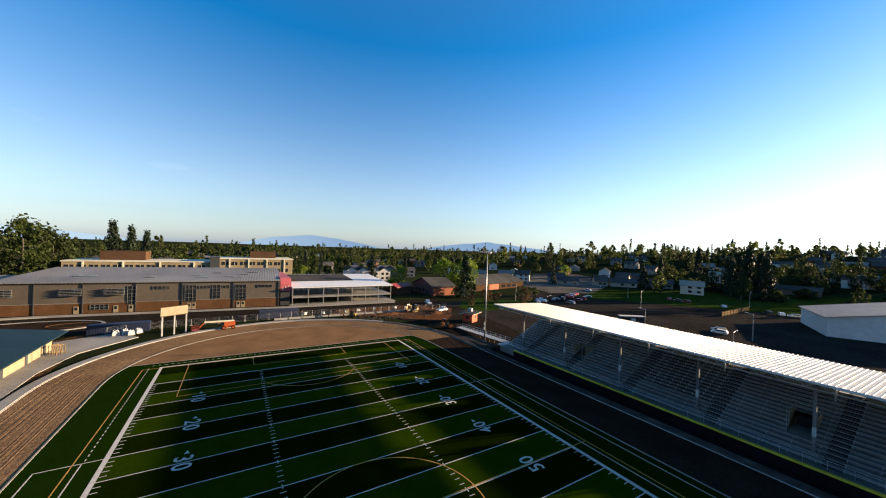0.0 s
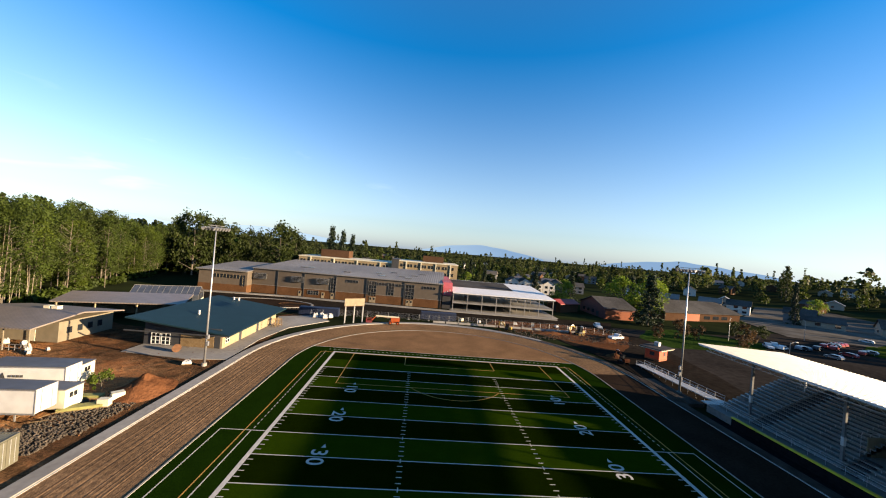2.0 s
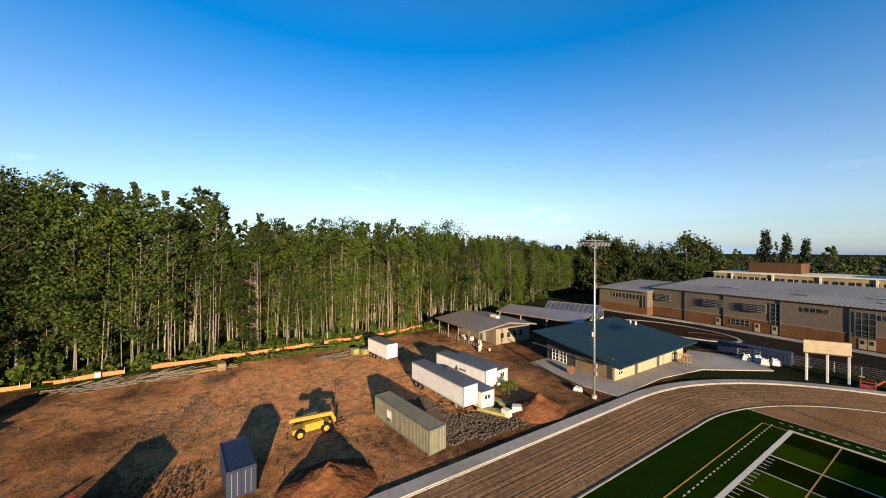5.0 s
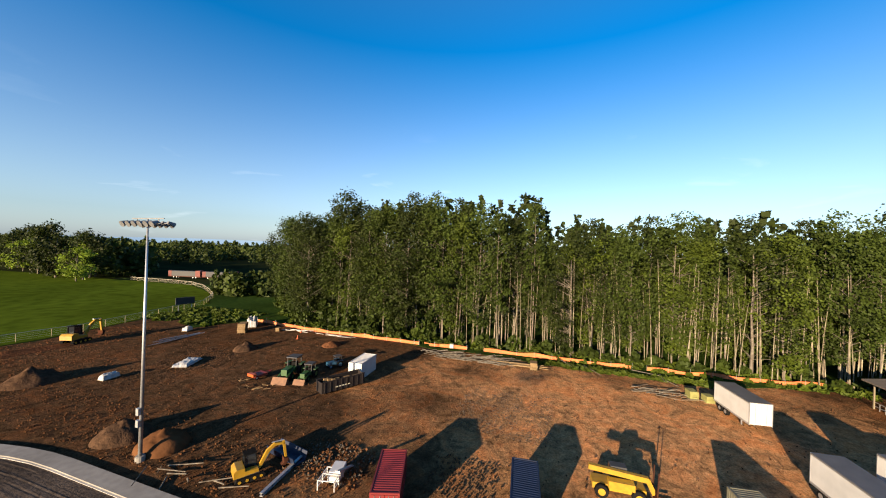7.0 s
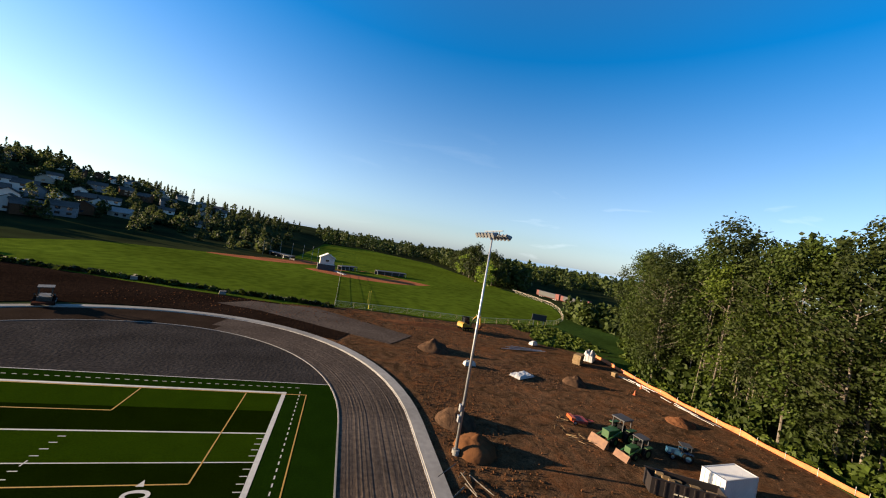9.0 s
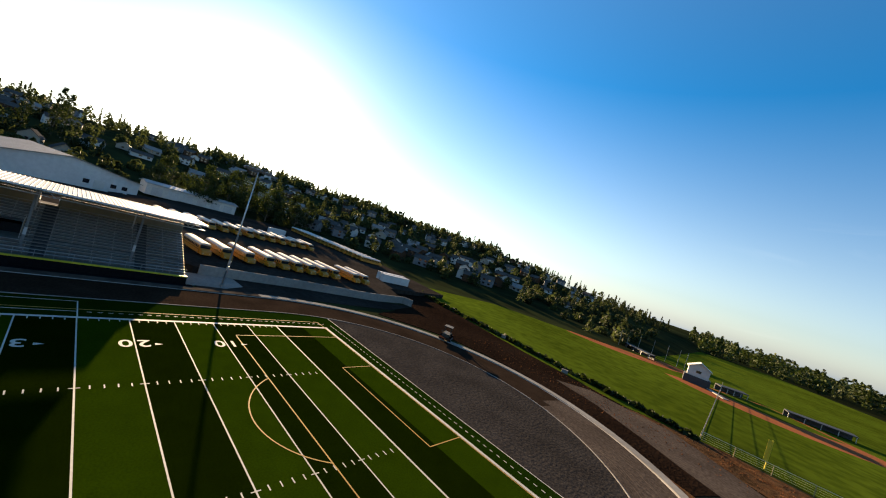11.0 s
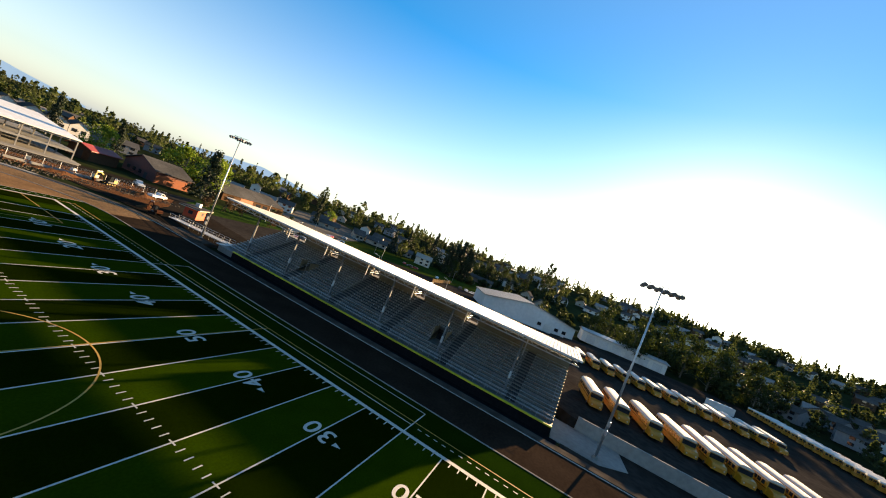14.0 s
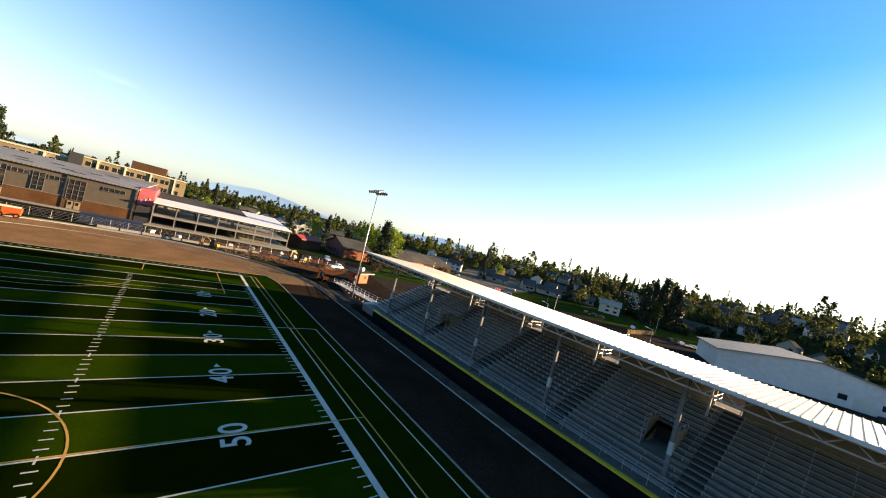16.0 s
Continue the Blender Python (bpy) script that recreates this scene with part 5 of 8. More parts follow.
for u0, u1, z0, z1, c, r in ((31.8, 34.0, 2.6, 8.6, 2, 5), (47.2, 50.4, 2.8, 8.7, 3, 4), (55.2, 57.6, 3.6, 8.6, 2, 4), (62.2, 65.8, 2.8, 8.6, 3, 4),
                             (38.3, 43.0, 7.3, 8.4, 4, 1), (51.2, 54.6, 7.3, 8.4, 3, 1), (58.2, 61.4, 7.3, 8.4, 3, 1), (69.4, 74.4, 7.3, 8.4, 4, 1), (22.8, 27.2, 1.1, 2.8, 4, 2)):
    school_window(SCHOOL, u0, u1, z0, z1, c, r)
for u in (1.0, 16.0, 26.3):                              # louvred sunshades
    school_window(SCHOOL, u, u + 4.6, 5.7, 8.0, 3, 2)
    for k in range(5):
        bx("sunshade_blade", M_GALV, SCHOOL, u - 0.3, u + 4.9, -0.9, -0.25, 5.9 + k * 0.48, 5.96 + k * 0.48)
for u in (28.4, 19.0, 32.2, 47.8, 49.2, 62.8, 64.3):
    d = bx("door", M_TANLIGHT, SCHOOL, u, u + 1.2, -0.14, -0.06, 0.05, 2.35)
    bx("door_pane", M_GLASS, d, u + 0.3, u + 0.9, -0.17, -0.14, 1.2, 2.1)
for u in (10.2, 21.0, 33.9, 46.4, 61.7, 76.8):
    bx("downpipe", M_DARKSIDING, SCHOOL, u - 0.12, u + 0.12, -0.22, -0.06, 0.1, 9.8)
bx("plinth_line", M_CONCRETE, SCHOOL, 0, SCHOOL_L, -0.1, -0.06, 3.3, 3.42)
for k, (u, v) in enumerate(((14, 12), (17, 13), (34, 9), (47, 14), (53, 20), (58, 9), (63, 15), (66, 22), (50, 7), (61, 6))):
    z = 10.05 + (v + 0.6) * 2.15 / 41.1
    bx("skylight", M_GREENHOUSE, SCHOOL, u, u + 2.8, v, v + 1.5, z, z + 0.25)


def build_school_wing():
    g = thing("school_wing", "low tan and brick wing of the school with a strip window", "school wing")
    bx("wall", M_TAN, g, -93.6, -75.2, 120.0, 150, 3.0, 8.3)
    bx("brick_base", M_BRICKWALL, g, -93.7, -75.2, 119.95, 150, 0, 3.0)
    def roof(b):
        prism(b, [(119.2, 8.3), (119.2, 8.6), (150.6, 10.2), (150.6, 9.9)], -94.4, -75.0)
    one("roof", M_METALROOF, g, roof)
    w = bx("window", M_GLASS, g, -88.2, -78.0, 119.88, 119.94, 5.5, 6.9)
    def fr(b):
        for i in range(9):
            x = -88.2 + 10.2 * i / 8
            box(b, x - 0.05, x + 0.05, 119.84, 119.88, 5.45, 6.95)
    one("frame", M_TANLIGHT, w, fr)
    w2 = bx("window", M_GLASS, g, -77.6, -76.0, 119.88, 119.94, 2.6, 6.9)
    bx("frame", M_TANLIGHT, w2, -76.85, -76.75, 119.84, 119.88, 2.6, 6.9)


build_school_wing()


def build_yellow_school():
    g = thing("classroom_block", "three-storey buff brick classroom block behind the school", "classroom block")
    for x0, x1, zt in ((-76, -24, 13.6), (-20, 14, 15.4)):
        bx("wall", M_YELLOWBRICK, g, x0, x1, 178, 200, 0, zt)
        bx("parapet", M_CREAM, g, x0 - 0.3, x1 + 0.3, 177.7, 200.3, zt, zt + 0.5)
        n = int((x1 - x0) / 4)
        for z in (zt - 3.0, zt - 6.6, zt - 10.2):
            for i in range(n):
                u = x0 + 1.0 + i * (x1 - x0 - 2) / n
                w = bx("window", M_GLASS, g, u, u + 2.7, 177.9, 178.0, z, z + 1.7)
                bx("mullion", M_CREAM, w, u + 1.3, u + 1.4, 177.84, 177.9, z, z + 1.7)
        for i in range(4):
            u = x0 + (x1 - x0) * (i + 0.5) / 4
            bx("pier", M_CREAM, g, u - 0.3, u + 0.3, 177.6, 178.0, 0, zt)
    bx("stair_tower", M_DARKSIDING, g, -24, -20, 177, 190, 0, 16.5)
    bx("plant_room", M_BROWNBRICK, g, -66, -50, 185, 197, 13.6, 18.2, "brown brick plant room")
    bx("plant_room", M_BROWNBRICK, g, -6.5, 6, 186, 197, 15.4, 19.4, "brown brick plant room")


M_BROWNBRICK = material("dark_brown_brick", (0.0786, 0.0454, 0.0272), (0.0605, 0.0333, 0.0206), scale=2, rough=0.9, stain=0.2)
build_yellow_school()


def build_steel_frame():
    g = thing("steel_frame_building", "unfinished steel frame building with a white roof deck", "unfinished building")
    X0, X1, Y0, Y1 = 6.6, 48, 118, 152
    for z in (3.4, 6.9):
        for y in (Y0, Y0 + 11, Y0 + 22, Y1):
            bx("beam", M_STEELGREY, g, X0, X1, y - 0.15, y + 0.15, z - 0.5, z)
        for i in range(8):
            x = X0 + (X1 - X0) * i / 7
            bx("beam", M_STEELGREY, g, x - 0.12, x + 0.12, Y0 + 0.16, Y1 - 0.16, z - 0.45, z - 0.05)
    for i in range(8):
        x = X0 + (X1 - X0) * i / 7
        for y in (Y0, Y0 + 11, Y0 + 22, Y1):
            bx("column", M_STEELGREY, g, x - 0.14, x + 0.14, y - 0.14, y + 0.14, 0, 6.4)
    one("floor_deck", M_STEELGREY, g, lambda b: box(b, X0, X1, Y0, Y1, 3.42, 3.55))
    def roof(b):
        prism(b, [(Y0 - 0.8, 6.95), (Y0 - 0.8, 7.25), (Y1, 9.6), (Y1, 9.3)], X0 - 0.3, X1 + 0.6)
    one("roof_deck", M_DECKWHITE, g, roof, "white roof deck")
    def dark(b):
        prism(b, [(Y0 + 13, 8.25), (Y0 + 13, 8.31), (Y1 - 1, 9.63), (Y1 - 1, 9.57)], X0, X0 + 28)
    one("roof_membrane", M_GREYROOF, g, dark, "dark grey roof membrane")
    for k in range(22):                                  # joists under the roof edge
        x = X0 + (X1 - X0) * k / 21
        bx("joist", M_STEELGREY, g, x - 0.05, x + 0.05, Y0 - 0.6, Y0 + 10, 6.55, 6.9)
    bx("slab", M_CONCRETE, g, X0 - 1, X1 + 2, Y0 - 1.5, Y1, -0.2, 0.12)
    h = thing("link_corridor", "link corridor wrapped in red membrane beside the steel frame", "corridor")
    def pink(b):
        prism(b, [(119.5, 5.6), (119.5, 8.6), (121.5, 10.6), (150, 10.9), (150, 5.6)], 2.3, 6.2)
    one("membrane_wall", M_PINK, h, pink)
    # solid dark block in place of the shaded corridor mouth
    bx("opening", M_DARK, h, 2.4, 6.1, 119.7, 121, 0.1, 5.6)
    for k in range(3):
        bx("membrane_stripe", M_HOUSEWHITE, h, 3.0 + k, 3.35 + k, 119.42, 119.5, 6.2 + 0.6 * k, 7.0 + 0.5 * k)


build_steel_frame()


# ---- clubhouse details ----
def clubhouse_details():
    g = bpy.data.objects["clubhouse"]
    bx("cladding", M_WOOD, g, -54.0, -47.6, 51.52, 51.58, 0.1, 2.5, "orange-brown timber cladding")
    for x in (-59.5, -57.6):
        w = bx("window", M_GLASS, g, x, x + 1.6, 51.5, 51.56, 0.3, 2.4)
        def fr(b, x=x):
            for i in range(3):
                box(b, x + 0.8 * i - 0.06, x + 0.8 * i + 0.06, 51.42, 51.5, 0.25, 2.45)
            for j in range(4):
                box(b, x, x + 1.6, 51.43, 51.49, 0.25 + 0.73 * j - 0.05, 0.25 + 0.73 * j + 0.05)
        one("frame", M_WHITEMETAL, w, fr)
    bx("gable", M_DARKSIDING, g, -61, -46.4, 51.7, 51.9, 3.2, 3.9)
    def gable(b):
        prism(b, [(-61, 3.2), (-46.2, 3.05), (-46.2, 3.2), (-61, 5.2)], 51.62, 52.0, "y")
    one("gable_wall", M_DARKSIDING, g, gable)
    def gable2(b):
        prism(b, [(-61, 3.2), (-46.2, 3.05), (-46.2, 3.2), (-61, 5.2)], 76.6, 77.0, "y")
    one("gable_wall", M_DARKSIDING, g, gable2)
    bx("back_wall", M_DARKSIDING, g, -60.96, -60.6, 52, 76.6, 3.2, 5.1)
    w = bx("window", M_GLASS, g, -46.0, -45.94, 52.6, 54.0, 0.9, 2.3)
    def fr(b):
        for i in range(3):
            box(b, -45.94, -45.88, 52.6 + 0.7 * i - 0.05, 52.6 + 0.7 * i + 0.05, 0.85, 2.35)
        for j in range(3):
            box(b, -45.93, -45.89, 52.6, 54.0, 0.9 + 0.7 * j - 0.05, 0.9 + 0.7 * j + 0.05)
    one("frame", M_WHITEMETAL, w, fr)
    for y in (58, 66, 73):
        bx("door", M_DARKSIDING, g, -46.0, -45.95, y, y + 1.0, 0.05, 2.1)
    for y, x in ((60.0, -56.0), (79.0, -58.5), (79.0, -57.2)):
        one("roof_vent", M_GALV, g, lambda b, x=x, y=y: cyl(b, (x, y, 4.4), (x, y, 5.6), 0.28, 0.28, 10))
    bx("fascia", M_DARKSIDING, g, -63.5, -43.8, 49.74, 49.8, 2.95, 3.2)
    t = thing("concrete_apron", "pale concrete slab round the field house", "slab")
    def slabf(b):
        slab(b, [(-61, 46.5), (-48, 45.0), (-42.0, 46.0), (-42.4, 60), (-40.5, 72), (-33, 83), (-38, 90), (-48, 84), (-46, 77), (-46, 51.6), (-61, 51.6)], -0.1, 0.06)
    tagged(t, kind="structure")
    one("slab", M_CONCRETE, t, slabf)


clubhouse_details()


# ---- portable classrooms, canopy and glasshouse ----
def build_portables():
    g = thing("portable_classroom", "tan portable classroom under a ribbed brown gable roof", "portable classroom")
    A, B, C, D = (-92.4, 43.3), (-73.0, 42.6), (-73.0, 61.2), (-91.5, 61.2)
    bx("wall", M_TANSHADE, g, -80, -74.4, 49.0, 60.4, 0, 3.8)
    bx("wall", M_TANSHADE, g, -90.5, -80, 49.2, 60.4, 0, 3.8)
    for y in (50.5, 52.6, 54.7, 56.8):
        bx("window", M_GLASS, g, -74.4, -74.34, y, y + 1.0, 1.4, 2.6)
    bx("door", M_CREAM, g, -79.4, -78.4, 48.93, 49.0, 0.05, 2.2)
    for x in (-91.5, -87, -82.5, -78, -73.8):
        bx("post", M_TANSHADE, g, x, x + 0.16, 43.4, 43.56, 0, 3.8)
    def rail(b):
        for z in (0.5, 1.1):
            bar(b, (-91.5, 43.5, z), (-73.8, 43.5, z), 0.07)
        for k in range(19):
            bar(b, (-91.4 + k * 0.97, 43.5, 0), (-91.4 + k * 0.97, 43.5, 1.1), 0.06)
    one("railing", M_GALV, g, rail)
    def roof(b):
        prism(b, [(42.7, 3.9), (42.7, 4.12), (52.0, 5.4), (61.4, 4.12), (61.4, 3.9), (52.0, 5.15)], -92.6, -72.9)
    one("roof", M_BROWNROOF, g, roof, "ribbed brown metal roof")
    for x, y in ((-82, 53.5), (-80.5, 53.5)):
        bx("roof_unit", M_CREAM, g, x, x + 1.1, y, y + 1.1, 4.9, 5.7)
    c = thing("covered_walkway", "long ribbed brown roof of an open covered play area", "canopy")
    def croof(b):
        m = pose(-91.5, 64, 0, 0, 0, 17)
        vs = []
        for x, y, z in ((0, 0, 4.3), (26, -1, 4.3), (25, 10, 5.2), (-1, 10, 5.2)):
            vs.append(m @ Vector((x, y, z)))
        hi = [b.verts.new(v) for v in vs]
        lo = [b.verts.new(v - Vector((0, 0, 0.25))) for v in vs]
        b.faces.new(hi)
        b.faces.new(lo[::-1])
        for i in range(4):
            b.faces.new((lo[i], lo[(i + 1) % 4], hi[(i + 1) % 4], hi[i]))
    one("roof", M_BROWNROOF, c, croof)
    m = pose(-91.5, 64, 0, 0, 0, 17)
    for x in (1, 8, 16, 24):
        for y in (0.5, 9):
            p = m @ Vector((x, y, 0))
            bx("post", M_TANLIGHT, c, p.x - 0.12, p.x + 0.12, p.y - 0.12, p.y + 0.12, 0, 4.2)
    p = m @ Vector((12, 9.4, 0))
    one("back_wall", M_TANSHADE, c, lambda b: box(b, 0, 25, 8.6, 9.0, 0, 4.3, m))
    k = thing("glasshouse", "school glasshouse with pitched panes on a cream base", "glasshouse", pose(-92, 86, 0, 0, 0, 22))
    bx("base_wall", M_CREAM, k, 0, 17, 0, 9, 0, 1.0)
    def panes(b):
        prism(b, [(0.0, 1.0), (0.0, 2.8), (4.5, 5.0), (9.0, 2.8), (9.0, 1.0)], 0.05, 16.95)
    one("pane", M_GREENHOUSE, k, panes)
    def ribs(b):
        for i in range(12):
            x = 17 * i / 11
            for a, c2 in (((0.0, 2.82), (4.5, 5.04)), ((9.0, 2.82), (4.5, 5.04)), ((-0.03, 1.0), (-0.03, 2.85)), ((9.03, 1.0), (9.03, 2.85))):
                bar(b, (x, a[0], a[1]), (x, c2[0], c2[1]), 0.06)
        bar(b, (0, 4.5, 5.06), (17, 4.5, 5.06), 0.1)
    one("glazing_bar", M_STEELGREY, k, ribs)


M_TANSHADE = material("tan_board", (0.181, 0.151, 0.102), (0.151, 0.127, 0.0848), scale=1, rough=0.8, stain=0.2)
build_portables()


# ---- plaza between school and track ----
def build_plaza():
    bm = bmesh.new()
    slab(bm, wobble([(-46, 92), (-24, 96), (20, 98), (58, 92), (72, 116), (4, 116), (-75, 122), (-98, 118), (-92, 100), (-64, 84), (-62, 78)], 6, 0.4, 3), -0.15, -0.02)
    setting("service_road", bm, M_ROADDIRT, "dark unfinished service road in front of the school", "road")
    bm = bmesh.new()
    for (x0, y0), (x1, y1) in (((-93, 118), (-60, 119.5)), ((-60, 119.5), (2, 114.5)), ((2, 114.5), (48, 113.5))):
        bar(bm, (x0, y0, 0.15), (x1, y1, 0.15), 2.4, 0.3)
    setting("school_pavement", bm, M_CONCRETE, "pale concrete pavement along the school front", "pavement")
    bm = bmesh.new()
    pts = [(-60 + 15 * math.cos(radians(a)), 104 + 7.5 * math.sin(radians(a))) for a in range(0, 360, 9)]
    slab(bm, pts, -0.1, 0.03)
    setting("small_track", bm, M_ASPHALT, "dark asphalt turning circle with a kerb", "asphalt")
    bm = bmesh.new()
    ring(bm, pts, [(-60 + 15.8 * math.cos(radians(a)), 104 + 8.2 * math.sin(radians(a))) for a in range(0, 360, 9)], 0.15, 0.2)
    setting("turning_circle_kerb", bm, M_CONCRETE, "pale kerb round the turning circle", "kerb")
    bm = bmesh.new()
    pts = [(-50 + 6 * math.cos(radians(a)), 104 + 3.2 * math.sin(radians(a))) for a in range(0, 360, 12)]
    ring(bm, [(-50 + 5.7 * math.cos(radians(a)), 104 + 2.9 * math.sin(radians(a))) for a in range(0, 360, 12)], pts, 0.1, 0.1)
    setting("planter_kerb", bm, M_BRICKWALL, "low reddish kerb ring", "kerb")
    bm = bmesh.new()
    slab(bm, wobble([(14, 93), (30, 88.5), (40, 78), (50, 72), (57, 80), (64, 92), (52, 104), (22, 103)], 3, 1.2, 6), -0.1, 0.03)
    setting("red_soil_patch", bm, M_REDDIRT, "turned reddish soil on the building site", "soil")

    bm = bmesh.new()
    slab(bm, wobble([(43, 39), (60, 38), (64, 60), (70, 92), (60, 96), (50, 92), (34, 88), (38, 74), (41.6, 60)], 3, 0.8, 16), -0.12, 0.0)
    setting("stand_forecourt", bm, M_ROADDIRT, "dark compacted ground round the kiosk and ramp", "ground")


M_ROADDIRT = material("compacted_road_base", (0.0241, 0.0196, 0.0152), (0.0152, 0.0122, 0.00941), scale=0.8, rough=0.95, bump=0.05, stain=0.35)
build_plaza()


def build_sign():
    g = thing("signboard", "brown signboard on three white posts beside the track", "signboard")
    for x, y in ((-28.4, 82.2), (-26.1, 83.6), (-23.8, 85.0)):
        bx("post", M_WHITEMETAL, g, x - 0.14, x + 0.14, y - 0.14, y + 0.14, -0.1, 5.4)
    m = pose(-28.6, 82.0, 0, 0, 0, 31.5)
    one("panel", M_TANWALL, g, lambda b: box(b, -0.2, 5.9, -0.1, 0.15, 4.9, 7.2, m))
    one("panel_frame", M_BROWNBRICK, g, lambda b: [box(b, -0.3, 6.0, -0.16, 0.2, z, z + 0.15, m) for z in (4.8, 7.15)])


build_sign()


def build_lift():
    g = thing("boom_lift", "orange boom lift with a folded white boom beside the track", "boom lift", pose(-14.2, 85.2, 0, 0, 0, 4))
    for x in (-1.1, 1.1):
        for y in (-1.0, 1.0):
            wheel(g, x, y, 0.48, 0.35, M_ORANGEPLANT)
    bx("chassis", M_ORANGEPLANT, g, -1.5, 1.5, -0.8, 0.8, 0.45, 0.95)
    bx("turret", M_ORANGEPLANT, g, -1.0, 1.6, -0.9, 0.9, 1.0, 2.0)
    one("boom", M_CREAM, g, lambda b: bar(b, (1.4, 0, 2.1), (-5.6, 0, 2.25), 0.4))
    one("arm", M_ORANGEPLANT, g, lambda b: [bar(b, (-5.5, 0, 2.2), (-6.6, 0, 0.9), 0.25), bar(b, (1.0, 0.5, 1.6), (-3.0, 0.5, 1.8), 0.22)])
    def basket(b):
        for z in (0.35, 0.9, 1.4):
            for a, c in (((-8.3, -0.9), (-8.3, 0.9)), ((-6.7, -0.9), (-6.7, 0.9)), ((-8.3, -0.9), (-6.7, -0.9)), ((-8.3, 0.9), (-6.7, 0.9))):
                bar(b, (*a, z), (*c, z), 0.07)
        for x in (-8.3, -6.7):
            for y in (-0.9, 0.9):
                bar(b, (x, y, 0.3), (x, y, 1.4), 0.07)
        box(b, -8.3, -6.7, -0.9, 0.9, 0.28, 0.34)
    one("basket", M_REDPAINT, g, basket)


build_lift()


def build_site_fence():
    g = thing("site_fence", "temporary chain-link site fence with posts and concrete feet", "site fence")
    pts = [(-40, 88), (-30, 92), (-10, 93.5), (10, 95), (38, 95), (62, 92)]
    for (x0, y0), (x1, y1) in zip(pts, pts[1:]):
        n = max(1, int(math.hypot(x1 - x0, y1 - y0) / 3))
        for i in range(n):
            x, y = x0 + (x1 - x0) * i / n, y0 + (y1 - y0) * i / n
            one("post", M_GALV, g, lambda b: cyl(b, (x, y, -0.1), (x, y, 1.9), 0.035, n=5))
            if i % 2 == 0:
                bx("foot", M_CONCRETE, g, x - 0.35, x + 0.35, y - 0.14, y + 0.14, 0, 0.2)
        def wires(b):
            for z in (0.15, 0.5, 0.85, 1.2, 1.55, 1.88):
                cyl(b, (x0, y0, z), (x1, y1, z), 0.014, n=4)
        one("wire", M_GALV, g, wires)
    for x, y, c in ((-44, 89, "blue"), (-6, 96, "blue")):
        t = thing("storage_box", "dark blue storage container beside the site fence", "container", pose(x, y, 0, 0, 0, 3))
        bx("body", M_BLUECON, t, 0, 12, 0, 2.4, 0, 2.4)
        for k in range(24):
            bx("rib", M_BLUECON, t, 0.2 + k * 0.49, 0.4 + k * 0.49, -0.04, 0, 0.1, 2.3)
    rnd = random.Random(3)
    for x, y in ((-38, 86.5), (-36.5, 87.2), (-35, 86), (-33.8, 87.6)):
        bundle("wrapped_pallet", "pallet of goods wrapped in white plastic", M_TARP, x, y, 1.5, 1.2, 1.3, rnd.uniform(0, 60))
    for k, (x, y) in enumerate(((14, 97), (22, 96.5), (27, 98), (33, 97.5), (42, 98.6), (46, 97), (52, 100), (8, 97.5))):
        bundle("material_stack", "small pallet of pale building blocks", M_CREAM if k % 2 else M_TARP, x, y, 1.3, 1.0, 0.8, rnd.uniform(0, 90))
    b2 = thing("concrete_barrier", "row of low concrete barriers on the site", "barrier")
    for k in range(12):
        x = -2 + k * 4.2
        one("block", M_CONCRETE, b2, lambda b: prism(b, [(91.6, 0), (91.75, 0.6), (92.05, 0.6), (92.2, 0)], x, x + 3.9))


def bundle(name, label, mat, x, y, sx, sy, h, rot=0.0, cat="pallet"):
    """A wrapped or stacked load on a pallet, with uneven sides."""
    g = thing(name, label, cat, pose(x, y, 0, 0, 0, rot))
    rnd = random.Random(int(x * 31 + y * 17))
    def pal(b):
        for k in range(4):
            box(b, -sx / 2, sx / 2, -sy / 2 + k * sy / 3.4, -sy / 2 + k * sy / 3.4 + 0.1, 0, 0.12)
        box(b, -sx / 2, sx / 2, -sy / 2, sy / 2, 0.12, 0.15)
    one("pallet", M_WOOD, g, pal)
    def load(b):
        n = 1 if mat is M_TARP or mat is M_HOUSEWHITE else max(1, min(5, int(h / 0.35)))
        for j in range(n):
            i = rnd.uniform(-0.06, 0.06)
            box(b, -sx / 2 + 0.05 + i, sx / 2 - 0.05 + i, -sy / 2 + 0.04 - i, sy / 2 - 0.04 - i, 0.15 + j * h / n, 0.15 + (j + 1) * h / n - 0.02)
    def lumps(b):                                         # slack plastic over uneven goods
        n, rows = 12, []
        for i in range(n + 1):
            u = 2 * i / n - 1
            rows.append([])
            for j in range(n + 1):
                v = 2 * j / n - 1
                k = noise.noise(Vector((u * 2.3 + x, v * 2.3 + y, 1))) * 0.35 + noise.noise(Vector((u * 6 + y, v * 6 + x, 4))) * 0.12
                z = 0.15 + h * (1 - max(abs(u), abs(v)) ** 7) * (0.82 + k)
                rows[-1].append(b.verts.new((u * sx / 2 * (1 + k * 0.2), v * sy / 2 * (1 + k * 0.2), z)))
        for i in range(n):
            for j in range(n):
                b.faces.new((rows[i][j], rows[i + 1][j], rows[i + 1][j + 1], rows[i][j + 1]))
    one("load", mat, g, lumps if mat is M_TARP else load)
    return g


build_site_fence()


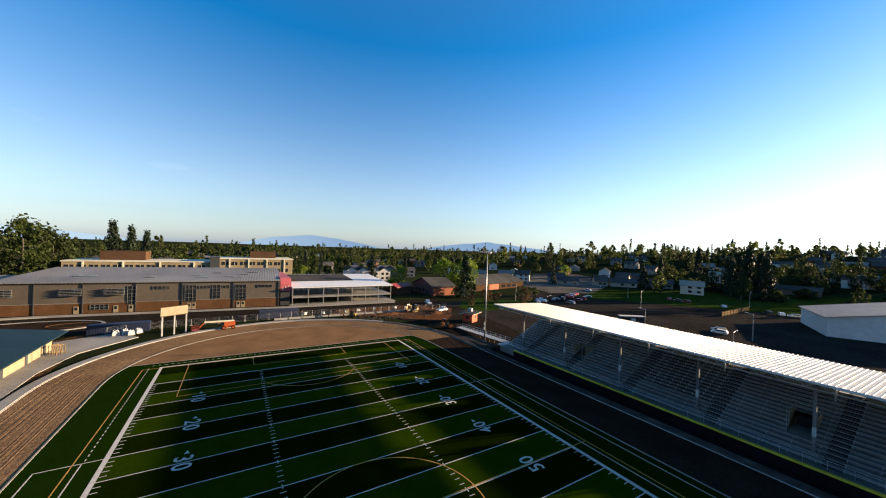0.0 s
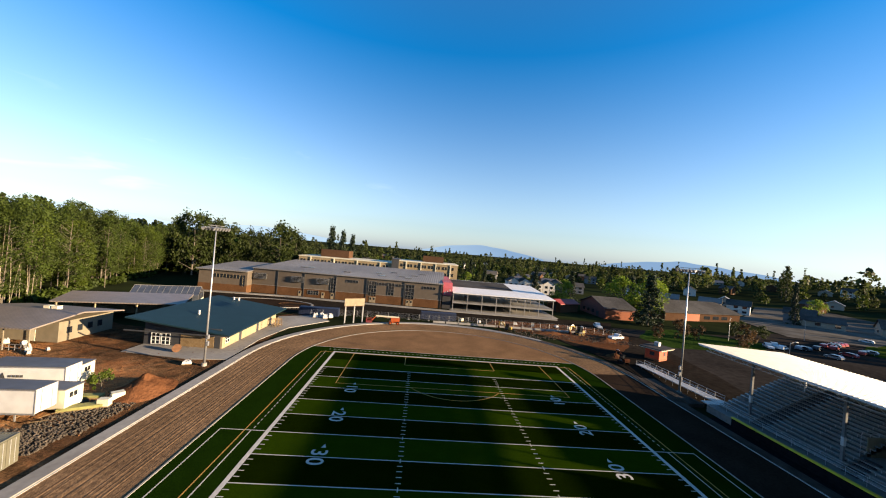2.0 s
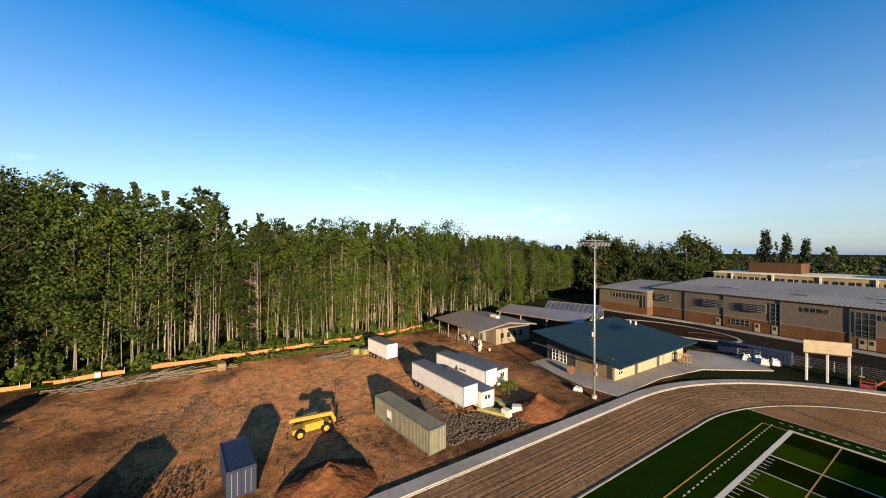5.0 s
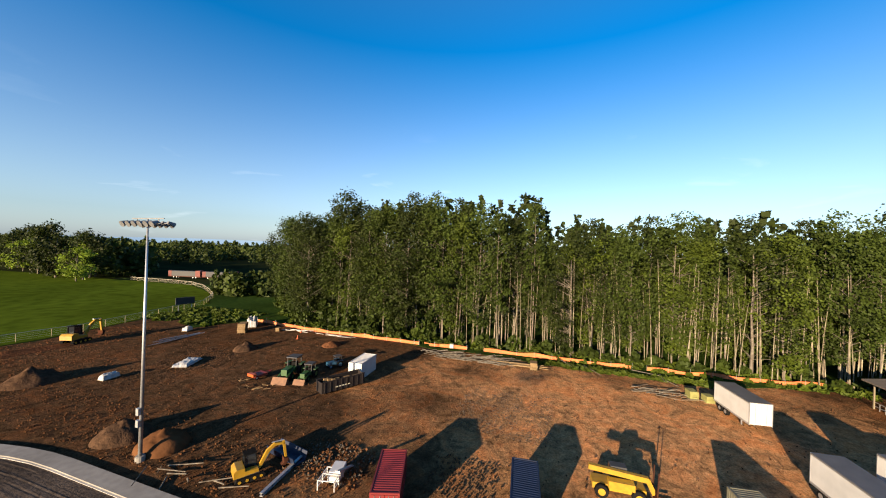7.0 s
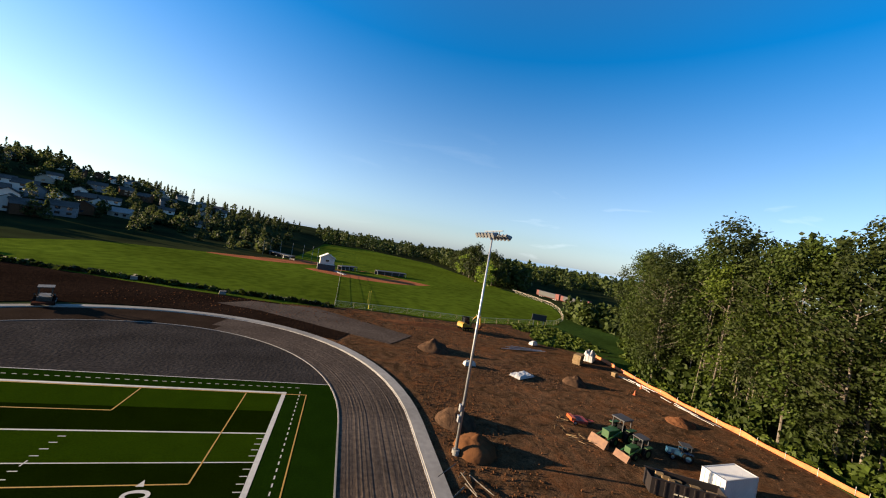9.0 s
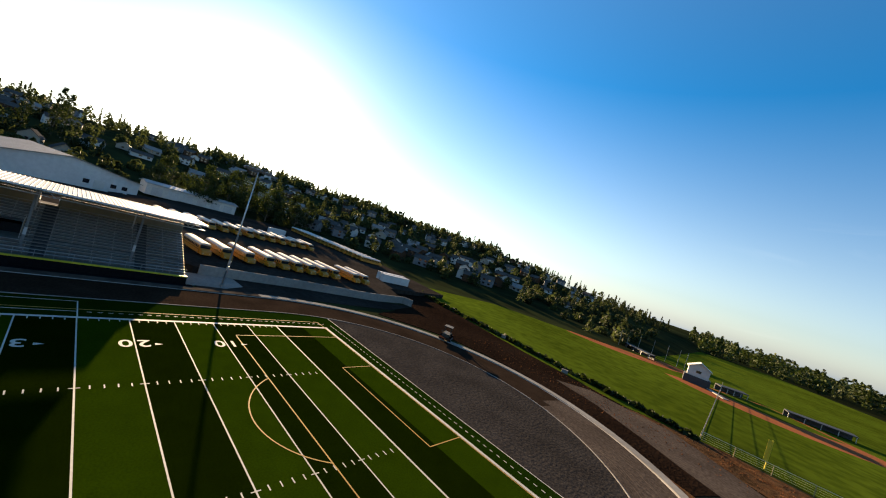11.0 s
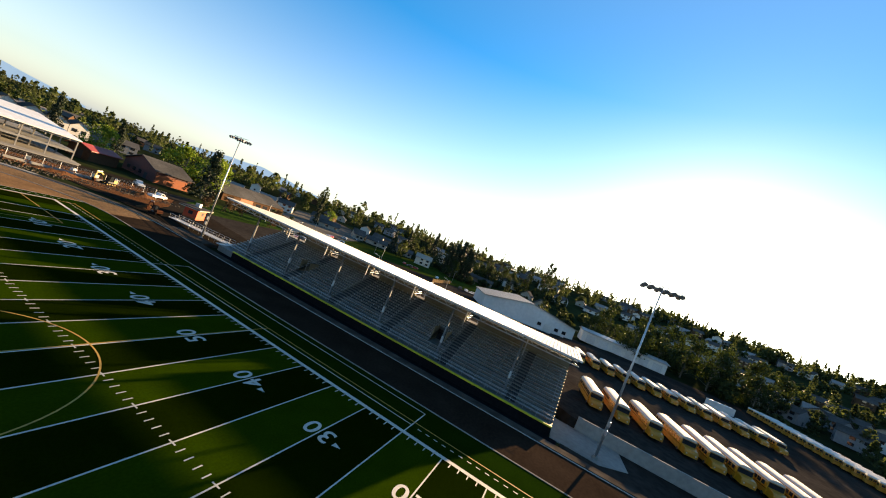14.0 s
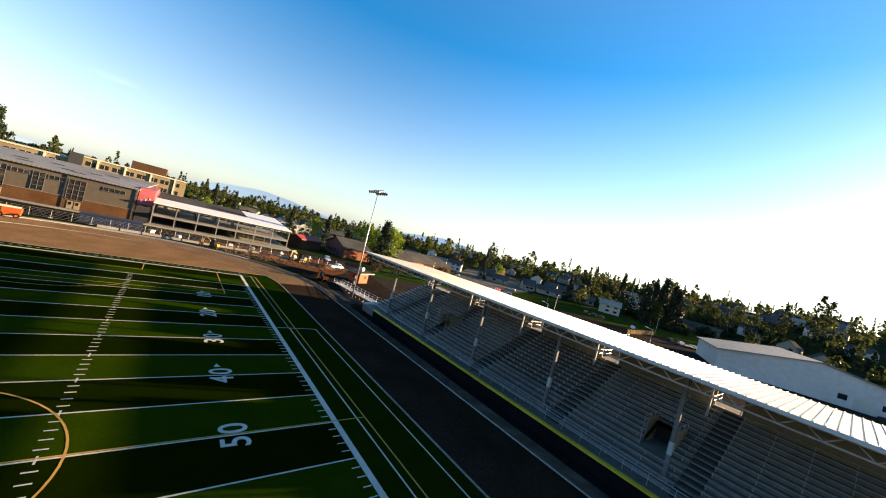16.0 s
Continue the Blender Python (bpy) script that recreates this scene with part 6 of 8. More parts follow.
# ---- kiosk, ramp and north end of the stand ----
def build_kiosk():
    g = thing("ticket_kiosk", "small red kiosk with a flat grey roof", "kiosk", pose(56.4, 67.3, 0, 0, 0, 28))
    bx("wall", M_REDWALL, g, -2, 2, -1.8, 1.8, 0, 3.0)
    bx("base_band", M_ORANGEWALL, g, -2.04, 2.04, -1.84, 1.84, 0, 0.4)
    w = bx("window", M_DARK, g, 0.1, 1.1, -1.85, -1.8, 1.3, 2.2)
    bx("frame", M_REDPAINT, w, 0.0, 1.2, -1.84, -1.8, 1.2, 1.3)
    bx("window", M_DARK, g, -2.06, -2.0, -0.6, 0.6, 1.2, 2.2)
    bx("roof", M_GREYROOF, g, -3.2, 3.4, -2.8, 2.8, 3.0, 3.3)
    bx("roof_edge", M_CREAM, g, -3.25, 3.45, -2.85, 2.85, 2.92, 3.05)
    bx("roof_unit", M_GALV, g, 0.6, 1.7, -0.2, 1.0, 3.3, 4.3)
    r = thing("access_ramp", "metal access ramp with pipe railings up to the stand", "ramp")
    def deck(b):
        prism(b, [(38.2, 1.0), (38.2, 1.15), (60.5, 0.35), (60.5, 0.2)], 46.4, 48.6)
        box(b, 44.0, 48.6, 36.6, 38.2, 1.0, 1.15)
    one("deck", M_ALU, r, deck)
    for x in (46.5, 48.5):
        def rail(b, x=x):
            for k in range(12):
                y = 38.2 + k * 2
                z = 1.1 - (y - 38.2) * 0.8 / 22.3
                cyl(b, (x, y, -0.1), (x, y, z + 1.05), 0.03, n=5)
            for dz in (0.55, 1.05):
                cyl(b, (x, 38.2, 1.1 + dz), (x, 60.2, 0.31 + dz), 0.03, n=5)
        one("railing", M_GALV, r, rail)
    s = thing("front_stairs", "grey concrete steps leading along the end of the stand", "stairs")
    for k in range(12):
        bx("step", M_KERBSHADE, s, 41.6, 44.6, 38 + k * 1.1, 39.1 + k * 1.1, -0.1, 0.5 - k * 0.04)
    d = thing("red_excavator", "small dark red excavator parked by the ramp", "excavator", pose(43.8, 61.2, 0, 0, 0, 100))
    make_digger(d, M_RUST, 0.9)
    d = thing("site_excavator", "yellow excavator on the dirt of the building site", "excavator", pose(46, 89.5, 0, 0, 0, 200))
    make_digger(d, M_YELLOWPLANT, 1.1)
    d = thing("site_excavator", "small yellow digger behind the track's bend", "excavator", pose(21.7, 88, 0, 0, 0, 150))
    make_digger(d, M_YELLOWPLANT, 0.9)


def make_digger(g, mat, s=1.0):
    def pts(*q):
        return [(a * s, b * s) for a, b in q]
    for y in (-0.72, 0.72):
        t = one("crawler", M_RUBBER, g, lambda b: prism(b, pts((-1.35, 0.3), (-1.2, 0.08), (-1.0, 0), (1.0, 0), (1.2, 0.08), (1.35, 0.3), (1.2, 0.52), (-1.2, 0.52)), (y - 0.2) * s, (y + 0.2) * s, "y"))
        for x in (-0.95, -0.3, 0.35, 0.95):
            one("road_wheel", mat, t, lambda b: cyl(b, (x * s, (y - 0.23) * s, 0.27 * s), (x * s, (y + 0.23) * s, 0.27 * s), 0.15 * s, n=8))
    one("slew_ring", M_RUBBER, g, lambda b: cyl(b, (0, 0, 0.45 * s), (0, 0, 0.62 * s), 0.5 * s, n=12))
    one("body", M_DARKSIDING, g, lambda b: prism(b, pts((-1.2, 0.62), (0.8, 0.62), (0.8, 0.95), (-0.4, 1.0), (-1.2, 1.0)), -0.8 * s, 0.8 * s, "y"))
    one("engine_cover", mat, g, lambda b: prism(b, pts((-1.45, 0.68), (-0.5, 0.68), (-0.5, 1.45), (-1.2, 1.5), (-1.45, 1.25)), -0.82 * s, 0.82 * s, "y"))
    one("side_panel", mat, g, lambda b: prism(b, pts((-0.5, 0.72), (0.75, 0.72), (0.7, 1.05), (-0.5, 1.12)), -0.84 * s, -0.2 * s, "y"))
    c = one("cab", M_RUBBER, g, lambda b: [bar(b, (x * s, y * s, 1.0 * s), ((x + dx) * s, y * s, 2.3 * s), 0.09 * s) for x, dx in ((-0.45, 0.05), (0.72, -0.15)) for y in (-0.1, 0.78)])
    bx("cab_roof", M_RUBBER, c, -0.5 * s, 0.66 * s, -0.18 * s, 0.86 * s, 2.3 * s, 2.4 * s)
    one("cab_glass", M_GLASS, c, lambda b: prism(b, pts((-0.4, 1.1), (0.66, 1.1), (0.54, 2.28), (-0.38, 2.28)), -0.07 * s, 0.75 * s, "y"))
    b1 = one("boom", mat, g, lambda b: prism(b, pts((0.7, 0.85), (1.0, 0.8), (1.75, 2.1), (2.3, 2.55), (3.15, 2.45), (3.2, 2.65), (2.25, 2.85), (1.5, 2.35)), -0.42 * s, -0.18 * s, "y"))
    one("ram", M_GALV, b1, lambda b: cyl(b, (0.95 * s, -0.3 * s, 0.75 * s), (1.9 * s, -0.3 * s, 2.1 * s), 0.06 * s, n=6))
    one("ram", M_GALV, b1, lambda b: cyl(b, (2.0 * s, -0.3 * s, 2.95 * s), (3.2 * s, -0.3 * s, 2.85 * s), 0.06 * s, n=6))
    a = one("arm", mat, g, lambda b: prism(b, pts((3.0, 2.75), (3.25, 2.8), (3.5, 1.05), (3.3, 1.0)), -0.4 * s, -0.2 * s, "y"))
    one("bucket", M_RUST, a, lambda b: prism(b, pts((3.15, 1.05), (3.55, 1.0), (3.6, 0.75), (3.3, 0.3), (2.9, 0.4), (3.15, 0.6)), -0.65 * s, 0.05 * s, "y"))


build_kiosk()


# ---- low buildings beyond the car park ----
M_DARKRED = material("dark_red_wall", (0.0924, 0.021, 0.0151), (0.0714, 0.0168, 0.0118), scale=1.5, rough=0.8, stain=0.25)


def gable_building(label, m, w, d, h, ridge, wallmat, roofmat, name="low_building", cat="building", over=0.8):
    """Long gable building: x along the ridge."""
    g = thing(name, label, cat, m)
    def walls(b):
        prism(b, [(0, -0.3), (0, h), (d / 2, ridge - 0.15), (d, h), (d, -0.3)], 0, w)
    one("wall", wallmat, g, walls)
    def roof(b):
        k = (ridge - h) / (d / 2)
        prism(b, [(-over, h - over * k), (-over, h - over * k + 0.25), (d / 2, ridge + 0.25), (d + over, h - over * k + 0.25), (d + over, h - over * k), (d / 2, ridge)], -over, w + over)
    one("roof", roofmat, g, roof)
    return g


g = gable_building("dark red hall with a grey gable roof and orange front", pose(74.8, 126.0, 0, 0, 0, 2), 13.8, 22, 4.8, 8.4, M_DARKRED, M_GREYROOF)
bx("front_panel", M_ORANGEWALL, g, 0.3, 13.5, -0.06, 0, 0, 3.6)
bx("door", M_DARK, g, -0.06, 0, 5, 7, 0, 2.4)
for k in range(3):
    bx("window", M_GLASS, g, -0.06, 0, 9 + k * 4, 11 + k * 4, 1.2, 2.6)
g = gable_building("wide dark hall with a grey roof and an orange panel", pose(110, 136, 0, 0, 0, 13), 50, 26, 4.0, 8.2, M_BROWNBRICK, M_GREYROOF)
bx("front_panel", M_ORANGEWALL, g, 12.5, 22, -0.06, 0, 0, 3.4)
for k in range(3):
    bx("window", M_GLASS, g, 25 + k * 6, 29 + k * 6, -0.05, 0, 1.0, 2.6)
g = gable_building("small red-roofed shed beside the hall", pose(58, 134, 0, 0, 0, 27), 12, 8, 4, 5.4, M_BROWNBRICK, M_REDPAINT, "shed", "shed")
bx("door", M_DARK, g, -0.05, 0, 2.5, 5.5, 0, 3)

# the white workshop and garage behind the stand
g = gable_building("large white metal workshop with a low gable and pale roof edge", pose(175, -40, 0, 0, 0, 24.2), 30, 47.4, 6.3, 10.6, M_WHITEMETAL, M_METALROOF, "workshop", "workshop")
for y in (4.0, 8.0, 17.0):
    bx("window", M_GLASS, g, -0.05, 0, y, y + 2.0, 2.0, 3.6)
bx("roller_door", M_HOUSEWHITE, g, -0.08, 0, 12, 15.5, 0, 3.8)
g = gable_building("long white bus garage with roller doors and a white roof", pose(215, -86, 1.4, 0, 0, 97), 43, 12, 5.4, 6.4, M_HOUSEWHITE, M_ROOFWHITE, "bus_garage", "garage")
for k in range(6):
    bx("roller_door", M_GALV, g, 2 + k * 6.8, 6.6 + k * 6.8, 12.0, 12.06, 0, 4.0)


# ---- the dirt yard: trailers ----
def build_trailer(label, m, length, name="semi_trailer", mat=None, mark=False):
    g = thing(name, label, "trailer", m)
    mat = mat or M_WHITEMETAL
    w = 2.6
    bx("body", mat, g, 0, length, 0, w, 1.1, 3.85)
    bx("roof", M_TRAILERROOF, g, -0.02, length + 0.02, -0.02, w + 0.02, 3.85, 3.92)
    def rails(b):
        for y in (-0.03, w - 0.03):
            box(b, 0, length, y, y + 0.06, 1.0, 1.2)
            box(b, 0, length, y, y + 0.06, 3.72, 3.84)
        for x in (-0.03, length - 0.03):
            for y in (-0.03, w - 0.05):
                box(b, x, x + 0.08, y, y + 0.08, 1.0, 3.9)
    one("rail", M_GALV, g, rails)
    for y in (0.06, w / 2 + 0.02):
        d = bx("rear_door", mat, g, length, length + 0.05, y, y + w / 2 - 0.08, 1.2, 3.75)
        one("locking_bar", M_GALV, d, lambda b: cyl(b, (length + 0.08, y + 0.6, 1.2), (length + 0.08, y + 0.6, 3.7), 0.025, n=5))
    for x in (1.2, 2.5):
        for y in (0.25, w - 0.25):
            wheel(g, x, y, 0.5, 0.4)
    bx("underframe", M_RUST, g, 0.4, length - 0.4, 0.8, w - 0.8, 0.85, 1.1)
    for y in (0.5, w - 0.6):
        bx("landing_leg", M_GALV, g, length - 2.4, length - 2.25, y, y + 0.12, 0, 1.1)
    if mark:
        one("emblem", M_DARKSIDING, g, lambda b: prism(b, [(5.0, 2.3), (5.9, 2.3), (5.6, 3.1)], -0.06, -0.035, "y"))
        for k in range(4):
            bx("lettering_bar", M_GREYROOF, g, 6.2 + k * 0.42, 6.5 + k * 0.42, -0.06, -0.035, 2.5, 2.8)
    return g


M_TRAILERROOF = material("trailer_roof", (0.102, 0.102, 0.106), (0.0786, 0.0786, 0.0816), scale=0.8, rough=0.5, stain=0.3)
build_trailer("long white semi-trailer parked on the dirt", along(-63.2, 20.6, -49.8, 21.7), 13.4)
build_trailer("white semi-trailer with a faded emblem on its side", along(-65.4, 26.8, -53.2, 28.4), 12.3, mark=True)
build_trailer("short white box trailer parked near the wood", along(-82.3, 19.8, -74.9, 20.9), 7.4, "box_trailer")


def build_office(label, m, length):
    g = thing("site_office", label, "site office", m)
    bx("body", M_CREAM, g, 0, length, 0, 2.4, 0.3, 2.7)
    bx("roof", M_TRAILERROOF, g, -0.08, length + 0.08, -0.08, 2.48, 2.7, 2.82)
    for y in (0.6, 1.15):
        bx("window", M_GLASS, g, length, length + 0.04, y, y + 0.4, 1.6, 2.2)
    bx("door", M_WHITEMETAL, g, length, length + 0.05, 1.75, 2.3, 0.4, 2.3)
    for x in (0.6, length - 0.8):
        bx("block", M_CONCRETE, g, x, x + 0.4, 0.3, 2.1, 0, 0.3)


build_office("cream site office cabin beside the trailers", along(-60.5, 23.6, -49.4, 24.1) @ pose(0, 0.4, 0), 11.2)
build_office("long cream site office cabin behind the trailer", along(-66.0, 31.2, -54.9, 32.4), 11.2)


# ---- machines ----
def build_telehandler():
    g = thing("telehandler", "yellow telehandler with its boom lowered", "telehandler", pose(-56.2, 2.9, 0, 0, 0, 93))
    for x in (-1.55, 1.55):
        for y in (-0.95, 0.95):
            wheel(g, x, y, 0.62, 0.42, M_YELLOWPLANT)
    bx("chassis", M_YELLOWPLANT, g, -2.3, 2.2, -0.7, 0.7, 0.6, 1.15)
    bx("engine_cover", M_YELLOWPLANT, g, -1.0, 1.2, -1.1, -0.35, 1.1, 1.7)
    c = bx("cab", M_DARKSIDING, g, -0.6, 0.8, 0.3, 1.15, 1.15, 2.35)
    bx("cab_glass", M_GLASS, c, -0.65, 0.85, 0.4, 1.2, 1.5, 2.2)
    one("boom", M_YELLOWPLANT, g, lambda b: bar(b, (-2.6, -0.05, 2.2), (2.5, -0.05, 1.85), 0.42, 0.45))
    a = one("boom_head", M_YELLOWPLANT, g, lambda b: bar(b, (2.4, -0.05, 1.9), (3.0, -0.05, 0.7), 0.4))
    one("fork", M_RUST, a, lambda b: [box(b, 3.05, 4.2, y, y + 0.14, 0.2, 0.28) for y in (-0.55, 0.3)] + [box(b, 3.0, 3.1, -0.8, 0.7, 0.2, 1.2)])
    one("mast_bars", M_RUST, g, lambda b: [bar(b, (3.05, y, 0.2), (3.15, y, 3.0), 0.09) for y in (-0.7, 0.6)])


build_telehandler()
d = thing("mini_excavator", "yellow mini excavator with folded arm on the dirt", "excavator", pose(-45.8, -30.4, 0, 0, 0, 148))
make_digger(d, M_YELLOWPLANT, 0.95)
d = thing("mini_excavator", "yellow excavator standing at the track kerb", "excavator", pose(-65.0, -99.6, 0, 0, 0, 200))
make_digger(d, M_YELLOWPLANT, 1.5)


def build_tractor(label, m, mat, bucket=True, s=1.0):
    g = thing("tractor", label, "tractor", m)
    for y in (-0.8, 0.8):
        wheel(g, -0.9 * s, y * s, 0.8 * s, 0.45 * s, mat)
        wheel(g, 1.2 * s, y * 0.85 * s, 0.5 * s, 0.3 * s, mat)
    bx("bonnet", mat, g, 0.1 * s, 1.9 * s, -0.4 * s, 0.4 * s, 0.75 * s, 1.5 * s)
    bx("body", mat, g, -1.5 * s, 0.1 * s, -0.5 * s, 0.5 * s, 0.7 * s, 1.3 * s)
    c = one("cab", M_DARKSIDING, g, lambda b: [bar(b, (x * s, y * s, 1.25 * s), (x * s, y * s, 2.5 * s), 0.08 * s) for x in (-1.3, 0.0) for y in (-0.6, 0.6)] + [box(b, -1.45 * s, 0.15 * s, -0.75 * s, 0.75 * s, 2.5 * s, 2.62 * s)])
    bx("seat", M_RUBBER, g, -1.0 * s, -0.4 * s, -0.3 * s, 0.3 * s, 1.3 * s, 1.8 * s)
    for y in (-1.0, 1.0):
        bx("mudguard", mat, g, -1.5 * s, -0.3 * s, (y - 0.22) * s, (y + 0.22) * s, 1.6 * s, 1.68 * s)
    if bucket:
        a = one("loader_arm", mat, g, lambda b: [bar(b, (0.2 * s, y * s, 1.4 * s), (2.6 * s, y * s, 0.6 * s), 0.14 * s) for y in (-0.6, 0.6)])
        one("bucket", M_RUSTBROWN, a, lambda b: prism(b, [(2.5 * s, 0.05), (3.2 * s, 0.05), (2.7 * s, 0.85 * s), (2.5 * s, 0.8 * s)], -1.0 * s, 1.0 * s, "y"))


M_RUSTBROWN = material("worn_bucket_steel", (0.181, 0.0848, 0.0363), (0.121, 0.0544, 0.0242), scale=2, rough=0.7, stain=0.3)
build_tractor("large green loader tractor with rusty bucket", pose(-67.6, -45.2, 0, 0, 0, 12), M_GREENPLANT, True, 1.25)
build_tractor("green tractor with loader bucket down", pose(-67.8, -42.0, 0, 0, 0, 10), M_GREENPLANT, True, 0.95)
build_tractor("small blue compact tractor on the dirt", pose(-74.2, -41.4, 0, 0, 0, -30), M_BLUEPLANT, False, 0.8)


def build_implement():
    g = thing("farm_implement", "red tractor implement lying on the dirt", "implement", pose(-65.2, -49.8, 0, 0, 0, 170))
    bx("deck", M_REDPAINT, g, -1.2, 1.0, -0.9, 0.9, 0.35, 0.7)
    one("drawbar", M_REDPAINT, g, lambda b: [bar(b, (1.0, -0.6, 0.5), (2.4, 0, 0.5), 0.14), bar(b, (1.0, 0.6, 0.5), (2.4, 0, 0.5), 0.14)])
    for y in (-0.8, 0.8):
        wheel(g, -0.9, y, 0.32, 0.2)
    bx("guard", M_ORANGEPLANT, g, -1.5, -0.9, -0.8, 0.8, 0.5, 0.95)


build_implement()


def build_dumpster():
    g = thing("dumpster", "dark brown steel roll-off dumpster with pale lettering bars", "dumpster", along(-63.1, -35.6, -69.4, -32.2))
    L, w, h = 7.1, 1.95, 1.85
    def shell(b):
        box(b, 0, L, 0, 0.08, 0.25, h)
        box(b, 0, L, w - 0.08, w, 0.25, h)
        box(b, 0, 0.08, 0.08, w - 0.08, 0.25, h)
        box(b, L - 0.08, L, 0.08, w - 0.08, 0.25, h)
        box(b, 0.08, L - 0.08, 0.08, w - 0.08, 0.25, 0.35)
    one("shell", M_DUMPSTER, g, shell)
    for k in range(8):
        x = 0.4 + k * 0.9
        bx("rib", M_DUMPSTER, g, x, x + 0.12, -0.08, 0, 0.3, h)
        bx("rib", M_DUMPSTER, g, x, x + 0.12, w, w + 0.08, 0.3, h)
    one("top_rail", M_DUMPSTER, g, lambda b: [box(b, -0.05, L + 0.05, y, y + 0.14, h, h + 0.12) for y in (-0.06, w - 0.08)])
    for k in range(5):
        bx("lettering_bar", M_CREAM, g, 2.2 + k * 0.5, 2.62 + k * 0.5, w + 0.085, w + 0.1, 1.15, 1.45)
        bx("lettering_bar", M_CREAM, g, 2.2 + k * 0.5, 2.55 + k * 0.5, -0.1, -0.085, 0.8, 0.95)
    for x in (0.6, L - 0.9):
        for y in (0.3, w - 0.5):
            one("roller", M_RUBBER, g, lambda b: cyl(b, (x, y, 0.13), (x, y + 0.25, 0.13), 0.13, n=10))
    rnd = random.Random(8)
    def junk(b):
        for _ in range(14):
            x, y = rnd.uniform(0.5, L - 1), rnd.uniform(0.4, w - 0.6)
            box(b, x, x + rnd.uniform(0.3, 1.2), y, y + rnd.uniform(0.2, 0.5), 0.35, rnd.uniform(1.2, 2.0))
    t = tagged(one("rubble", M_WOOD, g, junk, "loose scrap timber in the dumpster"), kind="stuff")


M_DUMPSTER = material("dumpster_paint", (0.014, 0.009, 0.0078), (0.009, 0.006, 0.005), scale=1.5, rough=0.6, stain=0.35)
build_dumpster()
build_container("white shipping container beside the dumpster", M_WHITEMETAL, 5.6, along(-76.2, -36.5, -70.6, -36.1), height=2.7)


# ---- heaps, rocks and debris ----
def heap(name, label, mat, x, y, rx, ry, h, seed, cat="heap", rot=0, steep=1.15):
    """A conical heap with an uneven surface, rounder where steep is small."""
    bm = bmesh.new()
    rings = 14
    seg = 30
    prev = None
    for i in range(rings + 1):
        u = i / rings
        row = []
        for j in range(seg):
            a = 2 * math.pi * j / seg
            px, py = math.cos(a) * u * rx, math.sin(a) * u * ry
            n = noise.noise(Vector((px * 0.7 + seed, py * 0.7, seed))) * 0.28 + noise.noise(Vector((px * 2.2 + seed, py * 2.2, seed * 2))) * 0.12
            z = h * ((1 - u) ** steep * (1 + n) + n * 0.1 * (1 - u)) - (0.15 if i == rings else 0)
            row.append(bm.verts.new((px * (1 + n * 0.3 * u), py * (1 + n * 0.3 * u), z)))
        if prev:
            for j in range(seg):
                bm.faces.new((prev[j], row[j], row[(j + 1) % seg], prev[(j + 1) % seg]))
        prev = row
    ob = part(name, bm, mat, smooth=True)
    ob.matrix_basis = pose(x, y, -0.03, 0, 0, rot)
    return tagged(ob, label, cat)


heap("soil_mound", "conical heap of bare brown soil", M_DIRT, -46.4, -43.2, 2.5, 2.6, 1.9, 1, steep=0.6)
heap("soil_mound", "large heap of reddish soil beside the cabins", M_REDDIRT, -45.6, 31.8, 3.6, 4.8, 2.3, 2)
heap("soil_mound", "large heap of reddish soil in front of the containers", M_REDDIRT, -45.2, 2.2, 4.4, 5.0, 2.3, 3)
heap("soil_mound", "small pale heap of sandy soil near the wood", M_REDDIRT, -86.0, -50.8, 2.6, 2.0, 1.0, 4, steep=0.8)
heap("soil_mound", "low dark heap of stones and soil", M_TRACKDARK, -76.0, -65.0, 2.6, 2.2, 1.6, 5, steep=0.8)
heap("soil_mound", "dark gravel heap beside the gravel path", M_TRACKDARK, -50.6, -79.0, 3.6, 3.4, 2.3, 6, steep=0.85)
heap("soil_mound", "rounded heap of dark turned soil", M_TRACKDARK, -46.0, -49.3, 2.8, 2.7, 1.8, 7, steep=0.75)
heap("soil_mound", "low bank of dark red soil along the dirt", M_REDDIRT, -55, -100, 16, 2.2, 0.8, 8, rot=-4)


def rubble(name, label, mat, x0, x1, y0, y1, n, smin, smax, seed, z=0.0):
    """Loose stones as one mass of uneven blocks."""
    rnd = random.Random(seed)
    V, F = [], []
    for _ in range(n):
        x, y, s = rnd.uniform(x0, x1), rnd.uniform(y0, y1), rnd.uniform(smin, smax)
        m = Matrix.Translation((x, y, z + s * 0.2)) @ Euler((rnd.uniform(0, 3), rnd.uniform(0, 3), rnd.uniform(0, 3))).to_matrix().to_4x4()
        k = len(V)
        V += [tuple(m @ Vector((sx * s * rnd.uniform(0.3, 0.6), sy * s * rnd.uniform(0.3, 0.6), sz * s * rnd.uniform(0.2, 0.5)))) for sz in (-1, 1) for sy in (-1, 1) for sx in (-1, 1)]
        F += [tuple(k + i for i in f) for f in ((0, 2, 3, 1), (4, 5, 7, 6), (0, 1, 5, 4), (2, 6, 7, 3), (0, 4, 6, 2), (1, 3, 7, 5))]
    me = bpy.data.meshes.new(name)
    me.from_pydata(V, [], F)
    me.materials.append(mat)
    return tagged(new(name, me), label, "rubble", kind="stuff")


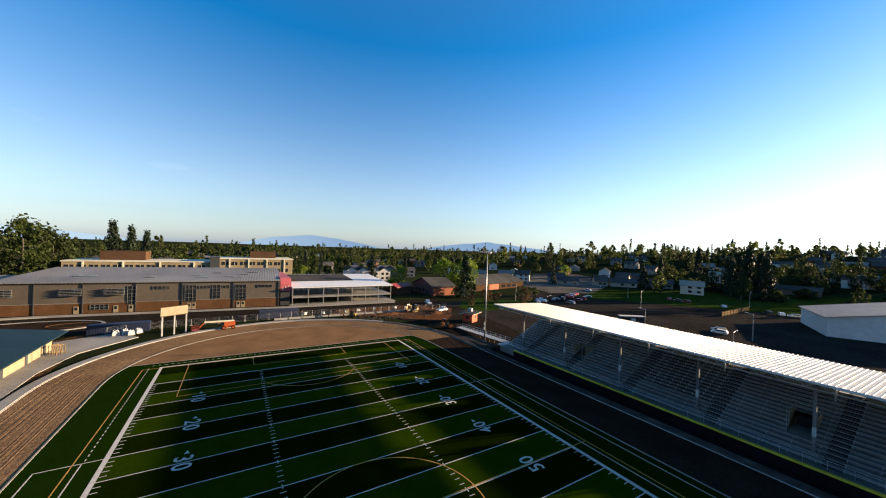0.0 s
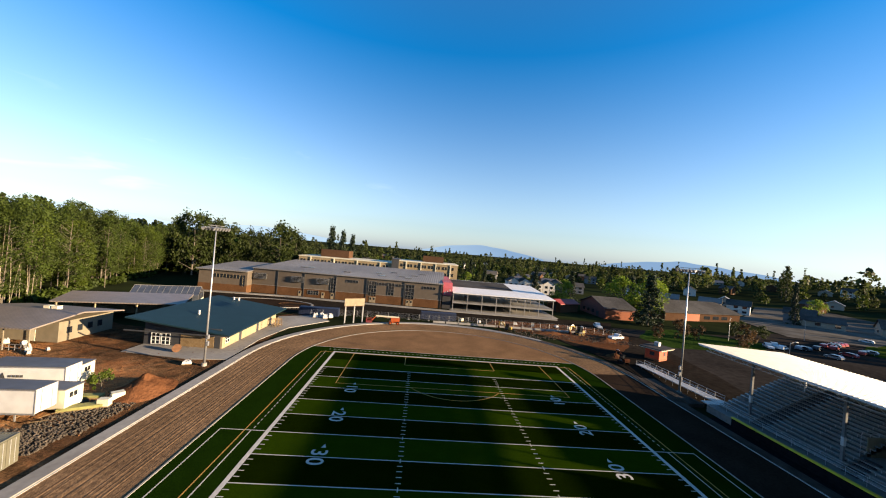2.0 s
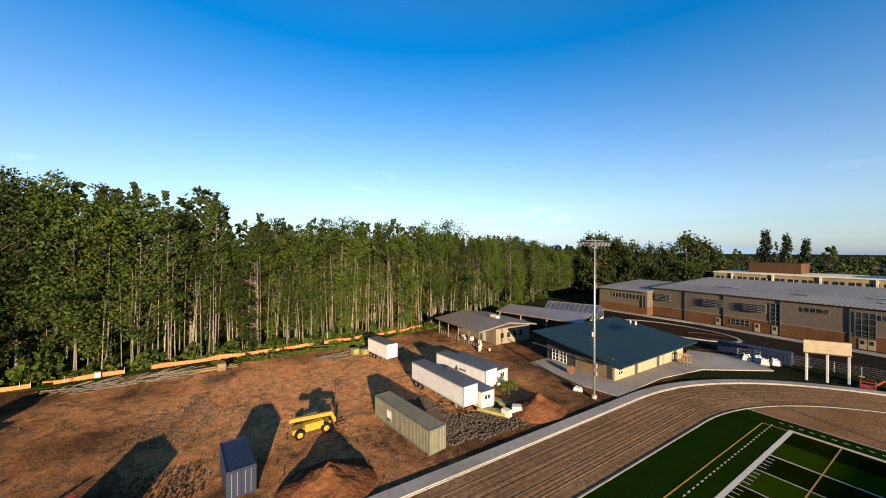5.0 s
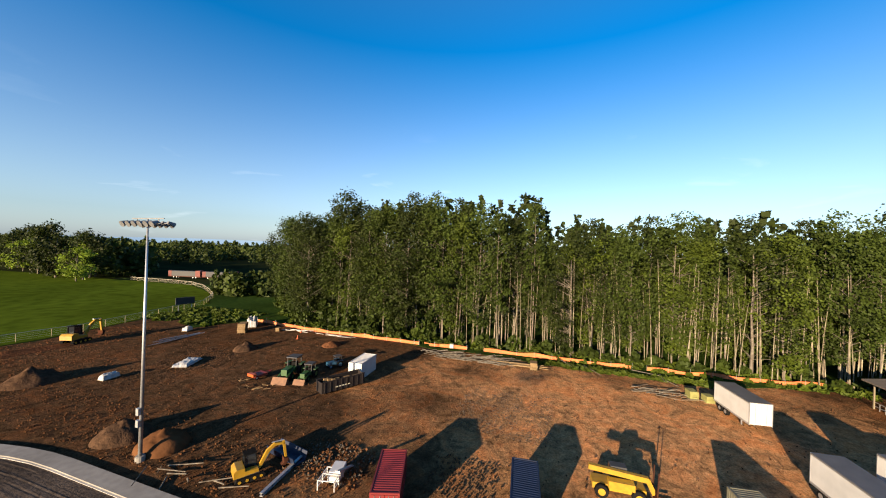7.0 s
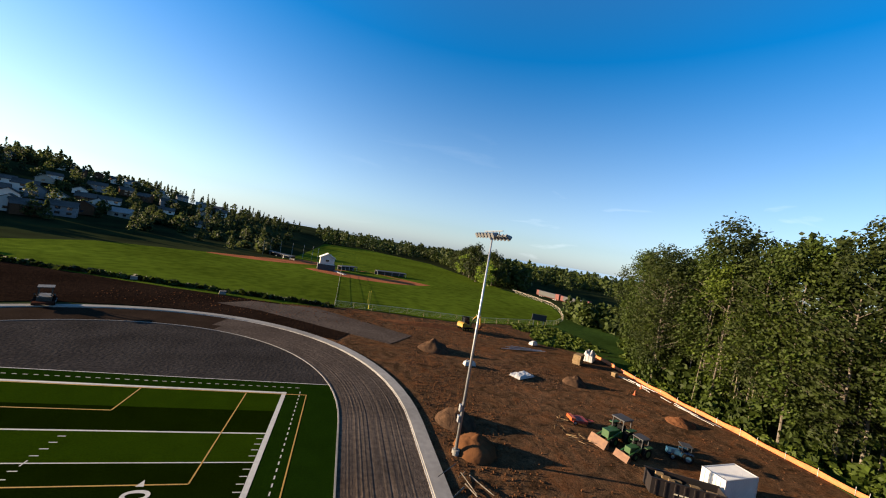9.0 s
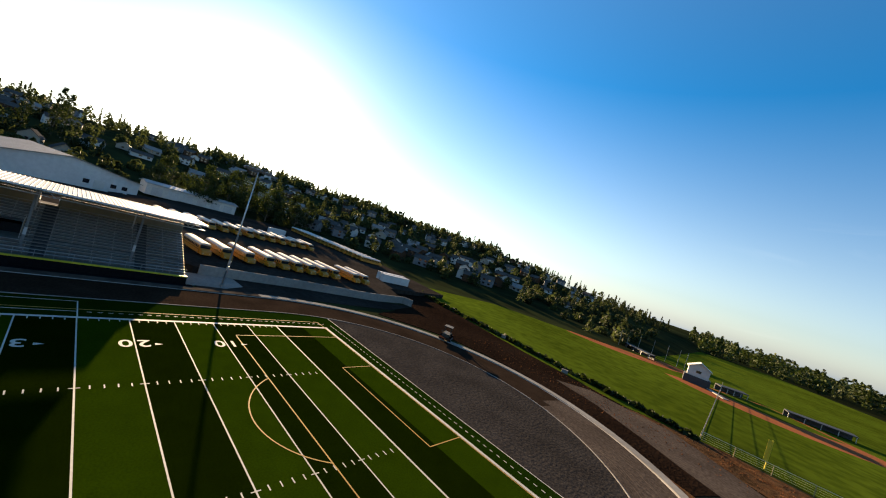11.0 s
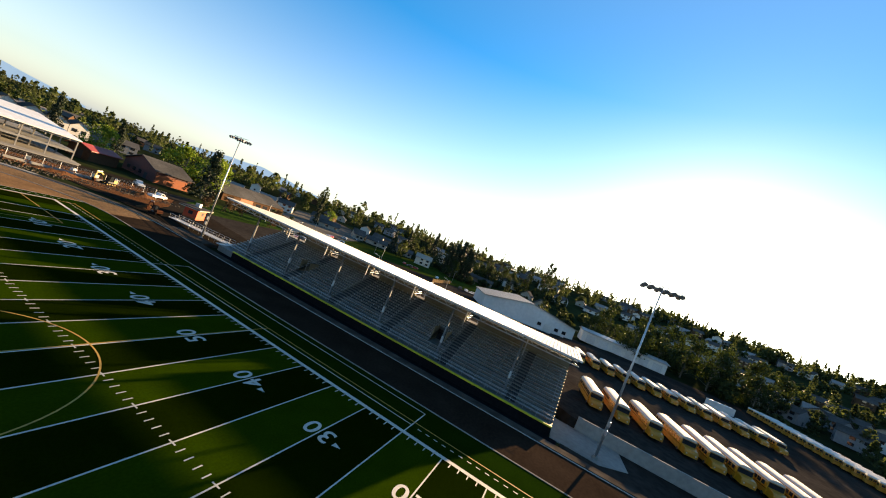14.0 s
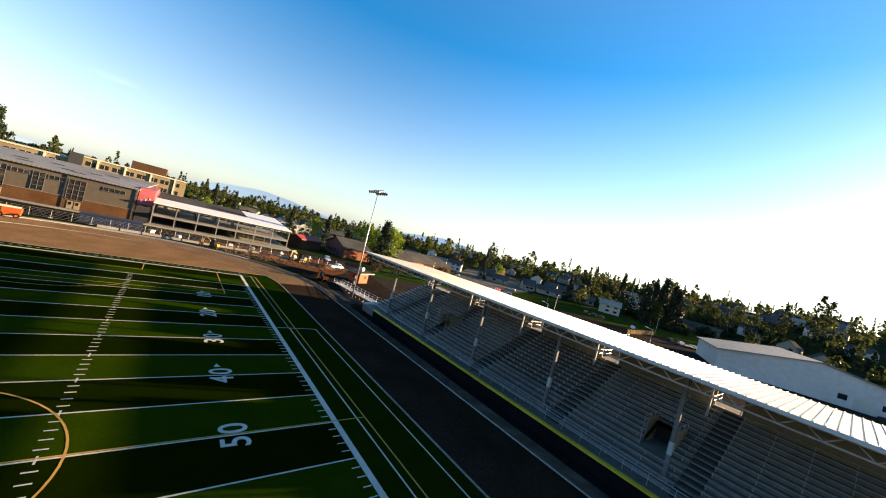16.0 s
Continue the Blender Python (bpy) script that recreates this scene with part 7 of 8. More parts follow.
rubble("stone_bed", "bed of coarse grey stones beside the trailers", M_ROCK, -58, -44.5, 16.2, 20.5, 2200, 0.06, 0.22, 1)
rubble("stone_bed", "coarse grey stones below the white trailer", M_ROCK, -50, -43.5, 20, 28, 1300, 0.06, 0.22, 2)
rubble("loose_rubble", "spread of broken concrete and brown stones", M_ROCK, -53.6, -47.6, -28.8, -20.6, 300, 0.05, 0.2, 3)
rubble("loose_rubble", "brown lumps of earth among the broken concrete", M_DIRT, -54.0, -47.4, -29.0, -20.4, 300, 0.06, 0.24, 22)
rubble("loose_clods", "loose clods of earth scattered over the yard", M_DIRT, -96, -43, -100, 58, 2600, 0.04, 0.17, 4)
rubble("loose_clods", "turned clods of brown earth along the kerb", M_DIRT, -52, -42.5, -78, -20, 1300, 0.05, 0.18, 5)
rubble("loose_clods", "turned clods of reddish earth south of the track", M_REDDIRT, -80, 20, -108, -93, 1200, 0.06, 0.22, 6)
rubble("loose_clods", "clods of red soil on the building site", M_REDDIRT, 18, 62, 86, 102, 500, 0.1, 0.4, 7)


def sticks(name, label, mat, x0, x1, y0, y1, n, l0, l1, r, seed, ang=90, spread=35):
    rnd = random.Random(seed)
    bm = bmesh.new()
    for _ in range(n):
        x, y, l = rnd.uniform(x0, x1), rnd.uniform(y0, y1), rnd.uniform(l0, l1)
        a = radians(ang + rnd.uniform(-spread, spread))
        z = rnd.uniform(0.05, 0.35)
        cyl(bm, (x, y, z), (x + l * math.cos(a), y + l * math.sin(a), z + rnd.uniform(-0.04, 0.35)), r * rnd.uniform(0.6, 1.2), r * 0.5, 5, False)
    return tagged(part(name, bm, mat), label, "debris", kind="stuff")


sticks("brush_pile", "tangle of cut branches along the wood's edge", M_BARK, -91, -87.5, -31, -13, 90, 1.5, 4.5, 0.09, 1)
sticks("log_row", "row of pale peeled logs on the ground", M_WOOD, -89.4, -88, -16, -10, 12, 4, 6, 0.14, 2, 90, 4)
sticks("brush_pile", "scattered poles and brush near the box trailer", M_BARK, -86, -83, 9, 17, 26, 1.5, 4, 0.07, 3)
sticks("pipe_row", "row of grey pipes lying on the dirt", M_GALV, -84, -72, -85.5, -84, 8, 5, 7, 0.12, 4, 5, 4)
sticks("scrap_timber", "broken boards lying beside the mast", M_BARK, -44.5, -42.6, -41, -31, 10, 1.2, 3.5, 0.08, 5, 80, 40)
rubble("loose_clods", "churned ridge of wet brown clods beside the red container", M_TRACKDARK, -56.5, -50.0, -14.5, -8.0, 380, 0.04, 0.18, 11)
rubble("gravel_patch", "thin patch of grey gravel trodden into the dirt", M_ROCK, -76, -62, -16, -3, 1500, 0.03, 0.1, 12)
rubble("gravel_patch", "brown stones strewn round the plastic sheets", M_TRACKDARK, -74, -54, -73, -62, 900, 0.04, 0.15, 13)
rubble("loose_clods", "red clods along the haul road", M_REDDIRT, -66, -44, -98, -76, 700, 0.04, 0.15, 14)
rubble("loose_rubble", "broken rubble and spoil on the building site", M_ROCK, 22, 60, 80, 91, 900, 0.08, 0.35, 15)
heap("soil_mound", "low heap of red spoil on the building site", M_REDDIRT, 52, 84, 4.0, 2.6, 1.2, 16)
heap("soil_mound", "low heap of dark spoil beside the ramp", M_DIRT, 44.8, 66.5, 2.6, 2.0, 1.1, 17)
heap("soil_mound", "long bank of red spoil behind the track's bend", M_REDDIRT, 36, 88, 7.0, 1.8, 0.9, 18)
sticks("pipe_row", "white plastic pipes lying along the safety fence", M_HOUSEWHITE, -93.4, -91.6, -72, -52, 16, 2.5, 5, 0.07, 19, 88, 14)
sticks("scrap_timber", "scattered splintered boards near the tractors", M_WOOD, -63.5, -60.5, -52, -44, 22, 0.5, 1.8, 0.05, 20, 60, 80)
sticks("scrap_timber", "loose timber offcuts on the stone bed", M_WOOD, -58, -50, 20, 23, 16, 0.8, 2.2, 0.06, 21, 20, 60)
sticks("fallen_pole", "thin fallen alder trunks leaning at the wood's edge", M_BARK, -97, -93, -8, 20, 5, 4, 7, 0.09, 6, 60, 80)

# orange net fence and the grassy strip before the wood
def build_orange_fence():
    g = thing("orange_safety_fence", "sagging orange plastic safety fence along the wood", "safety fence")
    pts = [(-97.0, -84), (-94.4, -62), (-94.6, -45), (-94.4, -33), (-95.6, -18), (-96.0, 0), (-96.6, 14), (-98, 36), (-102, 47.5)]
    rnd = random.Random(4)
    for s, ((x0, y0), (x1, y1)) in enumerate(zip(pts, pts[1:])):
        n = int(math.hypot(x1 - x0, y1 - y0) / 1.2)
        bm = bmesh.new()
        prev = None
        for i in range(n + 1):
            u = i / n
            x, y = x0 + (x1 - x0) * u, y0 + (y1 - y0) * u
            h = 0.72 + 0.45 * noise.noise(Vector((y * 0.22, 3, 1)))
            dx = 0.25 * noise.noise(Vector((y * 0.5, 9, 2)))
            row = [bm.verts.new((x + dx * k / 3 + 0.05 * (k % 2), y, 0.02 + h * k / 3)) for k in range(4)]
            if prev:
                for k in range(3):
                    bm.faces.new((prev[k], row[k], row[k + 1], prev[k + 1]))
            prev = row
        if s in (3, 5):                                   # torn stretches
            bmesh.ops.delete(bm, geom=[f for f in bm.faces if noise.noise(f.calc_center_median() * 0.3) > 0.05], context="FACES")
        net = part("net", bm, M_ORANGENET, g)
        mod = net.modifiers.new("thickness", "SOLIDIFY")
        mod.thickness = 0.03
        for i in range(0, n + 1, 3):
            u = i / n
            x, y = x0 + (x1 - x0) * u + 0.08, y0 + (y1 - y0) * u
            one("stake", M_GALV, g, lambda b: cyl(b, (x, y, -0.1), (x, y, 1.15), 0.025, n=5))


build_orange_fence()
bm = bmesh.new()
slab(bm, wobble([(-93.2, -30), (-92.6, -5), (-91.5, 12), (-93, 24), (-97, 40), (-104, 58), (-150, 62), (-150, -84), (-99, -86), (-96, -60), (-95.5, -40)], 2, 1.0, 9), -0.1, 0.01)
setting("grass_verge", bm, M_ROUGHGRASS, "rough grass and undergrowth before the wood", "grass")
bm = bmesh.new()
slab(bm, wobble([(-99, -118), (-88, -103), (-84, -92), (-98, -86), (-150, -84), (-150, -260), (-146, -180), (-131, -148), (-112, -123)], 3, 1.5, 10), -0.1, 0.0)
setting("grass_bank", bm, M_ROUGHGRASS, "rough green bank beyond the outfield fence", "grass")

# goods along the yard
M_BOARDS = material("green_tinted_boards", (0.212, 0.212, 0.0654), (0.161, 0.156, 0.0454), scale=2, rough=0.8, stain=0.25)
bundle("lumber_pallet", "dark pallet stack of timber at the wood's edge", M_WOOD, -88.2, -6.8, 1.8, 1.4, 1.3, 5)
bundle("lumber_pallet", "pallet of yellow sawn timber", M_BOARDS, -84.4, 17.6, 1.7, 1.3, 1.3, 8)
bundle("lumber_pallet", "pallet of yellow sawn timber beside the trailer", M_BOARDS, -83.9, 19.6, 1.5, 1.3, 1.0, 12)
bundle("brick_pallet", "tall brown pallet of blocks at the yard corner", M_WOOD, -86.2, -77.4, 3.0, 1.8, 2.2, 35)
bundle("wrapped_bales", "large white wrapped bales at the yard corner", M_TARP, -92.0, -80.8, 4.4, 2.6, 2.6, 40)
bundle("wrapped_pallet", "pale wrapped pallet on the grass", M_TARP, -81.6, -90.2, 2.2, 1.4, 1.1, 20)
bundle("wrapped_sheets", "white plastic-wrapped sheets on the dirt", M_TARP, -65.2, -66.6, 5.0, 2.6, 0.5, 25)
bundle("wrapped_pallet", "white plastic bundle near the kerb", M_TARP, -55.6, -70.4, 2.4, 1.3, 0.9, 5)
bundle("white_tank", "small white box beside the safety fence", M_HOUSEWHITE, -95.0, -25.2, 0.9, 0.9, 0.8, 5)
bundle("wood_crate", "open wooden crates by the orange fence", M_WOOD, -90.8, -70.5, 1.3, 1.0, 0.8, 15)
bundle("steel_rack", "white steel racks among the rubble", M_WHITEMETAL, -48.8, -22.6, 1.8, 1.2, 0.9, 15)
bundle("wood_crate", "stack of pale crates beside the mound", M_CREAM, -46.5, 26.6, 1.3, 0.9, 0.9, 10)
bundle("wrapped_pallet", "white bags on the slab beside the mast", M_TARP, -46.8, 42.6, 1.4, 1.0, 0.6, 30)


bundle("board_stack", "stack of yellow-green boards on the ground beside the cabin", M_BOARDS, -48.3, 25.6, 4.2, 1.3, 0.35, 30)
bundle("board_stack", "loose stack of yellow boards behind the cabin", M_BOARDS, -50.2, 28.6, 3.2, 1.0, 0.3, 10)
bundle("wood_crate", "pale slatted crate beside the soil mound", M_CREAM, -46.6, 28.6, 1.4, 1.1, 0.9, 50)
for k, (x, y, s) in enumerate(((-84, 46.2, 0.8), (-82.3, 45.6, 0.6), (-80.8, 46.6, 0.9), (-77.5, 46.4, 0.8), (-75.6, 45.2, 0.7), (-73.6, 43.4, 0.8), (-72.4, 42.4, 0.6), (-71.6, 44.6, 0.5))):
    bundle("wrapped_goods", "small white wrapped goods under the veranda roof", M_TARP, x, y, 1.1 * s, 0.9 * s, s, 23 * k, "goods")


def build_reel():
    g = thing("cable_reel", "rusty orange reel on the concrete apron", "reel", pose(-52.4, 48.2, 0.06, 0, 0, 20))
    for y in (-0.3, 0.3):
        one("flange", M_RUSTBROWN, g, lambda b: cyl(b, (0, y - 0.04, 0.7), (0, y + 0.04, 0.7), 0.7, n=16))
    one("drum", M_RUST, g, lambda b: cyl(b, (0, -0.3, 0.7), (0, 0.3, 0.7), 0.4, n=12))
    f = thing("timber_frame", "upright pale timber frames beside the field house", "timber frame", pose(-43.6, 71.4, 0.06, 0, 0, 60))
    for k in range(3):
        one("frame", M_WOOD, f, lambda b: [bar(b, (x, k * 0.7, 0), (x, k * 0.7 + 0.25, 2.0), 0.1) for x in (0, 0.9, 1.8)] + [bar(b, (0, k * 0.7 + 0.2, z), (1.8, k * 0.7 + 0.2, z), 0.09) for z in (0.5, 1.9)])


build_reel()


def build_frames():
    g = thing("scaffold_frame", "white welded steel frames and a long plank", "scaffold frame", pose(-48.6, -23.6, 0, 0, 0, 12))
    def fr(b):
        for x in (0, 1.0, 2.0):
            bar(b, (x, 0, 0), (x, 0, 0.9), 0.07)
            bar(b, (x, 1.6, 0), (x, 1.6, 0.9), 0.07)
            bar(b, (x, 0, 0.9), (x, 1.6, 0.9), 0.07)
        for y in (0, 1.6):
            for z in (0.3, 0.6, 0.88):
                bar(b, (0, y, z), (2.0, y, z), 0.06)
    one("frame", M_WHITEMETAL, g, fr)
    one("plank", M_GALV, g, lambda b: bar(b, (-1.5, 1.9, 0.3), (2.6, 2.1, 2.3), 0.4, 0.1))
    t = thing("steel_skip", "blue steel trough lying on the dirt", "skip", pose(-49.6, -29.4, 0, 0, 0, 78))
    one("shell", M_BLUECON, t, lambda b: prism(b, [(-0.9, 0.9), (-0.6, 0.05), (0.6, 0.05), (0.9, 0.9), (0.8, 0.9), (0.55, 0.15), (-0.55, 0.15), (-0.8, 0.9)], -2.2, 2.2))
    p = thing("long_beam", "long grey steel beam lying on the ground", "beam", along(-44.2, -27.2, -50.2, -27.8))
    one("flange", M_GALV, p, lambda b: [box(b, 0, 6.3, -0.15, 0.15, z, z + 0.05) for z in (0.02, 0.3)] + [box(b, 0, 6.3, -0.03, 0.03, 0.07, 0.3)])


build_frames()
for x, y in ((-92.0, -64.5), (-86.8, -61.0)):
    c = thing("traffic_cone", "orange traffic cone on the dirt", "cone", pose(x, y, 0), group="cones in the yard")
    bx("base", M_ORANGEPLANT, c, -0.25, 0.25, -0.25, 0.25, 0, 0.05)
    one("cone", M_ORANGEPLANT, c, lambda b: cyl(b, (0, 0, 0.05), (0, 0, 0.9), 0.2, 0.04, 10))
one("sign_decal", M_HOUSEWHITE, bpy.data.objects["shipping_container"], lambda b: box(b, 3.2, 4.2, -0.03, 0.012, 0.7, 2.0), "white and green notice on the container side")
one("sign_decal", M_GREENPLANT, bpy.data.objects["shipping_container"], lambda b: box(b, 3.2, 4.2, -0.034, -0.03, 0.7, 1.0))


# ---- south: dirt road, ball fields ----
def build_ball_fields():
    bm = bmesh.new()
    slab(bm, wobble([(90, -132), (74, -123), (48, -119), (22, -113), (-14, -107), (-38, -112), (-64, -109), (-96, -117), (-112, -123), (-131, -148), (-146, -180), (-144, -230), (-134, -430), (-60, -560), (20, -520), (60, -330), (76, -270), (74, -190)], 6, 1.0, 20), -0.1, 0.0)
    setting("outfield_grass", bm, M_GRASS, "bright green mown grass of two ball fields", "grass")
    for k, (cx, cy, r, a0, a1) in enumerate(((22, -246, 44, 70, 165), (-44, -224, 44, 40, 140))):
        bm = bmesh.new()
        pts = [(cx, cy)] + [(cx + r * math.cos(radians(a0 + (a1 - a0) * i / 20)), cy + r * math.sin(radians(a0 + (a1 - a0) * i / 20))) for i in range(21)]
        slab(bm, pts, -0.05, 0.012)
        setting("infield_%d" % (k + 1), bm, M_BALLDIRT, "red clay infield of a ball field", "infield")
        bm = bmesh.new()
        pts = [(cx + 2 * math.cos(radians((a0 + a1) / 2)), cy + 2)] + [(cx + r * 0.62 * math.cos(radians(a0 + 6 + (a1 - a0 - 12) * i / 12)), cy + r * 0.62 * math.sin(radians(a0 + 6 + (a1 - a0 - 12) * i / 12))) for i in range(13)]
        slab(bm, pts, -0.05, 0.02)
        setting("infield_grass_%d" % (k + 1), bm, M_GRASS, "mown grass inside the infield", "grass")
    bm = bmesh.new()
    slab(bm, wobble([(46.2, -97.5), (41.2, -86), (36, -76), (30.5, -80.5), (22, -87), (12, -90.3), (0, -91.2), (-14, -88), (-30, -79), (-38, -96), (-14, -107), (22, -113), (48, -119), (66, -122.5), (64.5, -100.5), (52, -97)], 3, 0.5, 21), -0.1, 0.02)
    setting("dark_soil", bm, M_DARKSOIL, "dark bare soil bank between track and grass", "soil")
    bm = bmesh.new()
    slab(bm, wobble([(-2, -100), (-12, -97), (-41, -80), (-47, -88), (-24, -106), (-8, -106)], 3, 0.5, 22), -0.1, 0.03)
    setting("gravel_path", bm, M_TRACK, "grey gravel haul road south of the track", "gravel road")
    rnd = random.Random(12)
    # rough hedge of weeds along the grass edge
    far_woods("weed_edge", "dark weedy edge along the mown grass", M_LEAFDARK, [(70 - k * 1.15, -122.5 + (k * 1.15) * 0.13 + rnd.uniform(-0.7, 0.7), rnd.uniform(0.6, 1.4), rnd.uniform(0.5, 1.0), False) for k in range(86)], 31, 26)
    f = thing("outfield_fence", "wire fence with pale posts and yellow top rail", "fence")
    line = [(-28.5, -110.5), (-50, -111.5), (-71, -110), (-96, -117.5), (-109, -121.5), (-122, -134), (-131, -148), (-140, -164), (-146, -180), (-146.5, -200), (-145, -226)]
    for (x0, y0), (x1, y1) in zip(line, line[1:]):
        n = max(1, int(math.hypot(x1 - x0, y1 - y0) / 4.5))
        for i in range(n):
            x, y = x0 + (x1 - x0) * i / n, y0 + (y1 - y0) * i / n
            one("post", M_TANLIGHT, f, lambda b: cyl(b, (x, y, -0.1), (x, y, 1.85), 0.06, n=6))
        one("rail", M_CREAM, f, lambda b: [cyl(b, (x0, y0, 1.8), (x1, y1, 1.8), 0.06, n=5)] + [cyl(b, (x0, y0, z), (x1, y1, z), 0.018, n=4) for z in (0.3, 0.7, 1.1, 1.45)])
    f2 = thing("dividing_fence", "tall wire fence between the two ball fields", "fence")
    for k in range(24):
        y = -111 - k * 5
        one("post", M_GALV, f2, lambda b: cyl(b, (-28.6, y, -0.1), (-28.6, y, 2.6), 0.05, n=5))
    one("rail", M_TANLIGHT, f2, lambda b: [cyl(b, (-28.6, -111, z), (-28.6, -226, z), 0.035, n=4) for z in (0.1, 0.9, 1.7, 2.55)])
    p = thing("foul_pole", "yellow foul pole beside the outfield fence", "pole", pose(-38.4, -113, 0))
    one("pole", M_YELLOWTRIM, p, lambda b: cyl(b, (0, 0, -0.1), (0, 0, 5.5), 0.12, n=8))
    one("wing", M_YELLOWTRIM, p, lambda b: box(b, 0.1, 0.6, -0.03, 0.03, 1.5, 5.4))
    s = thing("scoreboard", "dark scoreboard on posts outside the outfield fence", "scoreboard", pose(-99.4, -117.0, 0, 0, 0, -15))
    for x in (-1.8, 1.8):
        bx("post", M_GALV, s, x - 0.1, x + 0.1, -0.1, 0.1, -0.1, 2.2)
    bx("board", M_DARKSIDING, s, -2.6, 2.6, -0.15, 0.15, 2.0, 4.2)
    h = thing("scorer_hut", "white two-storey scorer's hut with a gable roof between the fields", "hut", pose(-20.5, -203, 0, 0, 0, 6))
    bx("base_wall", M_DARKSIDING, h, -4.5, 4.5, -4, 4, 0, 3.0)
    one("upper_wall", M_HOUSEWHITE, h, lambda b: prism(b, [(-3.6, 3.0), (-3.6, 6.6), (0, 8.6), (3.6, 6.6), (3.6, 3.0)], -3.6, 3.6, "y"))
    one("roof", M_HOUSEWHITE, h, lambda b: prism(b, [(-4.2, 6.3), (-4.2, 6.5), (0, 8.9), (4.2, 6.5), (4.2, 6.3), (0, 8.65)], -4.0, 4.2, "y"))
    bx("window", M_GLASS, h, -0.8, 0.9, 3.6, 3.66, 4.6, 5.6)
    one("stairs", M_STEELGREY, h, lambda b: bar(b, (-4.6, 3.6, 0.2), (-9.0, 14, 0.1), 2.0, 0.3))
    for label, x, y, r, L in (("long low dark dugout by the infield", 9, -236, -45, 26), ("long low dark dugout by the infield", -58, -219, 18, 20), ("long low dark dugout by the infield", -32, -215, 40, 12)):
        d = thing("dugout", label, "dugout", pose(x, y, 0, 0, 0, r))
        one("shell", M_DARKSIDING, d, lambda b: prism(b, [(-1.6, 0), (-1.6, 2.5), (1.6, 2.2), (1.6, 1.9), (-1.3, 2.2), (-1.3, 0)], -L / 2, L / 2))
        for k in range(5):
            bx("post", M_GALV, d, -L / 2 + 0.3 + k * (L - 0.8) / 4, -L / 2 + 0.5 + k * (L - 0.8) / 4, 1.4, 1.55, 0, 1.95)
    n = thing("backstop", "tall wire backstop netting poles behind the plate", "backstop")
    for k in range(7):
        a = radians(200 + k * 25)
        x, y = 2 + 16 * math.cos(a), -232 + 14 * math.sin(a)
        one("post", M_STEELGREY, n, lambda b: cyl(b, (x, y, -0.1), (x, y, 9), 0.12, n=5))
    seats = thing("bleacher", "row of small white bleachers beyond the infield", "bleacher")
    for k in range(7):
        x, y = 61 - k * 3.0, -261 - k * 0.9
        bx("bench", M_HOUSEWHITE, seats, x, x + 2.2, y, y + 0.8, 0.2, 1.0)
    for k, (x, y) in enumerate(((48, -121.5), (22.5, -116), (0, -110), (74, -126))):
        bundle("marker_block", "small pale block at the grass edge", M_CONCRETE, x, y, 1.6, 0.9, 0.8, 10 * k, "block")


M_DARKSOIL = material("dark_soil", (0.018, 0.0108, 0.0072), (0.0105, 0.0066, 0.0048), scale=1.0, rough=0.95, bump=0.2, bump_scale=2, stain=0.35)
build_ball_fields()


M_DARKMACHINE = material("dark_machine_paint", (0.05, 0.043, 0.03), (0.028, 0.024, 0.018), scale=2, rough=0.6, stain=0.35)


def build_loader():
    g = thing("skid_loader", "dark tractor loader with a roll cage on the track's south bend", "loader", pose(20.3, -85.0, 0, 0, 0, -60) @ Matrix.Scale(1.45, 4))
    for x in (-0.7, 0.7):
        for y in (-0.8, 0.8):
            wheel(g, x, y, 0.45, 0.32)
    bx("body", M_DARKMACHINE, g, -1.4, 0.9, -0.6, 0.6, 0.4, 1.2)
    one("cage", M_DARKMACHINE, g, lambda b: [bar(b, (x, y, 1.2), (x, y, 2.2), 0.09) for x in (-0.8, 0.5) for y in (-0.55, 0.55)] + [box(b, -0.95, 0.65, -0.7, 0.7, 2.2, 2.3)])
    one("arm", M_DARKMACHINE, g, lambda b: [bar(b, (-1.2, y, 1.5), (1.6, y, 0.5), 0.14) for y in (-0.8, 0.8)])
    one("bucket", M_RUST, g, lambda b: prism(b, [(1.5, 0.03), (2.2, 0.03), (1.8, 0.7), (1.5, 0.7)], -1.0, 1.0, "y"))
    bx("rear_frame", M_RUST, g, -2.4, -1.4, -0.9, 0.9, 0.5, 0.7)


build_loader()


M_LOCORED = material("weathered_red", (0.134, 0.0168, 0.0101), (0.0924, 0.0118, 0.00756), scale=1, rough=0.7, stain=0.3)


def build_locomotive(m):
    g = thing("locomotive", "red and black diesel locomotive far behind the ball field", "locomotive", m, group="goods train")
    bx("hood", M_DARKSIDING, g, -10, 7, -1.4, 1.4, 1.2, 4.2)
    bx("cab", M_LOCORED, g, 7, 10, -1.5, 1.5, 1.2, 4.6)
    bx("stripe", M_LOCORED, g, -10, -8, -1.45, 1.45, 1.2, 4.25)
    bx("emblem_bar", M_HOUSEWHITE, g, -1, 2.5, 1.42, 1.46, 2.4, 3.4)
    bx("frame", M_RUST, g, -10.4, 10.4, -1.5, 1.5, 0.8, 1.2)
    for x in (-7, -5.2, 5.2, 7):
        wheel(g, x, -0.9, 0.5, 0.2)
        wheel(g, x, 0.9, 0.5, 0.2)
    return g


loco = build_locomotive(along(-163, -222, -167.5, -204) @ pose(10, 0, 0.5))
copy_thing(loco, along(-168.5, -202, -175, -184) @ pose(10, 0, 0.5))


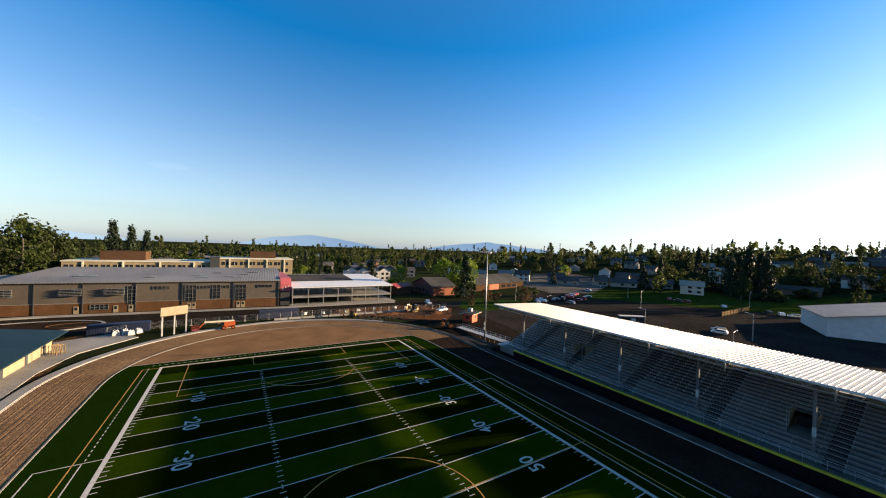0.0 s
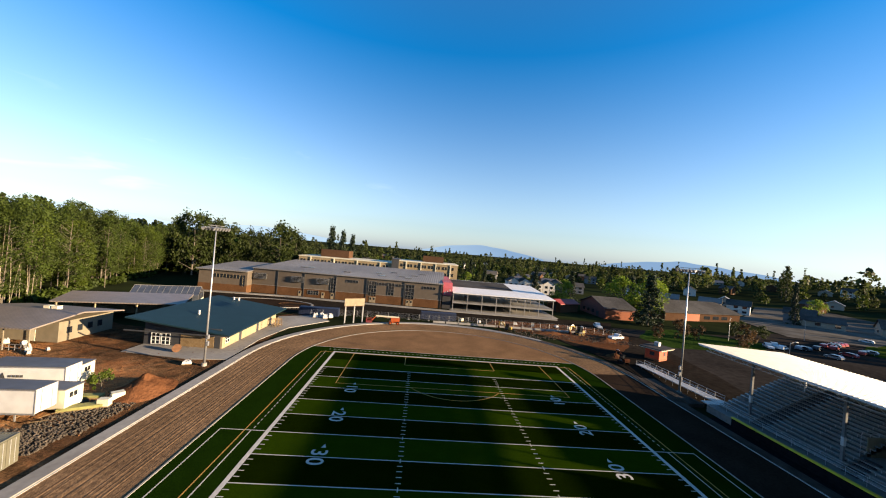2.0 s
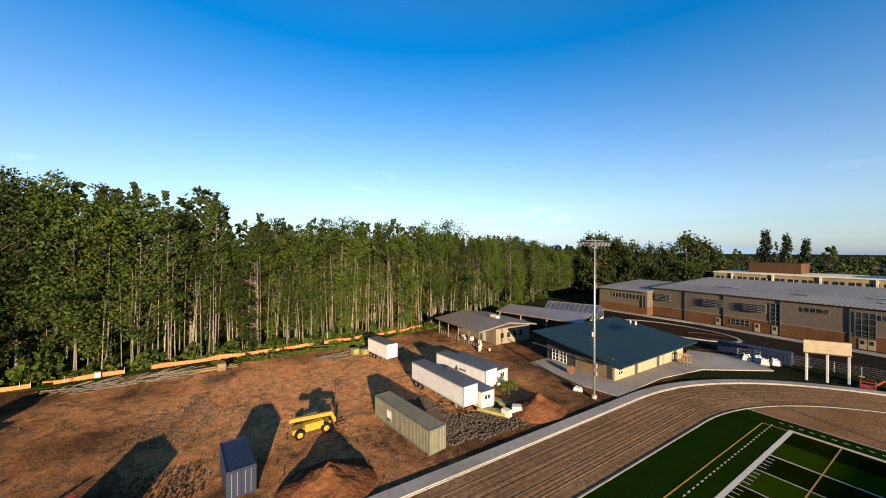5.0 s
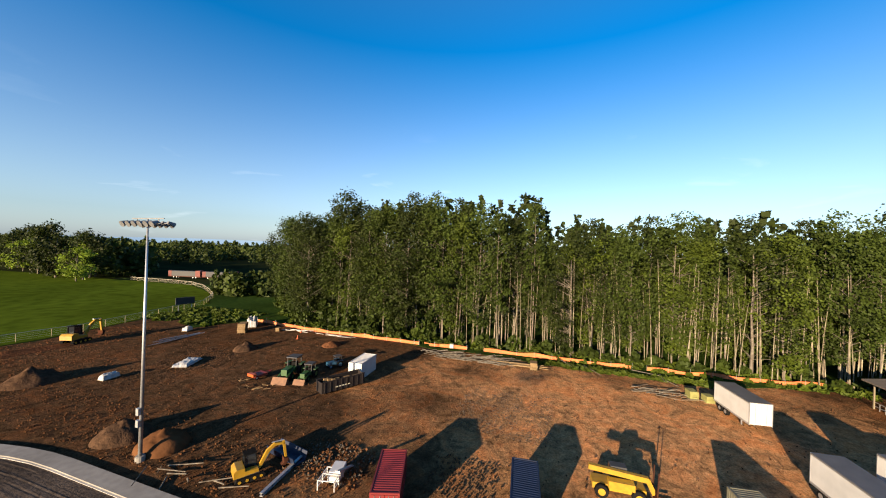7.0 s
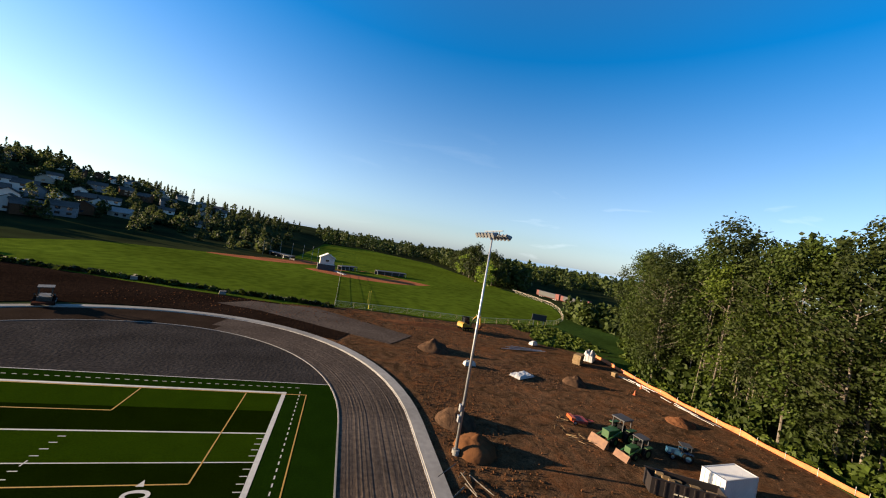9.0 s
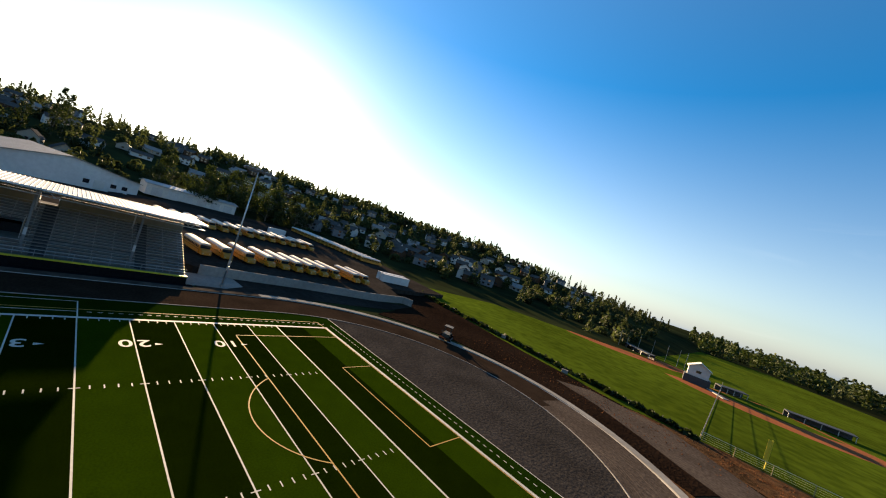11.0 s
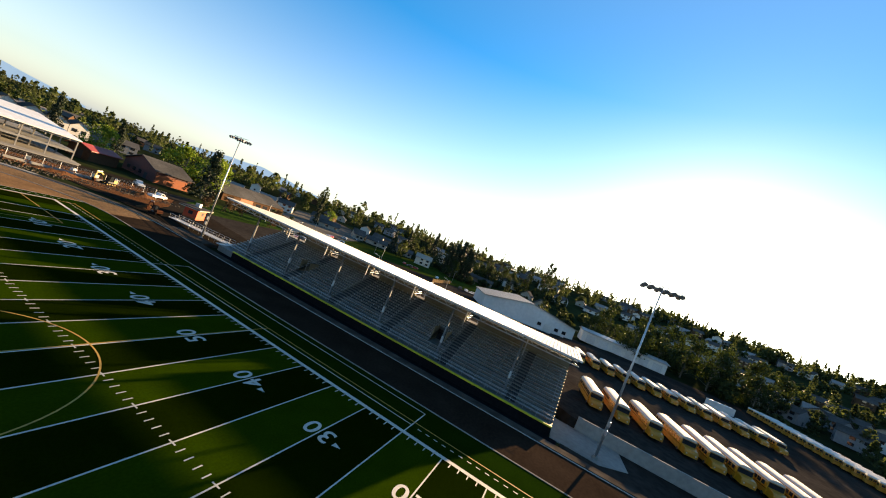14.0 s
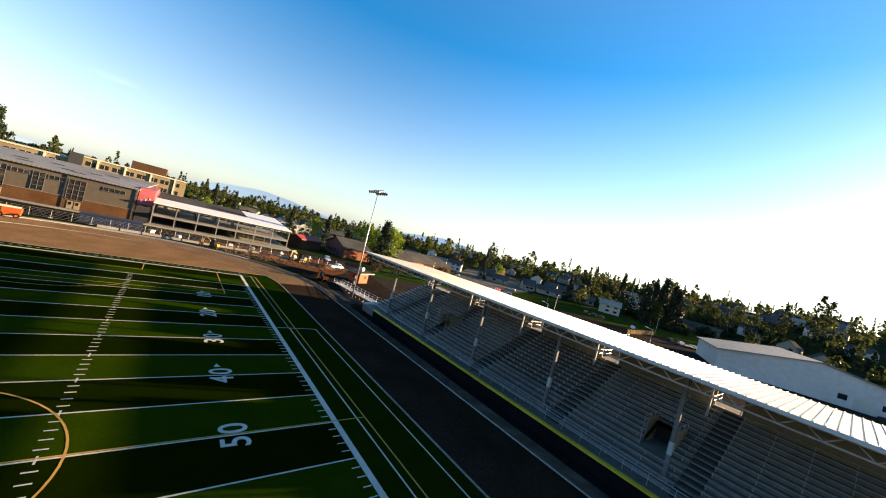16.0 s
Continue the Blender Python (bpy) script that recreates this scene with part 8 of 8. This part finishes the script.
# ---- bus lot on its terrace ----
def build_bus_lot():
    bm = bmesh.new()
    slab(bm, [(52.5, -39), (51.5, -62), (48.8, -82), (50, -95), (62, -100), (66, -134), (160, -150), (210, -140), (200, -60), (160, -30), (60, -30)], -0.2, 1.5)
    setting("bus_terrace", bm, M_LOTGREY, "raised asphalt terrace of the bus lot", "asphalt")
    bm = bmesh.new()
    for (x0, y0), (x1, y1) in (((52.2, -40), (51.2, -62)), ((51.2, -62), (48.4, -82)), ((48.4, -82), (49.6, -96)), ((49.6, -96), (46.6, -97.2))):
        bar(bm, (x0, y0, 0.95), (x1, y1, 0.95), 0.35, 2.2)
    setting("retaining_wall", bm, M_CONCRETE, "grey concrete retaining wall below the bus lot", "wall")
    bm = bmesh.new()
    slab(bm, [(41.5, -38), (52, -38), (51, -62), (48.2, -82), (46.5, -97), (40.5, -84), (41.5, -60)], -0.1, 0.03)
    setting("lower_pavement", bm, M_LOTGREY, "asphalt strip between track and retaining wall", "asphalt")


build_bus_lot()


def build_bus():
    g = thing("school_bus", "yellow school bus with a white roof in the bus lot", "school bus", group="parked school buses")
    one("body", M_BUSYELLOW, g, lambda b: prism(b, [(-1.2, 0.5), (-1.22, 2.3), (-1.1, 2.6), (1.1, 2.6), (1.22, 2.3), (1.2, 0.5)], -6.0, 4.4))
    one("roof", M_HOUSEWHITE, g, lambda b: prism(b, [(-1.16, 2.58), (-0.95, 2.9), (-0.4, 3.05), (0.4, 3.05), (0.95, 2.9), (1.16, 2.58)], -6.02, 4.4))
    one("bonnet", M_BUSYELLOW, g, lambda b: prism(b, [(4.4, 0.5), (4.4, 1.75), (5.6, 1.5), (5.9, 1.1), (5.9, 0.5)], -1.05, 1.05, "y"))
    w = bx("windscreen", M_GLASS, g, 4.4, 4.44, -1.05, 1.05, 1.75, 2.5)
    for y in (-1.235, 1.205):
        for k in range(11):
            bx("window", M_GLASS, g, -5.6 + k * 0.88, -4.95 + k * 0.88, y, y + 0.03, 1.7, 2.3)
        bx("black_stripe", M_RUBBER, g, -6, 4.4, y, y + 0.03, 1.35, 1.42)
    bx("rear_window", M_GLASS, g, -6.04, -6.0, -0.8, 0.8, 1.6, 2.3)
    for x in (-3.6, 3.9):
        for y in (-1.05, 1.05):
            wheel(g, x, y, 0.5, 0.3, M_DARKSIDING)
    for y in (-0.8, 0.6):
        bx("headlight", M_HOUSEWHITE, g, 5.88, 5.93, y, y + 0.2, 0.8, 1.0)
    return g


bus = build_bus()
bus.matrix_basis = pose(68.6, -42.4, 1.5, 0, 0, 188)
for k, y in enumerate((-47.0, -52.2, -57.2, -61.2, -64.9, -68.7, -72.7, -76.6)):
    copy_thing(bus, pose(68.4 - 0.28 * k, y, 1.5, 0, 0, 188 + (k % 3) * 0.8))
for k, y in enumerate((-83.7, -87.4)):
    copy_thing(bus, pose(65.8, y, 1.5, 0, 0, 188))
for k in range(13):
    copy_thing(bus, pose(116.5 + 0.27 * k, -41.3 - k * 4.4, 1.5, 0, 0, 188 + (k % 4) * 0.7))
for k in range(20):
    copy_thing(bus, pose(189 - k * 3.8, -123.5 - 0.35 * k, 1.5, 0, 0, 250))
build_container("long white trailer box at the end of the bus lot", M_WHITEMETAL, 12.2, along(73.3, -105, 71.2, -118, 1.5), "white_container", 2.9)
build_container("long white trailer box at the end of the bus lot", M_WHITEMETAL, 12.2, along(77.0, -106, 75.0, -119, 1.5), "white_container", 2.9)
build_container("white trailer box behind the buses", M_WHITEMETAL, 9, along(151, -90, 153, -98, 1.5), "white_container", 2.6)


# ---- car park, lamp posts, cars ----
M_COURT = material("worn_court", (0.13, 0.118, 0.1), (0.08, 0.072, 0.06), scale=0.15, rough=0.9, stain=0.4)


def build_lots():
    bm = bmesh.new()
    slab(bm, [(66, 106), (60, 82), (58, 40), (60, -29), (150, -29), (190, -60), (240, -40), (250, 60), (205, 118), (150, 122), (112, 108)], -0.2, -0.01)
    setting("car_park", bm, M_LOTGREY, "worn grey asphalt car park behind the stand", "car park")
    bm = bmesh.new()
    slab(bm, wobble([(68, 92), (71, 81), (90, 82), (108, 86), (120, 98), (96, 112), (80, 106)], 3, 0.8, 40), -0.1, 0.02)
    setting("lawn", bm, M_ROUGHGRASS, "patch of green lawn with young trees", "lawn")
    bm = bmesh.new()
    rim = [(150, 116), (176, 106), (214, 122), (262, 158), (276, 205), (236, 214), (196, 178), (166, 158)]
    core = bm.verts.new((208, 156, hill_height(208, 156) + 0.05))
    loop = [bm.verts.new((x, y, hill_height(x, y) + 0.05)) for x, y in rim]
    for a, b in zip(loop, loop[1:] + loop[:1]):
        bm.faces.new((a, b, core))
    bmesh.ops.recalc_face_normals(bm, faces=bm.faces[:])
    setting("court", bm, M_COURT, "pale worn concrete courts beyond the hall", "court")
    bm = bmesh.new()                                     # follows the rise of the ground
    grid = {}
    lower = [(150, 92), (163, 81), (178, 58), (190, 40), (204, 26), (218, 12), (232, -4), (246, -22)]
    upper = [(196, 122), (214, 110), (234, 94), (250, 78), (264, 60), (280, 40), (292, 14), (300, -14)]
    for i, (p, q) in enumerate(zip(lower, upper)):
        for j in range(9):
            x, y = p[0] + (q[0] - p[0]) * j / 8, p[1] + (q[1] - p[1]) * j / 8
            x += 1.2 * noise.noise(Vector((x * 0.1, y * 0.1, 3)))
            grid[i, j] = bm.verts.new((x, y, hill_height(x, y) + 0.06))
    for i in range(len(lower) - 1):
        for j in range(8):
            bm.faces.new((grid[i, j], grid[i, j + 1], grid[i + 1, j + 1], grid[i + 1, j]))
    bmesh.ops.recalc_face_normals(bm, faces=bm.faces[:])
    ob = setting("street_lawn", bm, M_LAWN, "sloping green lawn below the houses", "lawn")
    for f in ob.data.polygons:
        f.use_smooth = True


build_lots()


def build_car(label, mat, m, truck=False):
    g = thing("car", label, "car", m)
    if truck:
        body = [(-2.6, 0.45), (-2.6, 1.0), (0.1, 1.05), (0.3, 1.75), (1.3, 1.75), (1.8, 1.1), (2.6, 1.0), (2.7, 0.45)]
    else:
        body = [(-2.2, 0.4), (-2.2, 0.95), (-1.7, 1.45), (0.5, 1.5), (1.2, 0.98), (2.1, 0.85), (2.2, 0.4)]
    one("body", mat, g, lambda b: prism(b, body, -0.88, 0.88, "y"))
    one("window", M_GLASS, g, lambda b: prism(b, [(-1.55, 1.0), (-1.45, 1.4), (0.4, 1.43), (0.9, 1.0)] if not truck else [(0.35, 1.1), (0.45, 1.65), (1.2, 1.65), (1.6, 1.1)], -0.9, 0.9, "y"))
    for x in (-1.4, 1.4):
        for y in (-0.8, 0.8):
            wheel(g, x, y, 0.34, 0.22)
    return g


CARP = [material("car_white", (0.7, 0.7, 0.7), scale=1, rough=0.3), material("car_silver", (0.3, 0.31, 0.33), scale=1, rough=0.3, metal=0.5), material("car_dark", (0.03, 0.035, 0.045), scale=1, rough=0.3), material("car_red", (0.3, 0.03, 0.03), scale=1, rough=0.3)]
CARN = ["white", "silver", "dark", "red"]
rnd = random.Random(77)
car_kinds = [(build_car(f"{CARN[i]} parked car on the asphalt", CARP[i], pose(118 + 9 * i, 90 + 2 * i, 0, 0, 0, 25)), False) for i in range(4)]
pickup = build_car("white parked pickup truck on the asphalt", CARP[0], pose(164, -36, 0, 0, 0, 80), True)
for k in range(26):
    src = car_kinds[rnd.randrange(4)][0]
    x, y = rnd.choice(((128 + k * 3.4, 92 + k * 1.4), (96 + k * 2.8, 70 + k * 1.1), (122 + rnd.uniform(0, 40), 8 + rnd.uniform(0, 26)), (196, -30 + k * 4.2)))
    copy_thing(src, pose(x, y, 0, 0, 0, rnd.choice((30, 100, 115))))
for x, y, r in ((57, 87, 20), (60, 104, 80), (180, 6, 90), (113.7, 90.7, 60), (118, 92.5, 60)):
    copy_thing(pickup, pose(x, y, 0, 0, 0, r))
shuttle = thing("shuttle_bus", "dark shuttle bus with a white roof parked behind the stand", "bus", pose(108.5, 41.5, 0, 0, 0, -32))
bx("body", M_DARKSIDING, shuttle, -4.5, 4.5, -1.2, 1.2, 0.5, 2.85)
bx("roof", M_HOUSEWHITE, shuttle, -4.4, 4.4, -1.1, 1.1, 2.85, 3.02)
bx("emblem", M_HOUSEWHITE, shuttle, -0.6, 0.9, -1.26, -1.23, 1.2, 2.3)
bx("emblem", M_HOUSEWHITE, shuttle, -0.6, 0.9, 1.23, 1.26, 1.2, 2.3)
for y in (-1.23, 1.2):
    for k in range(5):
        bx("window", M_GLASS, shuttle, -4.0 + k * 1.6, -2.7 + k * 1.6, y, y + 0.03, 1.5, 2.5)
bx("skirt", M_RUBBER, shuttle, -4.5, 4.5, -1.22, 1.22, 0.45, 1.1)
for x in (-3, 3):
    for y in (-1.05, 1.05):
        wheel(shuttle, x, y, 0.48, 0.3)


def build_lamp(m):
    g = thing("street_lamp", "slender grey street lamp beside the car park", "street lamp", m, group="street lamps")
    one("pole", M_GALV, g, lambda b: cyl(b, (0, 0, -0.1), (0, 0, 8), 0.09, 0.06, 6))
    one("arm", M_GALV, g, lambda b: cyl(b, (0, 0, 7.9), (1.6, 0, 8.2), 0.04, n=5))
    bx("lamp_head", M_GALV, g, 1.4, 2.1, -0.14, 0.14, 8.12, 8.28)
    return g


lamp = build_lamp(pose(88, 62, 0))
for x, y, r in ((106, 98, 40), (96, 30, 90), (122, 12, 90), (148, 60, 20), (178, 84, 40), (150, 110, 60), (84, 4, 0), (210, 40, 0)):
    copy_thing(lamp, pose(x, y, 0, 0, 0, r))
rail = thing("lumber_rack", "brown wooden rack and fence panels behind the stand", "rack", pose(163, 34.5, 0, 0, 0, 3))
one("panel", M_WOOD, rail, lambda b: [box(b, 0, 34, 0, 0.1, 0.3 + k * 0.45, 0.65 + k * 0.45) for k in range(4)])
for k in range(11):
    bx("post", M_WOOD, rail, k * 3.4, k * 3.4 + 0.2, -0.1, 0.2, -0.1, 2.4)


# ---- houses ----
def build_house(label, wallmat, roofmat, w, d, h, ridge):
    g = gable_building(label, pose(0, 0, 0), w, d, h, ridge, wallmat, roofmat, "house", "house", 0.6)
    g["group"] = "houses of the town"
    for k in range(2):
        for z in ((0.9,) if h < 4 else (0.9, 3.6)):
            bx("window", M_GLASS, g, 1.5 + k * (w - 3) / 2, 3.5 + k * (w - 3) / 2, d, d + 0.05, z, z + 1.4)
    bx("door", M_DARK, g, -0.05, 0, d * 0.4, d * 0.4 + 1, 0, 2.1)
    bx("window", M_GLASS, g, w, w + 0.05, d * 0.35, d * 0.35 + 1.6, 1, 2.3)
    return g


def place_houses():
    rnd = random.Random(31)
    kinds = [build_house("white timber house with a grey gable roof", M_HOUSEWHITE, M_GREYROOF, 11, 9, 5.4, 8.2),
             build_house("blue-grey house with a dark gable roof", M_HOUSEBLUE, M_GREYROOF, 12, 9, 5.4, 8.0),
             build_house("beige house with a brown gable roof", M_HOUSEBEIGE, M_BROWNROOF, 12, 10, 3.2, 6.0),
             build_house("white bungalow with a dark roof", M_HOUSEWHITE, M_GREYROOF, 14, 8, 3.0, 5.2),
             build_house("dark brown house with a grey roof", M_BROWNBRICK, M_GREYROOF, 10, 9, 5.2, 7.8)]
    spots = []
    for _ in range(4000):                                # hillside
        az, r = rnd.uniform(-168, -74), rnd.uniform(310, 620)
        x, y = polar(az, r)
        if x < 150 and y > -170 or (y > -330 and x < 110) or (x < 225 and y > -150):
            continue
        if all((x - a) ** 2 + (y - b) ** 2 > 16.5 ** 2 for a, b in spots):
            spots.append((x, y))
        if len(spots) > 150:
            break
    low = 0
    for _ in range(3000):                                # foot of the hill
        az, r = rnd.uniform(-156, -108), rnd.uniform(264, 345)
        x, y = polar(az, r)
        if x < 150 and y > -170 or x < 118 or (x < 228 and y > -150) or (x < 262 and -145 < y < -45):
            continue
        if all((x - a) ** 2 + (y - b) ** 2 > 15 ** 2 for a, b in spots):
            spots.append((x, y))
            low += 1
        if low > 44:
            break
    n = len(spots)
    for _ in range(4000):                                # the plain
        az, r = rnd.uniform(-76, 16), rnd.uniform(260, 720)
        x, y = polar(az, r)
        if x < 60 and y < 300 or (x < 305 and y < 135):
            continue
        if all((x - a) ** 2 + (y - b) ** 2 > 24 ** 2 for a, b in spots):
            spots.append((x, y))
        if len(spots) > n + 80:
            break
    first = [True] * 5
    for i, (x, y) in enumerate(spots):
        k = rnd.randrange(5)
        m = pose(x, y, hill_height(x, y) - 0.2, 0, 0, math.degrees(math.atan2(y, x)) + 90 + rnd.choice((0, 90, 15, -20)))
        if first[k]:
            kinds[k].matrix_basis = m
            first[k] = False
        else:
            copy_thing(kinds[k], m)


place_houses()


M_HOUSECREAM = material("house_cream", (0.46, 0.41, 0.33), (0.38, 0.34, 0.27), scale=1, rough=0.8, stain=0.2)
M_HOUSETAN = material("house_tan", (0.16, 0.13, 0.1), (0.12, 0.098, 0.076), scale=1, rough=0.8, stain=0.2)


def place_slope_houses():
    kinds = [build_house("white two-storey house with a pale gable roof above the lawn", M_HOUSECREAM, M_HOUSEBEIGE, 12, 10, 5.2, 8.0),
             build_house("low beige house with a wide brown roof above the lawn", M_HOUSEBEIGE, M_GREYROOF, 17, 10, 3.0, 5.6),
             build_house("long low tan house behind the lawn", M_HOUSETAN, M_GREYROOF, 20, 9, 2.9, 5.0),
             build_house("small pale gabled house above the workshop", M_HOUSEBEIGE, M_GREYROOF, 9, 9, 3.6, 7.4)]
    spots = ((0, 244, 74, 115), (1, 256, 98, 120), (2, 286, 30, 100), (3, 277, -8, 190), (1, 240, 116, 130), (2, 300, 60, 95), (0, 312, 84, 110), (3, 300, 4, 170), (1, 322, 44, 80), (0, 330, 14, 95), (2, 286, 136, 130), (3, 228, 132, 140), (1, 214, 146, 135), (3, 262, 132, 110))
    seen = set()
    for k, x, y, a in spots:
        m = pose(x, y, hill_height(x, y) - 0.15, 0, 0, a)
        if k in seen:
            copy_thing(kinds[k], m)
        else:
            kinds[k].matrix_basis = m
            seen.add(k)


place_slope_houses()
row = thing("row_houses", "row of white gabled town houses beyond the school", "row houses", pose(52, 208, 0, 0, 0, -4))
for k in range(4):
    one("house_wall", M_HOUSEWHITE, row, lambda b: prism(b, [(k * 8, 0), (k * 8, 7), (k * 8 + 3.9, 9.6), (k * 8 + 7.8, 7), (k * 8 + 7.8, 0)], 0, 10, "y"))
    one("roof", M_GREYROOF, row, lambda b: prism(b, [(k * 8 - 0.2, 6.9), (k * 8 - 0.2, 7.15), (k * 8 + 3.9, 9.9), (k * 8 + 8.0, 7.15), (k * 8 + 8.0, 6.9), (k * 8 + 3.9, 9.6)], -0.4, 10.4, "y"))
    for z in (1, 4.2):
        for u in (1.2, 4.6):
            bx("window", M_GLASS, row, k * 8 + u, k * 8 + u + 1.8, -0.06, 0, z, z + 1.6)


# ---- single trees ----
T_ROUND = build_tree("round bright green maple in spring leaf", M_LEAFLIGHT, 11, 4.6, 2.0, 2600, 0.55, 41, "broad", 0.25)
T_ROUND.matrix_basis = pose(68, 158, 0) @ Matrix.Diagonal((1.15, 1.15, 1.2, 1))
T_CONIF = build_tree("dense dark conifer with drooping boughs", M_NEEDLE, 15, 4.4, 0.6, 2800, 0.6, 42, "cone", 0.3, category="conifer")
T_CONIF.matrix_basis = pose(89.5, 119, 0) @ Matrix.Diagonal((1.5, 1.5, 1.4, 1))
T_POPLAR = build_tree("tall slim poplar above the houses", M_LEAFDARK, 26, 3.2, 1.5, 2400, 0.7, 43, "column", 0.35)
T_POPLAR.matrix_basis = pose(330, 8, hill_height(330, 8))
T_RUST = build_tree("small rust-coloured ornamental tree on the lawn", M_LEAFRUST, 5.5, 2.3, 1.4, 900, 0.4, 44, "broad", 0.12)
T_RUST.matrix_basis = pose(90, 100, 0)
T_DARK = build_tree("broad dark green tree behind the car park", M_LEAFDARK, 14, 5.0, 1.5, 2600, 0.65, 45, "broad", 0.3)
T_DARK.matrix_basis = pose(236, 52, 0)


def put_tree(t, x, y, s=1.0, sz=None):
    copy_thing(t, pose(0, 0, 0)).matrix_basis = pose(x, y, hill_height(x, y) - 0.1, 0, 0, (x * 37 + y * 11) % 360) @ Matrix.Diagonal((s, s, sz or s, 1))


for x, y, s in ((103, 141, 1.7), (95, 146, 1.6), (112, 150, 1.5), (24, 215, 0.9), (236, 176, 1.0)):
    put_tree(T_ROUND, x, y, s)
T_BUSH = build_tree("low green bush between the cabin and the soil mound", M_LEAFLIGHTER, 2.2, 1.5, 0.1, 700, 0.26, 47, "broad", 0.05, name="bush", category="bush")
T_BUSH.matrix_basis = pose(-51.0, 31.4, 0)
for x, y, s, sz in ((-72, 231.5, 1.7, 2.2), (-65, 233, 1.5, 2.05), (-59, 236, 1.35, 1.9), (116, 172, 0.9, 1.2), (88, 190, 0.9, 1.2), (70, 205, 1, 1.2), (192, 150, 0.7, 1.5), (251, 53, 1.7, 1.95), (258, 61, 1.7, 1.7), (254, 46, 1.6, 1.6), (249, 48, 1.3, 1.2), (262, 68, 1.5, 1.5), (268, 58, 1.6, 1.9), (246, 60, 1.2, 1.5), (264, 52, 1.4, 1.75), (256, 119, 0.9, 1.05), (320, 108, 1.3, 1.75), (236, 105, 0.7, 0.8), (300, 128, 1.0, 1.3), (340, 70, 1.1, 1.4), (30, 236, 0.8, 1.3), (42, 240, 0.7, 1.2)):
    put_tree(T_CONIF, x, y, s, sz)
for x, y, s, sz in ((349, -9, 1.3, 1.25), (354, -4, 1.2, 1.35), (303, 252, 1.2, 1.15), (310, 262, 0.9, 0.9)):
    put_tree(T_POPLAR, x, y, s, sz)
for x, y, s in ((85.5, 96.4, 1.1), (80, 99, 0.8), (92, 95, 0.9), (98, 85.5, 0.8), (106, 92, 1.2), (75, 92, 0.7)):
    put_tree(T_RUST, x, y, s)
for x, y, s in ((288, 47, 1.15), (298, 40, 1.2), (310, 52, 1.0), (268, 96, 0.7), (280, 112, 0.8), (318, 20, 1.1), (330, 34, 1.2), (-60, 214, 1.2), (-93, 193, 2.1), (-112, 178, 1.8), (-126, 171, 2.1), (-82, 208, 1.3), (-135, 190, 1.7), (118, 108, 0.4), (124, 112, 0.4), (130, 108, 0.35),
                (215, -85, 1.6), (225, -100, 1.7), (205, -70, 1.4), (235, -75, 1.6), (216, -110, 1.5), (232, -120, 1.6), (245, -60, 1.5), (212, -50, 1.1), (250, -95, 1.7), (225, -140, 1.4), (205, -125, 1.2), (240, -140, 1.5)):
    put_tree(T_DARK, x, y, s)
for k in range(22):                                      # tall belt beyond the outfield
    put_tree(T_DARK if k % 3 else T_ROUND, -128 - k * 1.3 - (k % 4) * 5, -238 - k * 7.5, 1.5 + 0.13 * (k % 5))
for x, y, s in ((-150, 186, 1.8), (-128, 205, 1.7)):
    put_tree(T_ROUND, x, y, s)
for x, y, s, h in ((-123, 162, 1.5, 29.5), (-117, 170, 1.4, 28), (-130, 168, 1.5, 30), (-110, 172, 1.3, 25), (-103, 178, 1.3, 24.5), (-97, 176, 1.2, 24), (-88, 180, 1.6, 28.5), (-81, 186, 1.2, 25)):
    put_tree(T_DARK, x, y, s, h / 14)
